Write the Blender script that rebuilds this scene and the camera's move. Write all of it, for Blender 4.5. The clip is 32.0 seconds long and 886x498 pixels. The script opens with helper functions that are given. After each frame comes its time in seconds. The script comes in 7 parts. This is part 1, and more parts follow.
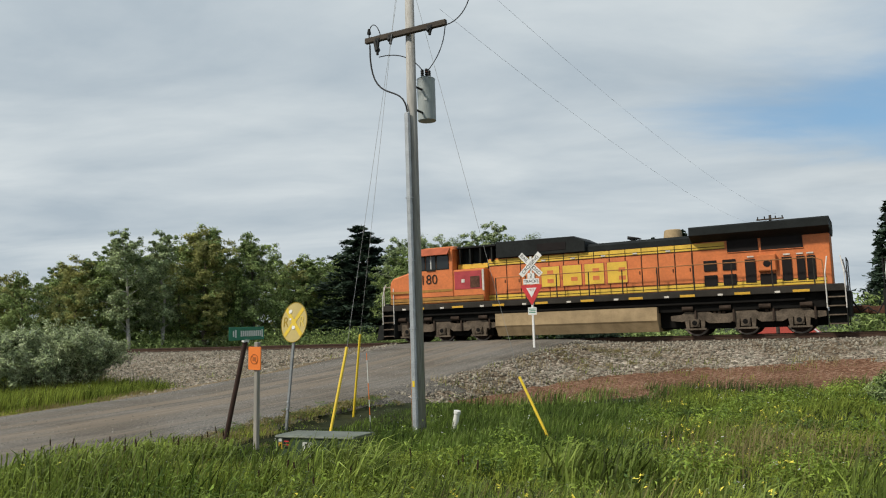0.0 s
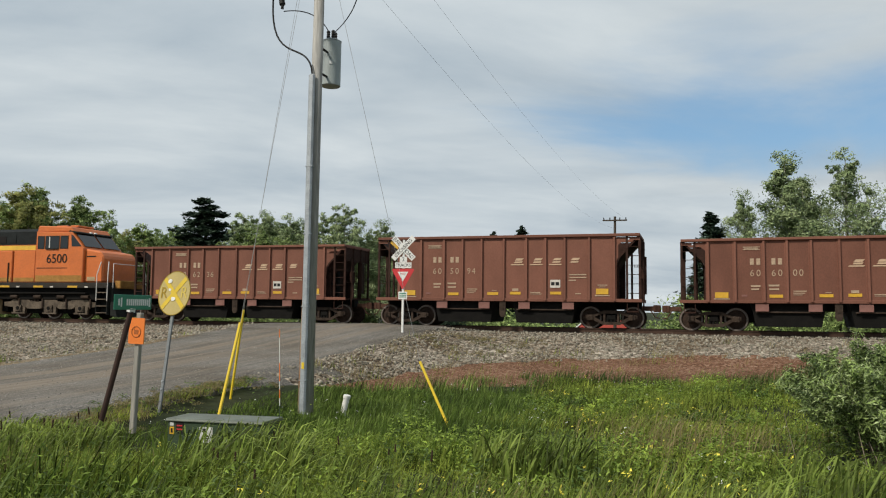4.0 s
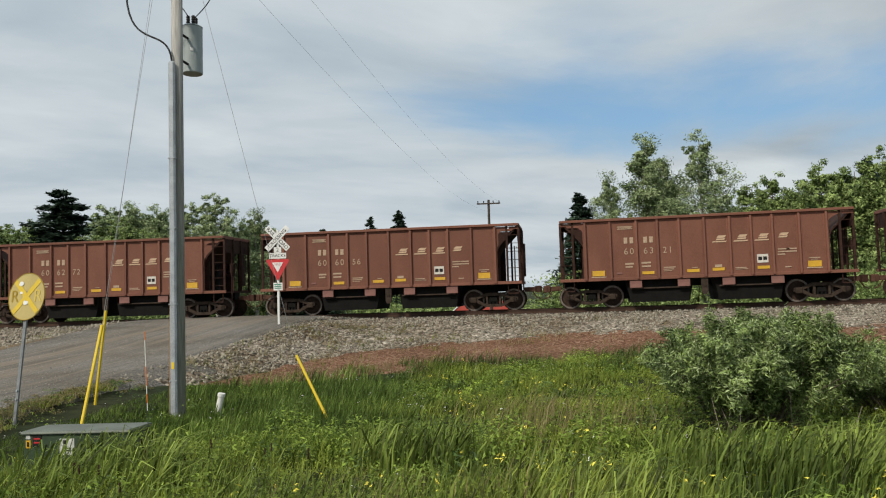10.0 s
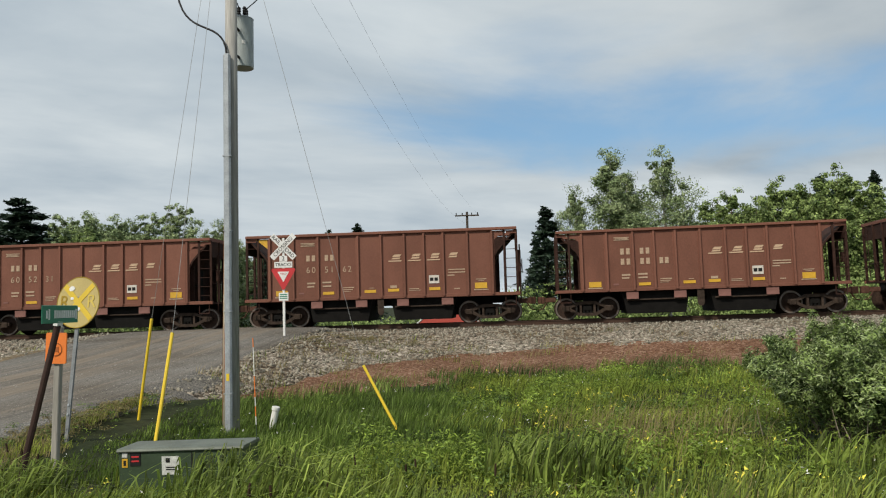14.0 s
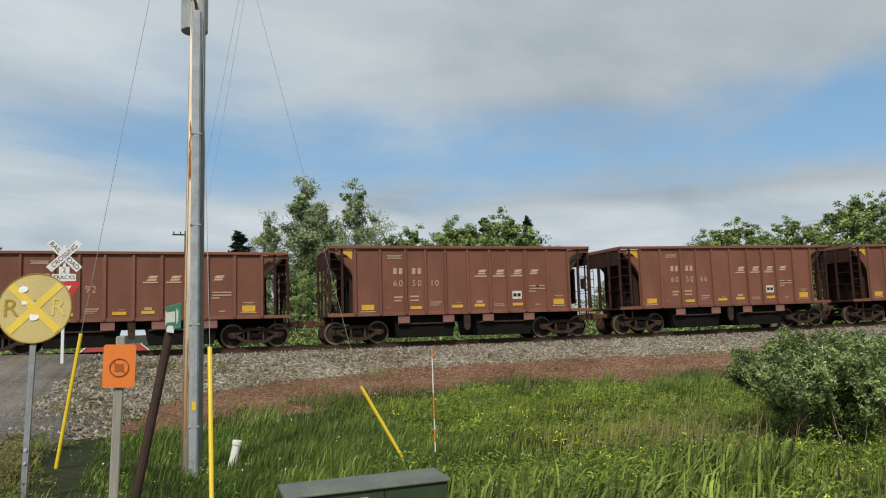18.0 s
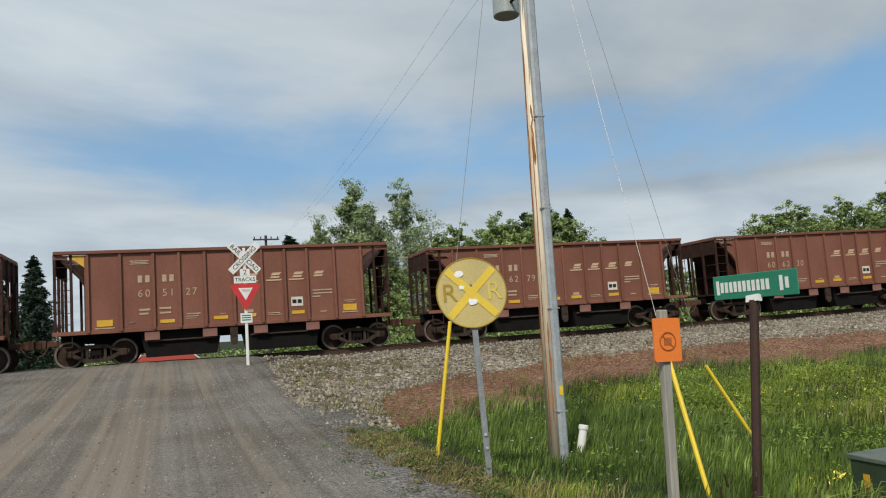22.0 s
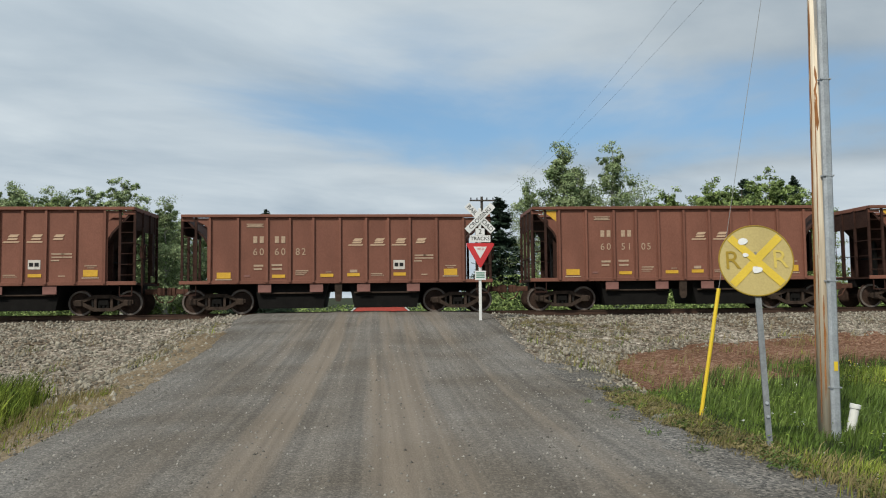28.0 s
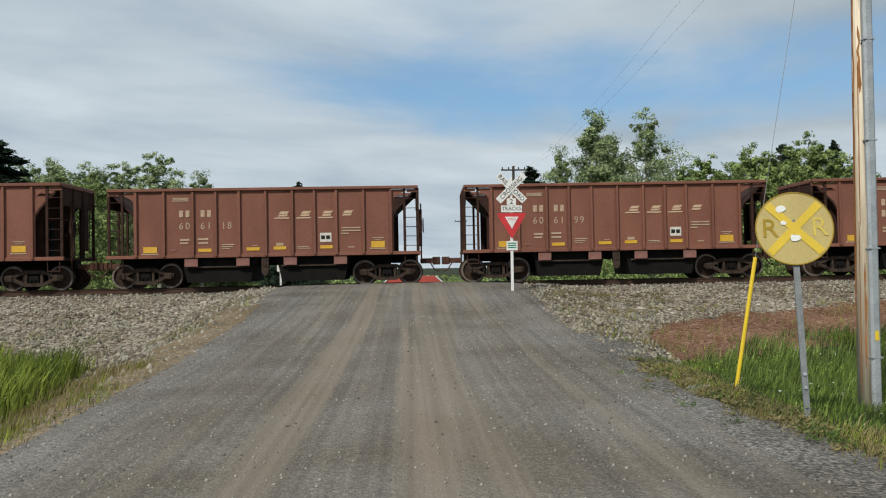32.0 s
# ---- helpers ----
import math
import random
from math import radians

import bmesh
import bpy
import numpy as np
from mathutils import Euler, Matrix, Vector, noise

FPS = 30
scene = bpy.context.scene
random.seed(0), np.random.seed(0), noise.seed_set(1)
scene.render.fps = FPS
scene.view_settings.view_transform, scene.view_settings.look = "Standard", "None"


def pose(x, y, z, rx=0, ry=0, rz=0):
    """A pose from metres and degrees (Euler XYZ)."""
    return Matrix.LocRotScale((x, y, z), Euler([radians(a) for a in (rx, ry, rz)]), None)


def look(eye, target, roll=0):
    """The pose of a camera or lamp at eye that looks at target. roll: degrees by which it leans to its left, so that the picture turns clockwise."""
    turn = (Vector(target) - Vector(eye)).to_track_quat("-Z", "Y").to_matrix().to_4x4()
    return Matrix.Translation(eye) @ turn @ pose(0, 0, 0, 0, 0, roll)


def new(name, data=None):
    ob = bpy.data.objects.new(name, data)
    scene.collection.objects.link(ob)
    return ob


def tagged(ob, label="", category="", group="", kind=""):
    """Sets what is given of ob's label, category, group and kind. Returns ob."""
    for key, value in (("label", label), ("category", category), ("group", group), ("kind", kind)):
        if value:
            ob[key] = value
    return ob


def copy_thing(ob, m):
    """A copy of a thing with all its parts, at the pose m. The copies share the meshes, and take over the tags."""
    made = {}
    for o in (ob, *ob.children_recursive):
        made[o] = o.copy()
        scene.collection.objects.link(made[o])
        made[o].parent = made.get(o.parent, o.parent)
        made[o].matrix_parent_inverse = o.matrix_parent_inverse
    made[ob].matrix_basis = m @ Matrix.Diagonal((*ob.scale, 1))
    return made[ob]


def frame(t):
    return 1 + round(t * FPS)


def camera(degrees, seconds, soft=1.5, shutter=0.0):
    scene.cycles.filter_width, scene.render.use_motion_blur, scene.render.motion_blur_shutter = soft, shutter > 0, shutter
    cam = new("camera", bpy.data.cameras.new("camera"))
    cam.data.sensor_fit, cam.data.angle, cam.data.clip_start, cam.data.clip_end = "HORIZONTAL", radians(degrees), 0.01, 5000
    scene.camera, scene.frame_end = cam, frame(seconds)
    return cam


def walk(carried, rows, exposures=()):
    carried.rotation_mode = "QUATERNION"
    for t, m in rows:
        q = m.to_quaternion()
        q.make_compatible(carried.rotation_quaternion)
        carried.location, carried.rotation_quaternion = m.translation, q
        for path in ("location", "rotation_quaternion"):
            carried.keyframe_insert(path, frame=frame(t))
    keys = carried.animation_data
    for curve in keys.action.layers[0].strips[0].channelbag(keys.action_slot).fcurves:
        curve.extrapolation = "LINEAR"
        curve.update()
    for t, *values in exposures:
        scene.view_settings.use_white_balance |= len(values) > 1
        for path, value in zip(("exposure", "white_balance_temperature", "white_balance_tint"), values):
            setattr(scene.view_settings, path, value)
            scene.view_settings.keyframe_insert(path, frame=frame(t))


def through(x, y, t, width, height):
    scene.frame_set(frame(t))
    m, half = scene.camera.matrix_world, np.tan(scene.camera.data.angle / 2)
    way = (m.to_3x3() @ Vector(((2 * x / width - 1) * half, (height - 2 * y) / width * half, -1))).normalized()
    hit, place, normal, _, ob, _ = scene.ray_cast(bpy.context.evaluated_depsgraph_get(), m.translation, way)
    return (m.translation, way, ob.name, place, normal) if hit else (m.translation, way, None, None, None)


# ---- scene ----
cam = camera(59.1, 32.0, 1.12)
PATH = [
    (0, (0.799, 0.877, 2.067), (0.8, 2.868, 2.257), -1.8),
    (0.5, (0.333, 1.1, 2.035), (0.318, 3.098, 2.139), -0.2),
    (1, (0.015, 1.337, 2.04), (0.039, 3.337, 2.086), 0.1),
    (1.5, (-0.229, 1.534, 2.054), (-0.208, 3.533, 2.102), -0.0),
    (2, (-0.342, 1.595, 2.06), (-0.252, 3.592, 2.113), 0.3),
    (2.5, (-0.416, 1.731, 2.015), (-0.188, 3.715, 2.123), 0.2),
    (3, (-0.419, 1.795, 2.024), (-0.185, 3.772, 2.214), 0.3),
    (3.5, (-0.432, 1.789, 2.012), (-0.141, 3.76, 2.176), 0.8),
    (4, (-0.425, 1.828, 1.995), (-0.02, 3.78, 2.145), 0.9),
    (4.5, (-0.405, 1.758, 2.008), (0.035, 3.704, 2.145), 0.9),
    (6.5, (-0.378, 1.892, 2.012), (0.225, 3.794, 2.161), -4.6),
    (7, (-0.388, 1.827, 2.048), (0.275, 3.709, 2.179), -1.7),
    (7.5, (-0.391, 1.84, 2.021), (0.317, 3.707, 2.132), -0.2),
    (8, (-0.384, 1.868, 2.022), (0.313, 3.74, 2.122), -0.8),
    (8.5, (-0.386, 1.845, 2.031), (0.305, 3.719, 2.136), -0.9),
    (9, (-0.384, 1.817, 2.043), (0.316, 3.688, 2.147), -0.8),
    (9.5, (-0.334, 1.903, 2.035), (0.381, 3.768, 2.132), -1.1),
    (10, (-0.355, 1.809, 2.079), (0.35, 3.678, 2.189), -1.5),
    (10.5, (-0.399, 1.886, 2.006), (0.313, 3.752, 2.118), -2.2),
    (11, (-0.472, 1.98, 2.023), (0.254, 3.84, 2.133), -1.2),
    (11.5, (-0.62, 2.075, 2.015), (0.13, 3.926, 2.13), -0.3),
    (12, (-0.853, 2.103, 2.06), (-0.113, 3.957, 2.184), -1.2),
    (12.5, (-1.013, 2.297, 2.028), (-0.294, 4.157, 2.175), -1.6),
    (13, (-1.349, 2.693, 2.013), (-0.585, 4.537, 2.146), -1.1),
    (13.5, (-1.772, 2.945, 2.005), (-0.98, 4.777, 2.14), -1.2),
    (15.5, (-3.698, 4.885, 1.935), (-2.73, 6.626, 2.121), -2.2),
    (16, (-4.392, 5.384, 1.793), (-3.343, 7.076, 1.988), -2.2),
    (16.5, (-4.91, 5.911, 1.849), (-3.753, 7.532, 2.038), -1.4),
    (17, (-5.361, 6.492, 1.845), (-4.052, 7.991, 2.048), -2.8),
    (17.5, (-5.811, 7.046, 1.839), (-4.432, 8.477, 2.057), -2.4),
    (18, (-6.309, 7.634, 1.86), (-4.805, 8.937, 2.058), -1.3),
    (18.5, (-6.619, 8.212, 1.855), (-5.063, 9.45, 2.065), 0.5),
    (19, (-6.955, 8.746, 1.871), (-5.324, 9.887, 2.06), -1.1),
    (19.5, (-7.298, 9.326, 1.812), (-5.591, 10.356, 1.968), -0.1),
    (20, (-7.614, 9.836, 1.77), (-5.837, 10.745, 1.902), 0.4),
    (20.5, (-8.075, 10.383, 1.809), (-6.314, 11.32, 1.949), -2.0),
    (21, (-8.505, 10.814, 1.827), (-6.787, 11.822, 2.009), -4.6),
    (21.5, (-9.12, 11.175, 1.789), (-7.465, 12.281, 1.988), -2.4),
    (22, (-9.541, 11.491, 1.812), (-8.068, 12.83, 2.009), -3.6),
    (22.5, (-9.962, 11.755, 1.814), (-8.659, 13.256, 2.041), -4.2),
    (23, (-10.314, 11.864, 1.801), (-9.103, 13.443, 2.003), -3.1),
    (23.5, (-10.518, 11.901, 1.795), (-9.432, 13.567, 2.008), -1.9),
    (24, (-10.491, 11.881, 1.759), (-9.397, 13.549, 1.899), -4.6),
    (24.5, (-10.39, 11.959, 1.818), (-9.367, 13.67, 1.979), -5.5),
    (25, (-10.541, 11.888, 1.773), (-9.542, 13.612, 1.943), -4.5),
    (25.5, (-10.546, 11.885, 1.778), (-9.555, 13.613, 1.959), -3.0),
    (27.5, (-10.571, 11.834, 1.819), (-9.562, 13.556, 1.951), -0.2),
    (28, (-10.561, 11.801, 1.793), (-9.476, 13.476, 1.913), -0.3),
    (28.5, (-10.58, 11.804, 1.766), (-9.4, 13.418, 1.81), 0.5),
    (29, (-10.537, 11.813, 1.812), (-9.347, 13.42, 1.825), -1.2),
    (29.5, (-10.531, 11.832, 1.814), (-9.365, 13.457, 1.823), -2.3),
    (30, (-10.561, 11.813, 1.808), (-9.422, 13.457, 1.83), -2.6),
    (30.5, (-10.587, 11.789, 1.813), (-9.451, 13.435, 1.847), -2.0),
    (31, (-10.551, 11.816, 1.797), (-9.421, 13.466, 1.818), -1.6),
    (31.5, (-10.534, 11.844, 1.799), (-9.444, 13.52, 1.833), -0.9),
    (32, (-10.487, 11.854, 1.81), (-9.471, 13.576, 1.855), -0.8),
]
walk(cam, [(t, look(eye, target, roll)) for t, eye, target, roll in PATH], [(0, 0, 6500, 10), (16, 0, 6480, 10), (20, -0.05, 6330, 10), (32, -0.02, 6250, 9)])

# ---- plan: s runs along the track to the right, n across it, away from the camera ----
A = radians(28.0)
US, UN = Vector((math.cos(A), -math.sin(A), 0)), Vector((math.sin(A), math.cos(A), 0))
DC, GAUGE, GRADE = 36.1, 1.435, 0.0045
ROAD_S, CAR_PITCH = -15.1, 13.1


def bend(s):
    """The track swings a little nearer beyond the crossing."""
    return -0.03 * (math.sqrt((s + 6) ** 2 + 36) + s + 6)


def rise(s):
    """The track climbs a little more beyond the crossing."""
    s = max(0.0, min(60.0, s))
    return 0.00033 * min(s, 38.0) ** 2 + 0.02 * max(0.0, s - 38.0)


def rail_z(s):
    return 1.17 + GRADE * (s + 17) + rise(s)


def at(s, n, z=0.0):
    return US * s + UN * n + Vector((0, 0, z))


def sn(x, y):
    return x * US.x + y * US.y, x * UN.x + y * UN.y


def smooth(a, b, x):
    k = min(1.0, max(0.0, (x - a) / (b - a)))
    return k * k * (3 - 2 * k)


def table(x, rows):
    for (a, p), (b, q) in zip(rows, rows[1:]):
        if x <= b:
            return p + (q - p) * max(0.0, (x - a) / (b - a))
    return rows[-1][1]


def road_half(n):
    return table(n, [(0, 3.4), (14, 3.5), (26, 3.8), (33, 4.3), (40, 4.3), (60, 3.6)])


def road_z(n):
    return table(n, [(-60, 0.1), (12, 0.1), (18, 0.22), (24, 0.5), (29, 0.86), (33, 1.13), (34.4, 1.17), (36.9, 1.17), (38.5, 1.0), (43, 0.5), (55, -0.4), (120, -3.2), (190, -6.3), (400, -6.3)])


def gravel_edge(s):
    """Where the field ends and the crushed stone begins."""
    return table(s, [(-70, 26.5), (-45, 26), (-30, 25.6), (-24, 23.6), (-21.3, 22.2), (-20.6, 18.8), (-19.6, 16.9), (-18.7, 16.2), (-11, 18.4), (-9.8, 19.5), (-8.8, 24.8), (-7.5, 26.8), (-5, 28), (0, 29.6), (90, 29.8)]) + 0.7 * bend(min(s, 60))


def red_edge(s):
    return table(s, [(-10, 20.3), (-8.5, 21.2), (-6.3, 23.5), (0, 25.4), (90, 25.6)]) + 0.7 * bend(min(s, 60))


def land_z(s, n):
    """Natural ground, ballast bank and the road's bank."""
    field = table(n, [(-60, 0.3), (2, 0.35), (8, 0.1), (12, -0.2), (20, -0.3), (24, -0.15), (29, 0.25)])
    bank = rail_z(max(-60, min(60, s))) - 0.28
    m, n = n, n - bend(max(-120, min(120, s)))
    if n < 29:
        z = field
    elif n < 34.2:
        z = 0.25 + (bank - 0.25) * smooth(28.6, 34.2, n) ** 0.8
    elif n < 39:
        z = bank
    else:
        z = bank + (0.1 - bank) * smooth(39, 46, n)
    n = m
    d = abs(s - ROAD_S) - road_half(n)
    rz = road_z(n) - 0.05
    if d < 4.0 and not (34.2 < n < 38):
        z = rz + (z - rz) * smooth(0.0, 3.2, d)
    if n > 55:
        z = 0.1 - 6.5 * smooth(55, 190, n)
    return z


# ---- light ----
SUN_AZ, SUN_EL = radians(242), radians(44)
world = bpy.data.worlds.new("sky")
scene.world = world
world.use_nodes = True
nt = world.node_tree
nt.nodes.clear()


def wn(kind, **kw):
    node = nt.nodes.new(kind)
    for k, v in kw.items():
        node.inputs[k].default_value = v
    return node


sky = wn("ShaderNodeTexSky")
sky.sky_type = "NISHITA"
sky.sun_disc, sky.sun_elevation, sky.sun_rotation = False, SUN_EL, SUN_AZ
sky.air_density, sky.dust_density, sky.ozone_density = 1.0, 1.5, 1.5
co = wn("ShaderNodeTexCoord")
sep = wn("ShaderNodeSeparateXYZ")
nt.links.new(co.outputs["Generated"], sep.inputs[0])
# clouds lie on a high flat sheet: direction divided by its height


def wmath(op, a, b):
    node = wn("ShaderNodeMath")
    node.operation = op
    for k, v in enumerate((a, b)):
        if isinstance(v, (int, float)):
            node.inputs[k].default_value = v
        else:
            nt.links.new(v, node.inputs[k])
    return node.outputs[0]


zadd = wmath("ADD", wmath("MAXIMUM", sep.outputs["Z"], 0.0), 0.12)
comb = wn("ShaderNodeCombineXYZ")
nt.links.new(wmath("DIVIDE", sep.outputs["X"], zadd), comb.inputs[0])
nt.links.new(wmath("DIVIDE", sep.outputs["Y"], zadd), comb.inputs[1])
mapping = wn("ShaderNodeMapping")
mapping.inputs["Rotation"].default_value = (0, 0, radians(-40))
mapping.inputs["Scale"].default_value = (0.36, 0.62, 1)
mapping.inputs["Location"].default_value = (2.1, 0.7, 0)
nt.links.new(comb.outputs[0], mapping.inputs[0])
n1 = wn("ShaderNodeTexNoise", Scale=1.0, Detail=9.0, Roughness=0.56, Distortion=0.7)
nt.links.new(mapping.outputs[0], n1.inputs["Vector"])
# cover by height above the horizon: a bright bank low down, breaks above it, then a nearly closed veil
cover = wn("ShaderNodeValToRGB")
for k, (p, v) in enumerate(((0.0, 0.84), (0.135, 0.70), (0.17, 0.42), (0.205, 0.30), (0.25, 0.37), (0.29, 0.55), (0.37, 0.76))):
    if k > 1:
        cover.color_ramp.elements.new(p)
    e_ = cover.color_ramp.elements[k]
    e_.position, e_.color = p, (v, v, v, 1)
nt.links.new(sep.outputs["Z"], cover.inputs[0])
# closed again towards the north-west
west = wn("ShaderNodeMapRange")
for k, v in (("From Min", 0.22), ("From Max", 0.5), ("To Min", 0.26), ("To Max", 0.0)):
    west.inputs[k].default_value = v
nt.links.new(sep.outputs["X"], west.inputs["Value"])
amount = wmath("ADD", wmath("ADD", n1.outputs["Fac"], cover.outputs["Color"]), west.outputs[0])
ramp = wn("ShaderNodeMapRange")
ramp.interpolation_type = "SMOOTHSTEP"
ramp.inputs["From Min"].default_value, ramp.inputs["From Max"].default_value = 0.80, 1.10
nt.links.new(amount, ramp.inputs["Value"])
n2 = wn("ShaderNodeTexNoise", Scale=2.1, Detail=9.0, Roughness=0.55, Distortion=0.3)
nt.links.new(mapping.outputs[0], n2.inputs["Vector"])
shade = wn("ShaderNodeValToRGB")
shade.color_ramp.elements[0].position, shade.color_ramp.elements[1].position = 0.32, 0.70
shade.color_ramp.elements[0].color, shade.color_ramp.elements[1].color = (4.2, 4.95, 5.55, 1), (6.65, 7.2, 7.4, 1)
nt.links.new(n2.outputs["Fac"], shade.inputs[0])
# the veil is thinner and duller towards the east
east = wn("ShaderNodeMapRange")
for k, v in (("From Min", 0.35), ("From Max", 1.0), ("To Min", 1.0), ("To Max", 0.74)):
    east.inputs[k].default_value = v
nt.links.new(sep.outputs["X"], east.inputs["Value"])
dull = wn("ShaderNodeVectorMath")
dull.operation = "SCALE"
nt.links.new(shade.outputs["Color"], dull.inputs[0])
# but its foot stays a bright bank
foot = wn("ShaderNodeMapRange")
for k, v in (("From Min", 0.14), ("From Max", 0.23), ("To Min", 0.98), ("To Max", 0.0)):
    foot.inputs[k].default_value = v
nt.links.new(sep.outputs["Z"], foot.inputs["Value"])
nt.links.new(wmath("MAXIMUM", east.outputs[0], foot.outputs[0]), dull.inputs["Scale"])
blue = wn("ShaderNodeVectorMath")
blue.operation = "SCALE"
blue.inputs["Scale"].default_value = 1.5
nt.links.new(sky.outputs[0], blue.inputs[0])
deep = wn("ShaderNodeMix")
deep.data_type = "RGBA"
deep.inputs["Factor"].default_value = 0.6
nt.links.new(blue.outputs[0], deep.inputs[6])
deep.inputs[7].default_value = (1.7, 3.55, 5.4, 1)
mixer = wn("ShaderNodeMix")
mixer.data_type = "RGBA"
nt.links.new(ramp.outputs[0], mixer.inputs["Factor"])
nt.links.new(deep.outputs[2], mixer.inputs[6])
nt.links.new(dull.outputs[0], mixer.inputs[7])
bg = wn("ShaderNodeBackground", Strength=0.102)
nt.links.new(mixer.outputs[2], bg.inputs["Color"])
nt.links.new(bg.outputs[0], wn("ShaderNodeOutputWorld").inputs["Surface"])

sun = new("sun", bpy.data.lights.new("sun", "SUN"))
sun.data.energy, sun.data.angle, sun.data.color = 3.65, radians(5), (1.0, 0.93, 0.80)
sun.matrix_world = look(Vector((math.sin(SUN_AZ) * math.cos(SUN_EL), math.cos(SUN_AZ) * math.cos(SUN_EL), math.sin(SUN_EL))) * 100, (0, 0, 0))


# ---- materials ----
def material(name, base, rough=0.7, metal=0.0, vary=0.25, scale=3.0, fine=40.0, bump=0.2, second=None, random_tint=0.0, island=0.0, stretch=(1, 1, 1), depth=0.01, spots=None):
    """Two scales of colour change and a fine relief on a plain base."""
    m = bpy.data.materials.new(name)
    m.use_nodes = True
    t = m.node_tree
    b = t.nodes["Principled BSDF"]
    b.inputs["Roughness"].default_value, b.inputs["Metallic"].default_value = rough, metal
    b.inputs["Specular IOR Level"].default_value = 0.5 if rough < 0.56 else 0.15
    L = t.links.new
    c = t.nodes.new("ShaderNodeTexCoord")
    mp = t.nodes.new("ShaderNodeMapping")
    mp.inputs["Scale"].default_value = stretch
    L(c.outputs["Object"], mp.inputs[0])
    big, small = t.nodes.new("ShaderNodeTexNoise"), t.nodes.new("ShaderNodeTexNoise")
    big.inputs["Scale"].default_value, small.inputs["Scale"].default_value = scale, fine
    big.inputs["Detail"].default_value, small.inputs["Detail"].default_value = 6, 4
    L(mp.outputs[0], big.inputs["Vector"])
    L(mp.outputs[0], small.inputs["Vector"])
    r = t.nodes.new("ShaderNodeValToRGB")
    r.color_ramp.elements[0].position, r.color_ramp.elements[1].position = 0.32, 0.68
    second = second or tuple(v * (1 - vary) for v in base)
    r.color_ramp.elements[0].color, r.color_ramp.elements[1].color = (*second, 1), (*base, 1)
    L(big.outputs["Fac"], r.inputs[0])
    mx = t.nodes.new("ShaderNodeMix")
    mx.data_type, mx.blend_type = "RGBA", "MULTIPLY"
    mx.inputs["Factor"].default_value = min(1.0, vary * 1.5)
    L(r.outputs["Color"], mx.inputs[6])
    r2 = t.nodes.new("ShaderNodeValToRGB")
    r2.color_ramp.elements[0].position, r2.color_ramp.elements[1].position = 0.3, 0.7
    r2.color_ramp.elements[0].color, r2.color_ramp.elements[1].color = (0.55, 0.55, 0.55, 1), (1.15, 1.15, 1.15, 1)
    L(small.outputs["Fac"], r2.inputs[0])
    L(r2.outputs["Color"], mx.inputs[7])
    out = mx.outputs[2]
    if random_tint or island:
        hs = t.nodes.new("ShaderNodeHueSaturation")
        mr = t.nodes.new("ShaderNodeMapRange")
        amount = random_tint or island
        mr.inputs["To Min"].default_value, mr.inputs["To Max"].default_value = 1 - amount, 1 + amount
        if island:
            L(t.nodes.new("ShaderNodeNewGeometry").outputs["Random Per Island"], mr.inputs["Value"])
        else:
            L(t.nodes.new("ShaderNodeObjectInfo").outputs["Random"], mr.inputs["Value"])
        L(mr.outputs[0], hs.inputs["Value"])
        L(out, hs.inputs["Color"])
        out = hs.outputs[0]
    L(out, b.inputs["Base Color"])
    if bump:
        bp = t.nodes.new("ShaderNodeBump")
        bp.inputs["Strength"].default_value, bp.inputs["Distance"].default_value = bump, depth
        L(small.outputs["Fac"], bp.inputs["Height"])
        L(bp.outputs[0], b.inputs["Normal"])
    return m


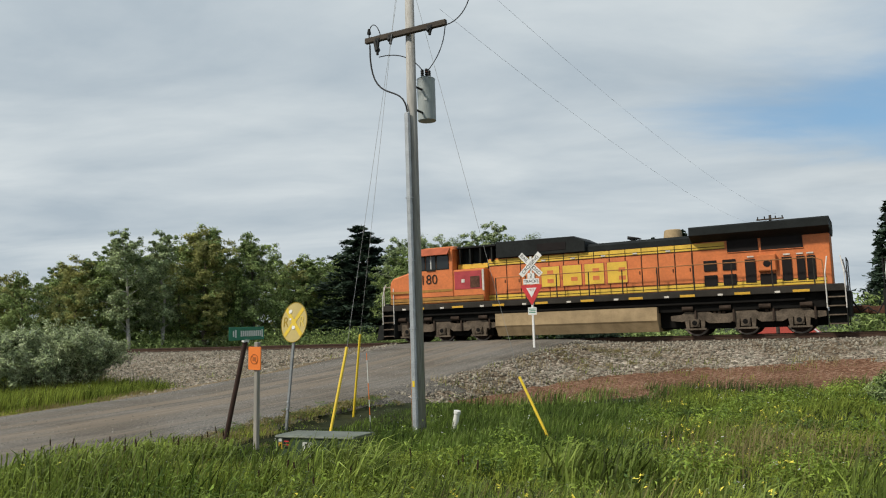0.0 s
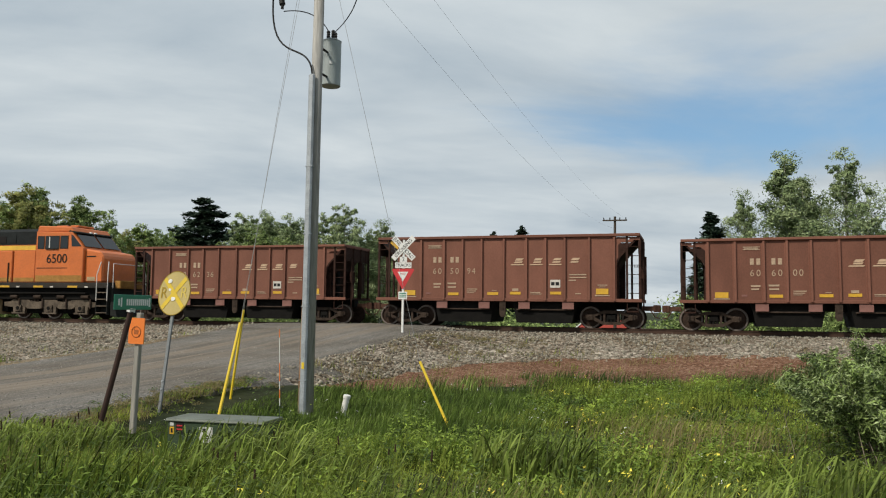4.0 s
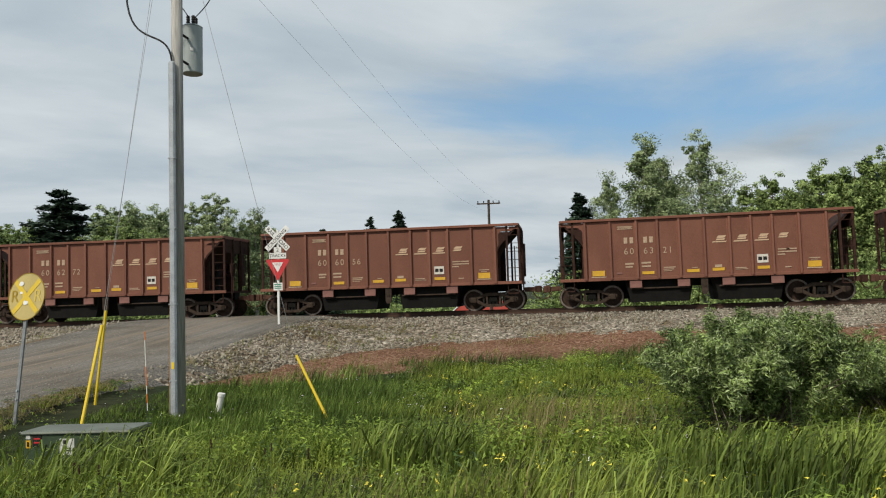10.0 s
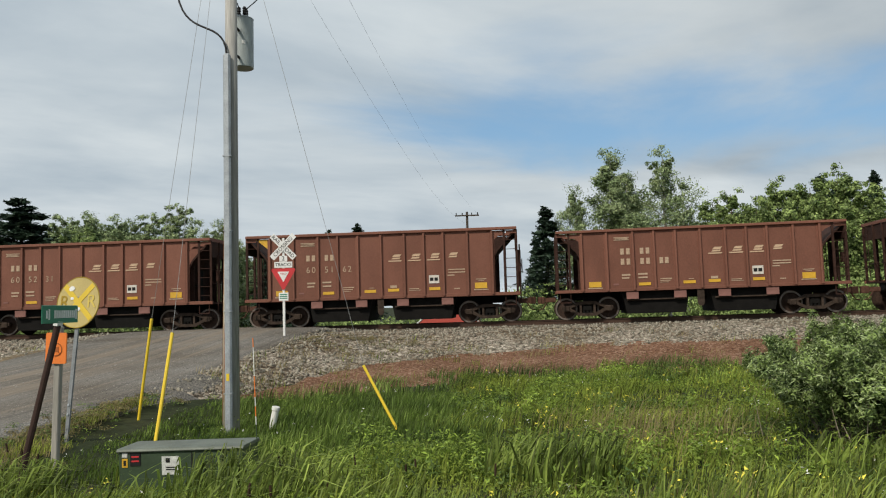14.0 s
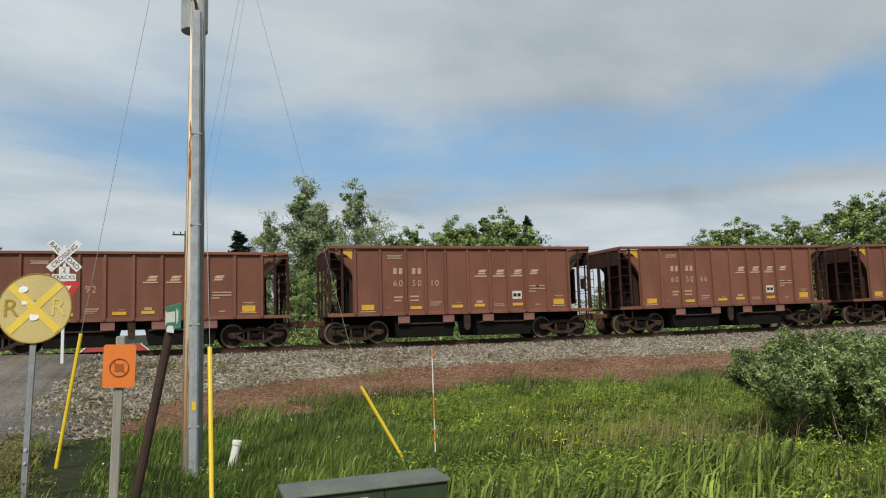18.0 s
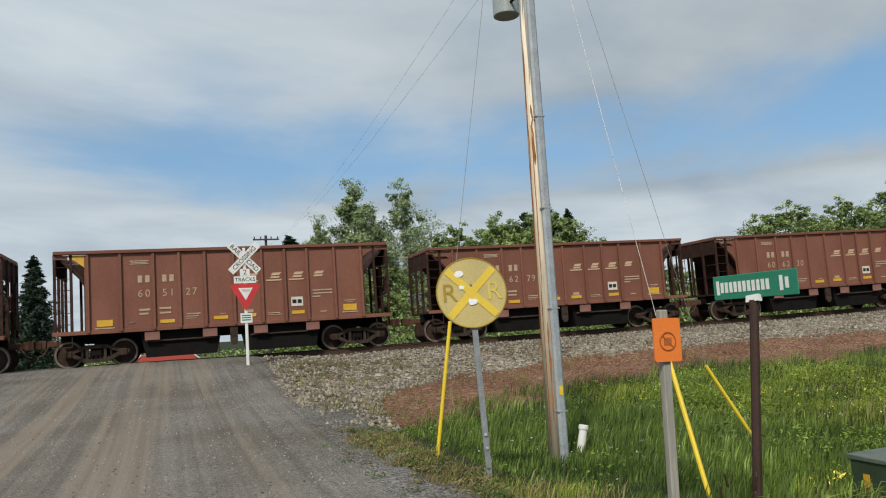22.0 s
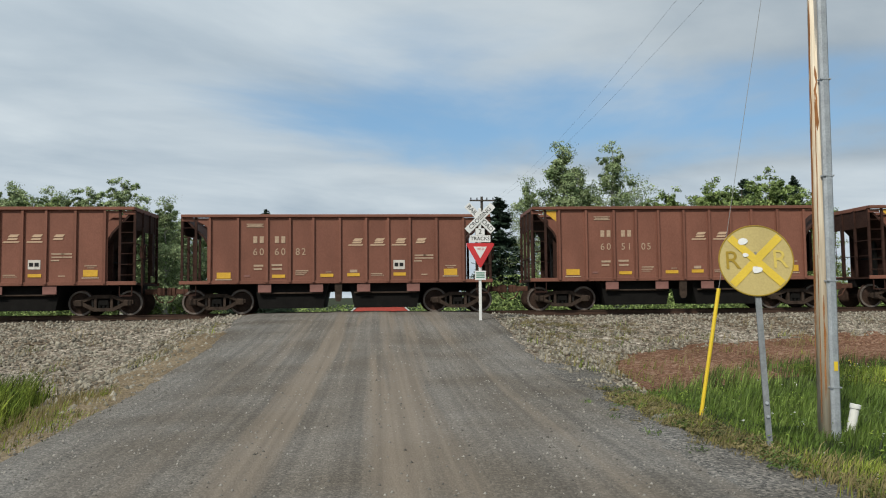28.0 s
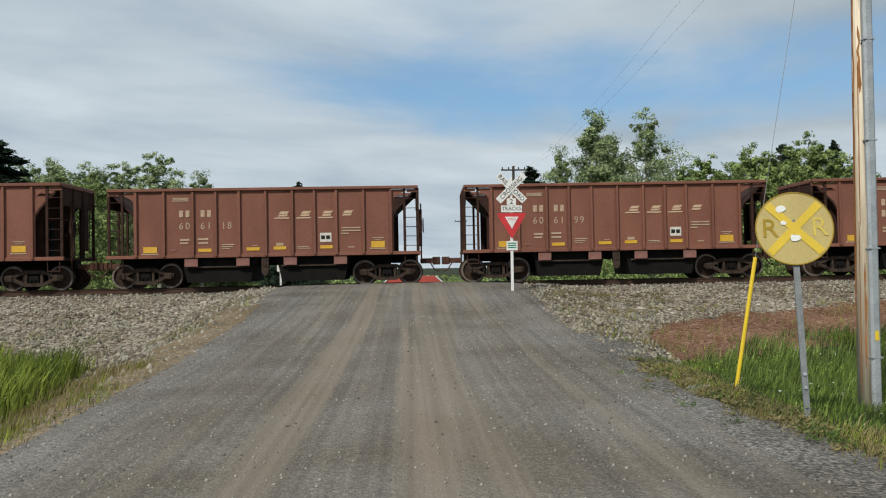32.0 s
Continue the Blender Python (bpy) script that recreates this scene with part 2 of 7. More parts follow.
def stony(name, tones, size, rough=0.95, bump=0.8, depth=0.03, streak=None, stain=0.25):
    """Loose stones: each its own tone and roundness, over broad stains; streak: wheel tracks along y."""
    m = bpy.data.materials.new(name)
    m.use_nodes = True
    t = m.node_tree
    b, L = t.nodes["Principled BSDF"], t.links.new
    b.inputs["Roughness"].default_value = rough
    b.inputs["Specular IOR Level"].default_value = 0.1
    c = t.nodes.new("ShaderNodeTexCoord")
    v = t.nodes.new("ShaderNodeTexVoronoi")
    v.inputs["Scale"].default_value = 1.0 / size
    L(c.outputs["Object"], v.inputs["Vector"])
    sp = t.nodes.new("ShaderNodeSeparateColor")
    L(v.outputs["Color"], sp.inputs[0])
    r = t.nodes.new("ShaderNodeValToRGB")
    while len(r.color_ramp.elements) < len(tones):
        r.color_ramp.elements.new(0.5)
    for i, tone in enumerate(tones):
        r.color_ramp.elements[i].position, r.color_ramp.elements[i].color = i / (len(tones) - 1), (*tone, 1)
    L(sp.outputs[0], r.inputs[0])
    big = t.nodes.new("ShaderNodeTexNoise")
    big.inputs["Scale"].default_value, big.inputs["Detail"].default_value = 0.45, 5
    L(c.outputs["Object"], big.inputs["Vector"])
    r2 = t.nodes.new("ShaderNodeValToRGB")
    r2.color_ramp.elements[0].position, r2.color_ramp.elements[1].position = 0.35, 0.65
    r2.color_ramp.elements[0].color, r2.color_ramp.elements[1].color = (1 - stain * 0.85, 1 - stain, 1 - stain * 1.2, 1), (1 + stain * 0.4, 1 + stain * 0.36, 1 + stain * 0.3, 1)
    L(big.outputs["Fac"], r2.inputs[0])
    mx = t.nodes.new("ShaderNodeMix")
    mx.data_type, mx.blend_type = "RGBA", "MULTIPLY"
    mx.inputs["Factor"].default_value = 1.0
    L(r.outputs["Color"], mx.inputs[6])
    L(r2.outputs["Color"], mx.inputs[7])
    out = mx.outputs[2]
    if streak:
        mp = t.nodes.new("ShaderNodeMapping")
        mp.inputs["Scale"].default_value = (1.9, 0.035, 1)
        L(c.outputs["Object"], mp.inputs[0])
        sn_ = t.nodes.new("ShaderNodeTexNoise")
        sn_.inputs["Scale"].default_value, sn_.inputs["Detail"].default_value = 1.0, 5
        L(mp.outputs[0], sn_.inputs["Vector"])
        r3 = t.nodes.new("ShaderNodeValToRGB")
        r3.color_ramp.elements[0].position, r3.color_ramp.elements[1].position = 0.42, 0.60
        r3.color_ramp.elements[0].color, r3.color_ramp.elements[1].color = (0, 0, 0, 1), (1, 1, 1, 1)
        L(sn_.outputs["Fac"], r3.inputs[0])
        m2 = t.nodes.new("ShaderNodeMix")
        m2.data_type = "RGBA"
        sc = t.nodes.new("ShaderNodeMath")
        sc.operation, sc.inputs[1].default_value = "MULTIPLY", 0.75
        # strongest where wheels run, fading towards the shoulders
        sx_ = t.nodes.new("ShaderNodeSeparateXYZ")
        L(c.outputs["Object"], sx_.inputs[0])
        off = t.nodes.new("ShaderNodeMath")
        off.operation, off.inputs[1].default_value = "SUBTRACT", ROAD_S + 0.4
        L(sx_.outputs[0], off.inputs[0])
        ab = t.nodes.new("ShaderNodeMath")
        ab.operation = "ABSOLUTE"
        L(off.outputs[0], ab.inputs[0])
        lane = t.nodes.new("ShaderNodeMapRange")
        for k, q in (("From Min", 1.2), ("From Max", 3.4), ("To Min", 1.0), ("To Max", 0.1)):
            lane.inputs[k].default_value = q
        L(ab.outputs[0], lane.inputs["Value"])
        keep = t.nodes.new("ShaderNodeMath")
        keep.operation = "MULTIPLY"
        soft_ = t.nodes.new("ShaderNodeMath")
        soft_.operation, soft_.inputs[1].default_value = "MAXIMUM", 0.3
        L(r3.outputs["Color"], soft_.inputs[0])
        L(soft_.outputs[0], keep.inputs[0])
        L(lane.outputs[0], keep.inputs[1])
        L(keep.outputs[0], sc.inputs[0])
        L(sc.outputs[0], m2.inputs["Factor"])
        L(out, m2.inputs[6])
        m2.inputs[7].default_value = (*streak, 1)
        out = m2.outputs[2]
        mp2 = t.nodes.new("ShaderNodeMapping")
        mp2.inputs["Scale"].default_value = (8.0, 0.06, 1)
        L(c.outputs["Object"], mp2.inputs[0])
        fine_ = t.nodes.new("ShaderNodeTexNoise")
        fine_.inputs["Scale"].default_value, fine_.inputs["Detail"].default_value = 1.0, 4
        L(mp2.outputs[0], fine_.inputs["Vector"])
        r4 = t.nodes.new("ShaderNodeValToRGB")
        r4.color_ramp.elements[0].position, r4.color_ramp.elements[1].position = 0.36, 0.6
        r4.color_ramp.elements[0].color, r4.color_ramp.elements[1].color = (0.86, 0.85, 0.84, 1), (1.12, 1.10, 1.07, 1)
        L(fine_.outputs["Fac"], r4.inputs[0])
        m3 = t.nodes.new("ShaderNodeMix")
        m3.data_type, m3.blend_type = "RGBA", "MULTIPLY"
        m3.inputs["Factor"].default_value = 1.0
        L(out, m3.inputs[6])
        L(r4.outputs["Color"], m3.inputs[7])
        out = m3.outputs[2]
    L(out, b.inputs["Base Color"])
    bp = t.nodes.new("ShaderNodeBump")
    bp.inputs["Strength"].default_value, bp.inputs["Distance"].default_value, bp.invert = bump, depth, True
    L(v.outputs["Distance"], bp.inputs["Height"])
    L(bp.outputs[0], b.inputs["Normal"])
    return m


def leafy(name, base, second, island=0.35, through=0.35, patch=0.5):
    """Foliage: uneven greens, leaf by leaf, with light passing through."""
    m = material(name, base, rough=0.6, vary=0.3, scale=patch, fine=6, bump=0, second=second, island=island)
    t = m.node_tree
    b = t.nodes["Principled BSDF"]
    b.inputs["Specular IOR Level"].default_value = 0.25
    tr = t.nodes.new("ShaderNodeBsdfTranslucent")
    mix = t.nodes.new("ShaderNodeMixShader")
    mix.inputs[0].default_value = through
    link = b.inputs["Base Color"].links[0]
    t.links.new(link.from_socket, tr.inputs["Color"])
    t.links.new(b.outputs[0], mix.inputs[1])
    t.links.new(tr.outputs[0], mix.inputs[2])
    t.links.new(mix.outputs[0], t.nodes["Material Output"].inputs["Surface"])
    return m


M = {
    "car": material("oxide_red_paint", (0.202, 0.088, 0.061), 0.6, vary=0.22, scale=0.9, fine=26, bump=0.06, random_tint=0.12, stretch=(1, 1, 0.6)),
    # Grimy end steel, with the shade of the open ends put in its colour
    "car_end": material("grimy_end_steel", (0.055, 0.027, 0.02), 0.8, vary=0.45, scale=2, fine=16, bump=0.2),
    "rust": material("rusted_steel", (0.13, 0.065, 0.045), 0.85, vary=0.5, scale=4, fine=30, bump=0.4),
    # Underside steel, near black so its colour carries the shade beneath the train
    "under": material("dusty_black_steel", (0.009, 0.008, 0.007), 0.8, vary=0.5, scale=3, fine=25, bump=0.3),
    "truck": material("dusty_cast_steel", (0.064, 0.045, 0.034), 0.85, vary=0.5, scale=5, fine=30, bump=0.3),
    "wheel": material("rust_brown_wheel", (0.062, 0.038, 0.028), 0.7, vary=0.5, scale=6, fine=30, bump=0.2),
    "wheel_rim": material("worn_wheel_rim", (0.20, 0.165, 0.14), 0.5, 0.3, vary=0.4, scale=4),
    "lock": material("pinkish_oxide_plate", (0.26, 0.13, 0.11), 0.75, vary=0.3),
    "white": material("white_stencil_paint", (0.66, 0.62, 0.56), 0.7, vary=0.25, scale=6),
    "stencil": material("tan_stencil_paint", (0.51, 0.375, 0.265), 0.7, vary=0.35, scale=9),
    "cream": material("tan_logo_paint", (0.62, 0.44, 0.30), 0.7, vary=0.3, scale=6),
    "yellow_tape": material("yellow_reflective_tape", (0.64, 0.365, 0.028), 0.5, vary=0.2, scale=8),
    "black": material("black_panel", (0.02, 0.02, 0.02), 0.6),
    "loco": material("orange_loco_paint", (0.66, 0.185, 0.05), 0.5, vary=0.22, scale=1.2, fine=10, bump=0.05),
    "loco_new": material("bright_orange_loco_paint", (0.60, 0.155, 0.034), 0.45, vary=0.15, scale=1.2, fine=10, bump=0.03),
    "loco_yellow": material("yellow_stripe_paint", (0.78, 0.50, 0.055), 0.5, vary=0.25, scale=2),
    "loco_dark": material("dark_green_black_paint", (0.022, 0.024, 0.022), 0.6, vary=0.4, scale=2),
    "loco_red": material("faded_red_paint", (0.45, 0.07, 0.08), 0.6, vary=0.3, scale=2),
    "grille": material("dark_grille", (0.015, 0.012, 0.012), 0.7),
    "tank": material("dusty_tan_tank", (0.42, 0.31, 0.18), 0.75, vary=0.35, scale=2),
    "glass": material("dark_cab_glass", (0.015, 0.018, 0.02), 0.08, vary=0.0, bump=0),
    "road": stony("grey_gravel_road", [(0.085, 0.084, 0.082), (0.118, 0.117, 0.114), (0.145, 0.142, 0.137), (0.225, 0.217, 0.206)], 0.02, bump=0.6, depth=0.01, streak=(0.20, 0.167, 0.133), stain=0.34),
    "ballast": stony("grey_ballast", [(0.055, 0.045, 0.037), (0.15, 0.125, 0.10), (0.235, 0.205, 0.17), (0.44, 0.40, 0.345)], 0.095, bump=1.0, depth=0.05, stain=0.45),
    "rail": material("rusty_rail", (0.09, 0.055, 0.04), 0.6, 0.4, vary=0.3),
    "tie": material("weathered_tie_wood", (0.085, 0.068, 0.055), 0.9, vary=0.4, scale=2, fine=20, stretch=(6, 1, 1)),
    "soil": material("field_soil", (0.036, 0.040, 0.016), 0.95, vary=0.5, second=(0.02, 0.028, 0.010), scale=0.4, fine=6, bump=0.5, depth=0.05),
    "pole": material("weathered_pole_wood", (0.47, 0.455, 0.425), 0.85, vary=0.45, scale=3, fine=30, stretch=(1, 1, 0.08), bump=0.4),
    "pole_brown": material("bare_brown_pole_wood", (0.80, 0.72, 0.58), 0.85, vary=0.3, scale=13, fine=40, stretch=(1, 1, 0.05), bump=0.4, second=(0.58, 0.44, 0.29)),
    "pole_streak": material("dark_brown_wood_streak", (0.34, 0.15, 0.055), 0.9, vary=0.4, scale=6, fine=30, stretch=(1, 1, 0.2)),
    "post_steel": material("dull_galvanised_post", (0.24, 0.255, 0.265), 0.6, 0.2, vary=0.3, scale=6),
    "galv": material("galvanised_steel", (0.40, 0.43, 0.46), 0.55, 0.25, vary=0.25, scale=5),
    "tgrey": material("grey_transformer_paint", (0.32, 0.36, 0.36), 0.5, vary=0.15),
    "arm": material("dark_weathered_timber", (0.09, 0.075, 0.062), 0.9, vary=0.4, scale=2, fine=20, stretch=(0.2, 1, 1)),
    "cable": material("black_cable", (0.03, 0.03, 0.032), 0.6),
    "guy": material("galvanised_wire", (0.35, 0.35, 0.34), 0.5, 0.4),
    "guard": material("yellow_plastic_guard", (0.78, 0.55, 0.03), 0.45, vary=0.12),
    "sign_yellow": material("faded_yellow_sheeting", (0.47, 0.37, 0.135), 0.55, vary=0.15, scale=3),
    "sign_cross": material("bright_yellow_sheeting", (0.64, 0.45, 0.03), 0.5, vary=0.1),
    "sign_white": material("white_sheeting", (0.72, 0.72, 0.70), 0.5, vary=0.1),
    "sign_red": material("red_sheeting", (0.55, 0.03, 0.035), 0.5, vary=0.15),
    "sign_green": material("green_sheeting", (0.02, 0.20, 0.12), 0.45, vary=0.1),
    "sign_orange": material("orange_plastic", (0.78, 0.20, 0.03), 0.5, vary=0.1),
    "brown_post": material("dark_brown_post", (0.055, 0.032, 0.026), 0.7, vary=0.3),
    "grey_post": material("weathered_grey_timber", (0.36, 0.34, 0.30), 0.85, vary=0.3, scale=4, stretch=(1, 1, 0.1)),
    "box_green": material("olive_green_enamel", (0.040, 0.066, 0.034), 0.5, vary=0.25, scale=3),
    "pvc": material("white_plastic_pipe", (0.72, 0.72, 0.68), 0.4, vary=0.08),
    "bark": material("grey_bark", (0.16, 0.13, 0.10), 0.9, vary=0.4, scale=2, fine=15, stretch=(1, 1, 0.3)),
    "birch": material("pale_birch_bark", (0.55, 0.52, 0.47), 0.8, vary=0.4, scale=3, stretch=(1, 1, 2)),
    # Dark second greens put the shade of gaps in the crowns into the colour
    "leaf": leafy("broadleaf_green", (0.35, 0.44, 0.15), (0.068, 0.115, 0.03), island=0.65, through=0.2, patch=0.8),
    "leaf_pale": leafy("aspen_leaf_green", (0.41, 0.48, 0.25), (0.13, 0.19, 0.08), island=0.6, through=0.28, patch=0.8),
    "leaf_yellow": leafy("yellowish_leaf", (0.46, 0.45, 0.16), (0.17, 0.19, 0.055), island=0.45, patch=0.8),
    "needle": leafy("spruce_needle", (0.048, 0.078, 0.048), (0.024, 0.043, 0.027), through=0.15),
    # Pale tip and near-black second tones put bush sun and shade into leaf colour
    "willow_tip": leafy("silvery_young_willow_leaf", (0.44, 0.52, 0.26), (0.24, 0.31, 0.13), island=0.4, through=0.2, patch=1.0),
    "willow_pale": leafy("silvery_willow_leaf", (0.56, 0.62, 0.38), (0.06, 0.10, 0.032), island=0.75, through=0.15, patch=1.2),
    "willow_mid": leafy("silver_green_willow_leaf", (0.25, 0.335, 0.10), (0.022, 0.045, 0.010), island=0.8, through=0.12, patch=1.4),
    # Dark second tones likewise stand in for shade among the blades
    "grass": leafy("meadow_grass", (0.33, 0.38, 0.066), (0.065, 0.108, 0.016), island=0.8, through=0.45),
    "grass_deep": leafy("deep_green_grass", (0.15, 0.23, 0.036), (0.062, 0.108, 0.017), island=0.45, through=0.3),
    "reed": leafy("arching_reed_grass", (0.30, 0.375, 0.08), (0.06, 0.10, 0.02), island=0.75, through=0.45),
    "reed_dark": leafy("dark_reed_grass", (0.20, 0.27, 0.062), (0.045, 0.08, 0.017), island=0.75, through=0.25),
    "grass_dry": leafy("dry_grass_stalks", (0.34, 0.28, 0.13), (0.22, 0.18, 0.08), island=0.3),
    "flower": material("yellow_flower", (0.80, 0.70, 0.10), 0.7, vary=0.1),
    "red_roof": material("red_metal_roof", (0.45, 0.07, 0.05), 0.5, vary=0.15),
}


# ---- building blocks ----
def box(bm, c, d, m=None):
    """A box of size d centred on c, turned by the matrix m about the origin if one is given."""
    geo = bmesh.ops.create_cube(bm, size=1.0)["verts"]
    for v in geo:
        v.co = Vector((v.co.x * d[0] + c[0], v.co.y * d[1] + c[1], v.co.z * d[2] + c[2]))
        if m is not None:
            v.co = m @ v.co
    return geo


def rod(bm, a, b, r, r2=None, seg=8):
    """A round bar from a to b."""
    a, b = Vector(a), Vector(b)
    d = b - a
    m = Matrix.Translation((a + b) / 2) @ d.to_track_quat("Z", "Y").to_matrix().to_4x4()
    bmesh.ops.create_cone(bm, cap_ends=True, segments=seg, radius1=r, radius2=r if r2 is None else r2, depth=d.length, matrix=m)


def prism(bm, outline, y0, y1):
    """An outline in x, z drawn out along y."""
    a = [bm.verts.new((x, y0, z)) for x, z in outline]
    b = [bm.verts.new((x, y1, z)) for x, z in outline]
    bm.faces.new(a)
    bm.faces.new(list(reversed(b)))
    for i in range(len(a)):
        j = (i + 1) % len(a)
        bm.faces.new((a[j], a[i], b[i], b[j]))
    bmesh.ops.recalc_face_normals(bm, faces=bm.faces)


def tube(bm, points, r, seg=6):
    """One connected round tube along the points."""
    pts = [Vector(p) for p in points]
    rings = []
    for i, p in enumerate(pts):
        d = (pts[min(i + 1, len(pts) - 1)] - pts[max(i - 1, 0)]).normalized()
        u = d.orthogonal().normalized() if not rings else (last - d * last.dot(d)).normalized()
        last = u
        v = d.cross(u)
        rings.append([bm.verts.new(p + u * r * math.cos(2 * math.pi * k / seg) + v * r * math.sin(2 * math.pi * k / seg)) for k in range(seg)])
    for a, b in zip(rings, rings[1:]):
        for k in range(seg):
            bm.faces.new((a[k], a[(k + 1) % seg], b[(k + 1) % seg], b[k]))
    bm.faces.new(rings[0][::-1])
    bm.faces.new(rings[-1])


def bm_new():
    return bmesh.new()


def mesh_of(name, bm, mat, soft=False):
    me = bpy.data.meshes.new(name)
    bm.to_mesh(me)
    bm.free()
    me.materials.append(M[mat] if isinstance(mat, str) else mat)
    if soft:
        me.polygons.foreach_set("use_smooth", [len(p.vertices) == 4 for p in me.polygons])
    return me


def part(name, bm, mat, parent=None, label="", soft=False, m=None):
    """One mesh object under a thing or a part."""
    ob = new(name, mesh_of(name, bm, mat, soft))
    if parent is not None:
        ob.parent = parent
    if m is not None:
        ob.matrix_basis = m
    if label:
        ob["label"] = label
    return ob


def again(ob, m, parent=None):
    """The same piece once more on shared mesh data."""
    o = new(ob.name.split(".")[0], ob.data)
    o.parent = parent if parent is not None else ob.parent
    o.matrix_basis = m
    if "label" in ob:
        o["label"] = ob["label"]
    return o


def arrays(name, verts, faces, mat, smooth_faces=False):
    me = bpy.data.meshes.new(name)
    verts, faces = np.asarray(verts, dtype=np.float32), np.asarray(faces, dtype=np.int32)
    k = faces.shape[1]
    me.vertices.add(len(verts))
    me.vertices.foreach_set("co", verts.ravel())
    me.loops.add(faces.size)
    me.loops.foreach_set("vertex_index", faces.ravel())
    me.polygons.add(len(faces))
    me.polygons.foreach_set("loop_start", np.arange(0, faces.size, k, dtype=np.int32))
    if smooth_faces:
        me.polygons.foreach_set("use_smooth", np.ones(len(faces), dtype=bool))
    me.update(calc_edges=True)
    me.materials.append(M[mat])
    return me


def bevelled(bm, w=0.01):
    bmesh.ops.bevel(bm, geom=list(bm.edges), offset=w, segments=1, affect="EDGES", clamp_overlap=True)
    return bm


def word(text, size, mat, name="lettering"):
    """Flat letters with the built-in font, as a mesh in x, z facing -y, centred."""
    cu = bpy.data.curves.new(name, "FONT")
    cu.body, cu.size, cu.align_x, cu.align_y, cu.extrude = text, size, "CENTER", "CENTER", 0.002
    tmp = bpy.data.objects.new(name, cu)
    me = bpy.data.meshes.new_from_object(tmp)
    bpy.data.objects.remove(tmp)
    bpy.data.curves.remove(cu)
    me.transform(Matrix.Rotation(radians(90), 4, "X"))
    me.materials.clear()
    me.materials.append(M[mat])
    return me


RNG = np.random.default_rng(7)


# ---- ground ----
def spread(lo, hi, step, far, grow=1.35):
    v = list(np.arange(lo, hi + step / 2, step))
    d, a = step, v[-1]
    while a < far:
        d *= grow
        a += d
        v.append(a)
    d, a = step, v[0]
    while a > -far:
        d *= grow
        a -= d
        v.insert(0, a)
    return v


TRACK = Matrix.Rotation(-A, 4, "Z")


def sheet(name, ss, ns, height, mat):
    """A sheet over a grid of s and n."""
    verts = [(s, n, height(s, n)) for n in ns for s in ss]
    w = len(ss)
    faces = [(j * w + i, j * w + i + 1, (j + 1) * w + i + 1, (j + 1) * w + i) for j in range(len(ns) - 1) for i in range(w - 1)]
    ob = new(name, arrays(name, verts, faces, mat, True))
    ob.matrix_world = TRACK
    return ob


def rough_land(s, n):
    z = land_z(s, n)
    far = max(abs(s), abs(n))
    if far < 200:
        k = smooth(1.0, -1.5, n - min(gravel_edge(s), red_edge(s) if s > -9.6 else 99) + 0.5) * smooth(0.3, 2.0, abs(s - ROAD_S) - road_half(n))
        z += k * (0.05 * noise.noise(Vector((s * 0.35, n * 0.35, 0))) + 0.02 * noise.noise(Vector((s * 1.3, n * 1.3, 4)))) - 0.05 * (1 - k)
    return z


ground = tagged(sheet("ground", spread(-60, 70, 0.8, 3500), spread(-20, 60, 0.6, 3500), rough_land, "soil"), "uneven green field ground under the grass", "ground", kind="structure")


def road_surface(s, n):
    d = s - ROAD_S
    h = road_half(n)
    k = abs(d) / h
    z = road_z(n) + 0.05 * (1 - k * k)
    for rut in (-1.75, -0.55, 0.75, 1.9):
        z -= 0.018 * math.exp(-((d - rut - 0.15 * math.sin(n * 0.21)) / 0.24) ** 2)
    z += 0.012 * noise.noise(Vector((s * 0.9, n * 0.5, 9)))
    if k > 1:
        z -= 0.10 * (k - 1) / 0.12
    return z


road_n = [-400, -200, -100, -60] + list(np.arange(-40, 60, 0.5)) + [70, 90, 130, 200, 400]
verts, cols = [], 46
for n in road_n:
    for i in range(cols):
        k = -1.12 + 2.24 * i / (cols - 1)
        s = ROAD_S + k * (road_half(n) + (0.25 * noise.noise(Vector((0, n * 0.4, k))) if abs(k) > 0.9 else 0))
        verts.append((s, n, road_surface(s, n)))
faces = [(j * cols + i, j * cols + i + 1, (j + 1) * cols + i + 1, (j + 1) * cols + i) for j in range(len(road_n) - 1) for i in range(cols - 1)]
road = new("road", arrays("road", verts, faces, "road", True))
road.matrix_world = TRACK
tagged(road, "grey gravel road with pale wheel tracks rising to the crossing", "road", kind="structure")


def ballast_top(s, n):
    z = land_z(s, n) + 0.03 + 0.05 * noise.noise(Vector((s * 2.1, n * 2.1, 2))) + 0.03 * noise.noise(Vector((s * 6, n * 6, 5)))
    if 34.4 < n - bend(s) < 37.8:
        z = rail_z(s) - 0.2 + 0.015 * noise.noise(Vector((s * 5, n * 5, 3)))
    e = min(n - gravel_edge(s) - 0.6 * noise.noise(Vector((s * 0.45, 0, 7))) - 0.5 * noise.noise(Vector((s * 1.9, n * 0.8, 7))), 45 - n)
    if e < 0.6:
        z -= 0.2 * (0.6 - max(e, -0.8))
    d = abs(s - ROAD_S) - road_half(n)
    if d < 0:
        z = min(z, road_z(n) - 0.05)
    return z


ballast = tagged(sheet("ballast_bank", list(np.arange(-70, 80, 0.35)), list(np.arange(16.0, 45.2, 0.3)), ballast_top, "ballast"), "pale grey crushed-stone ballast bank below the track", "ballast", kind="structure")


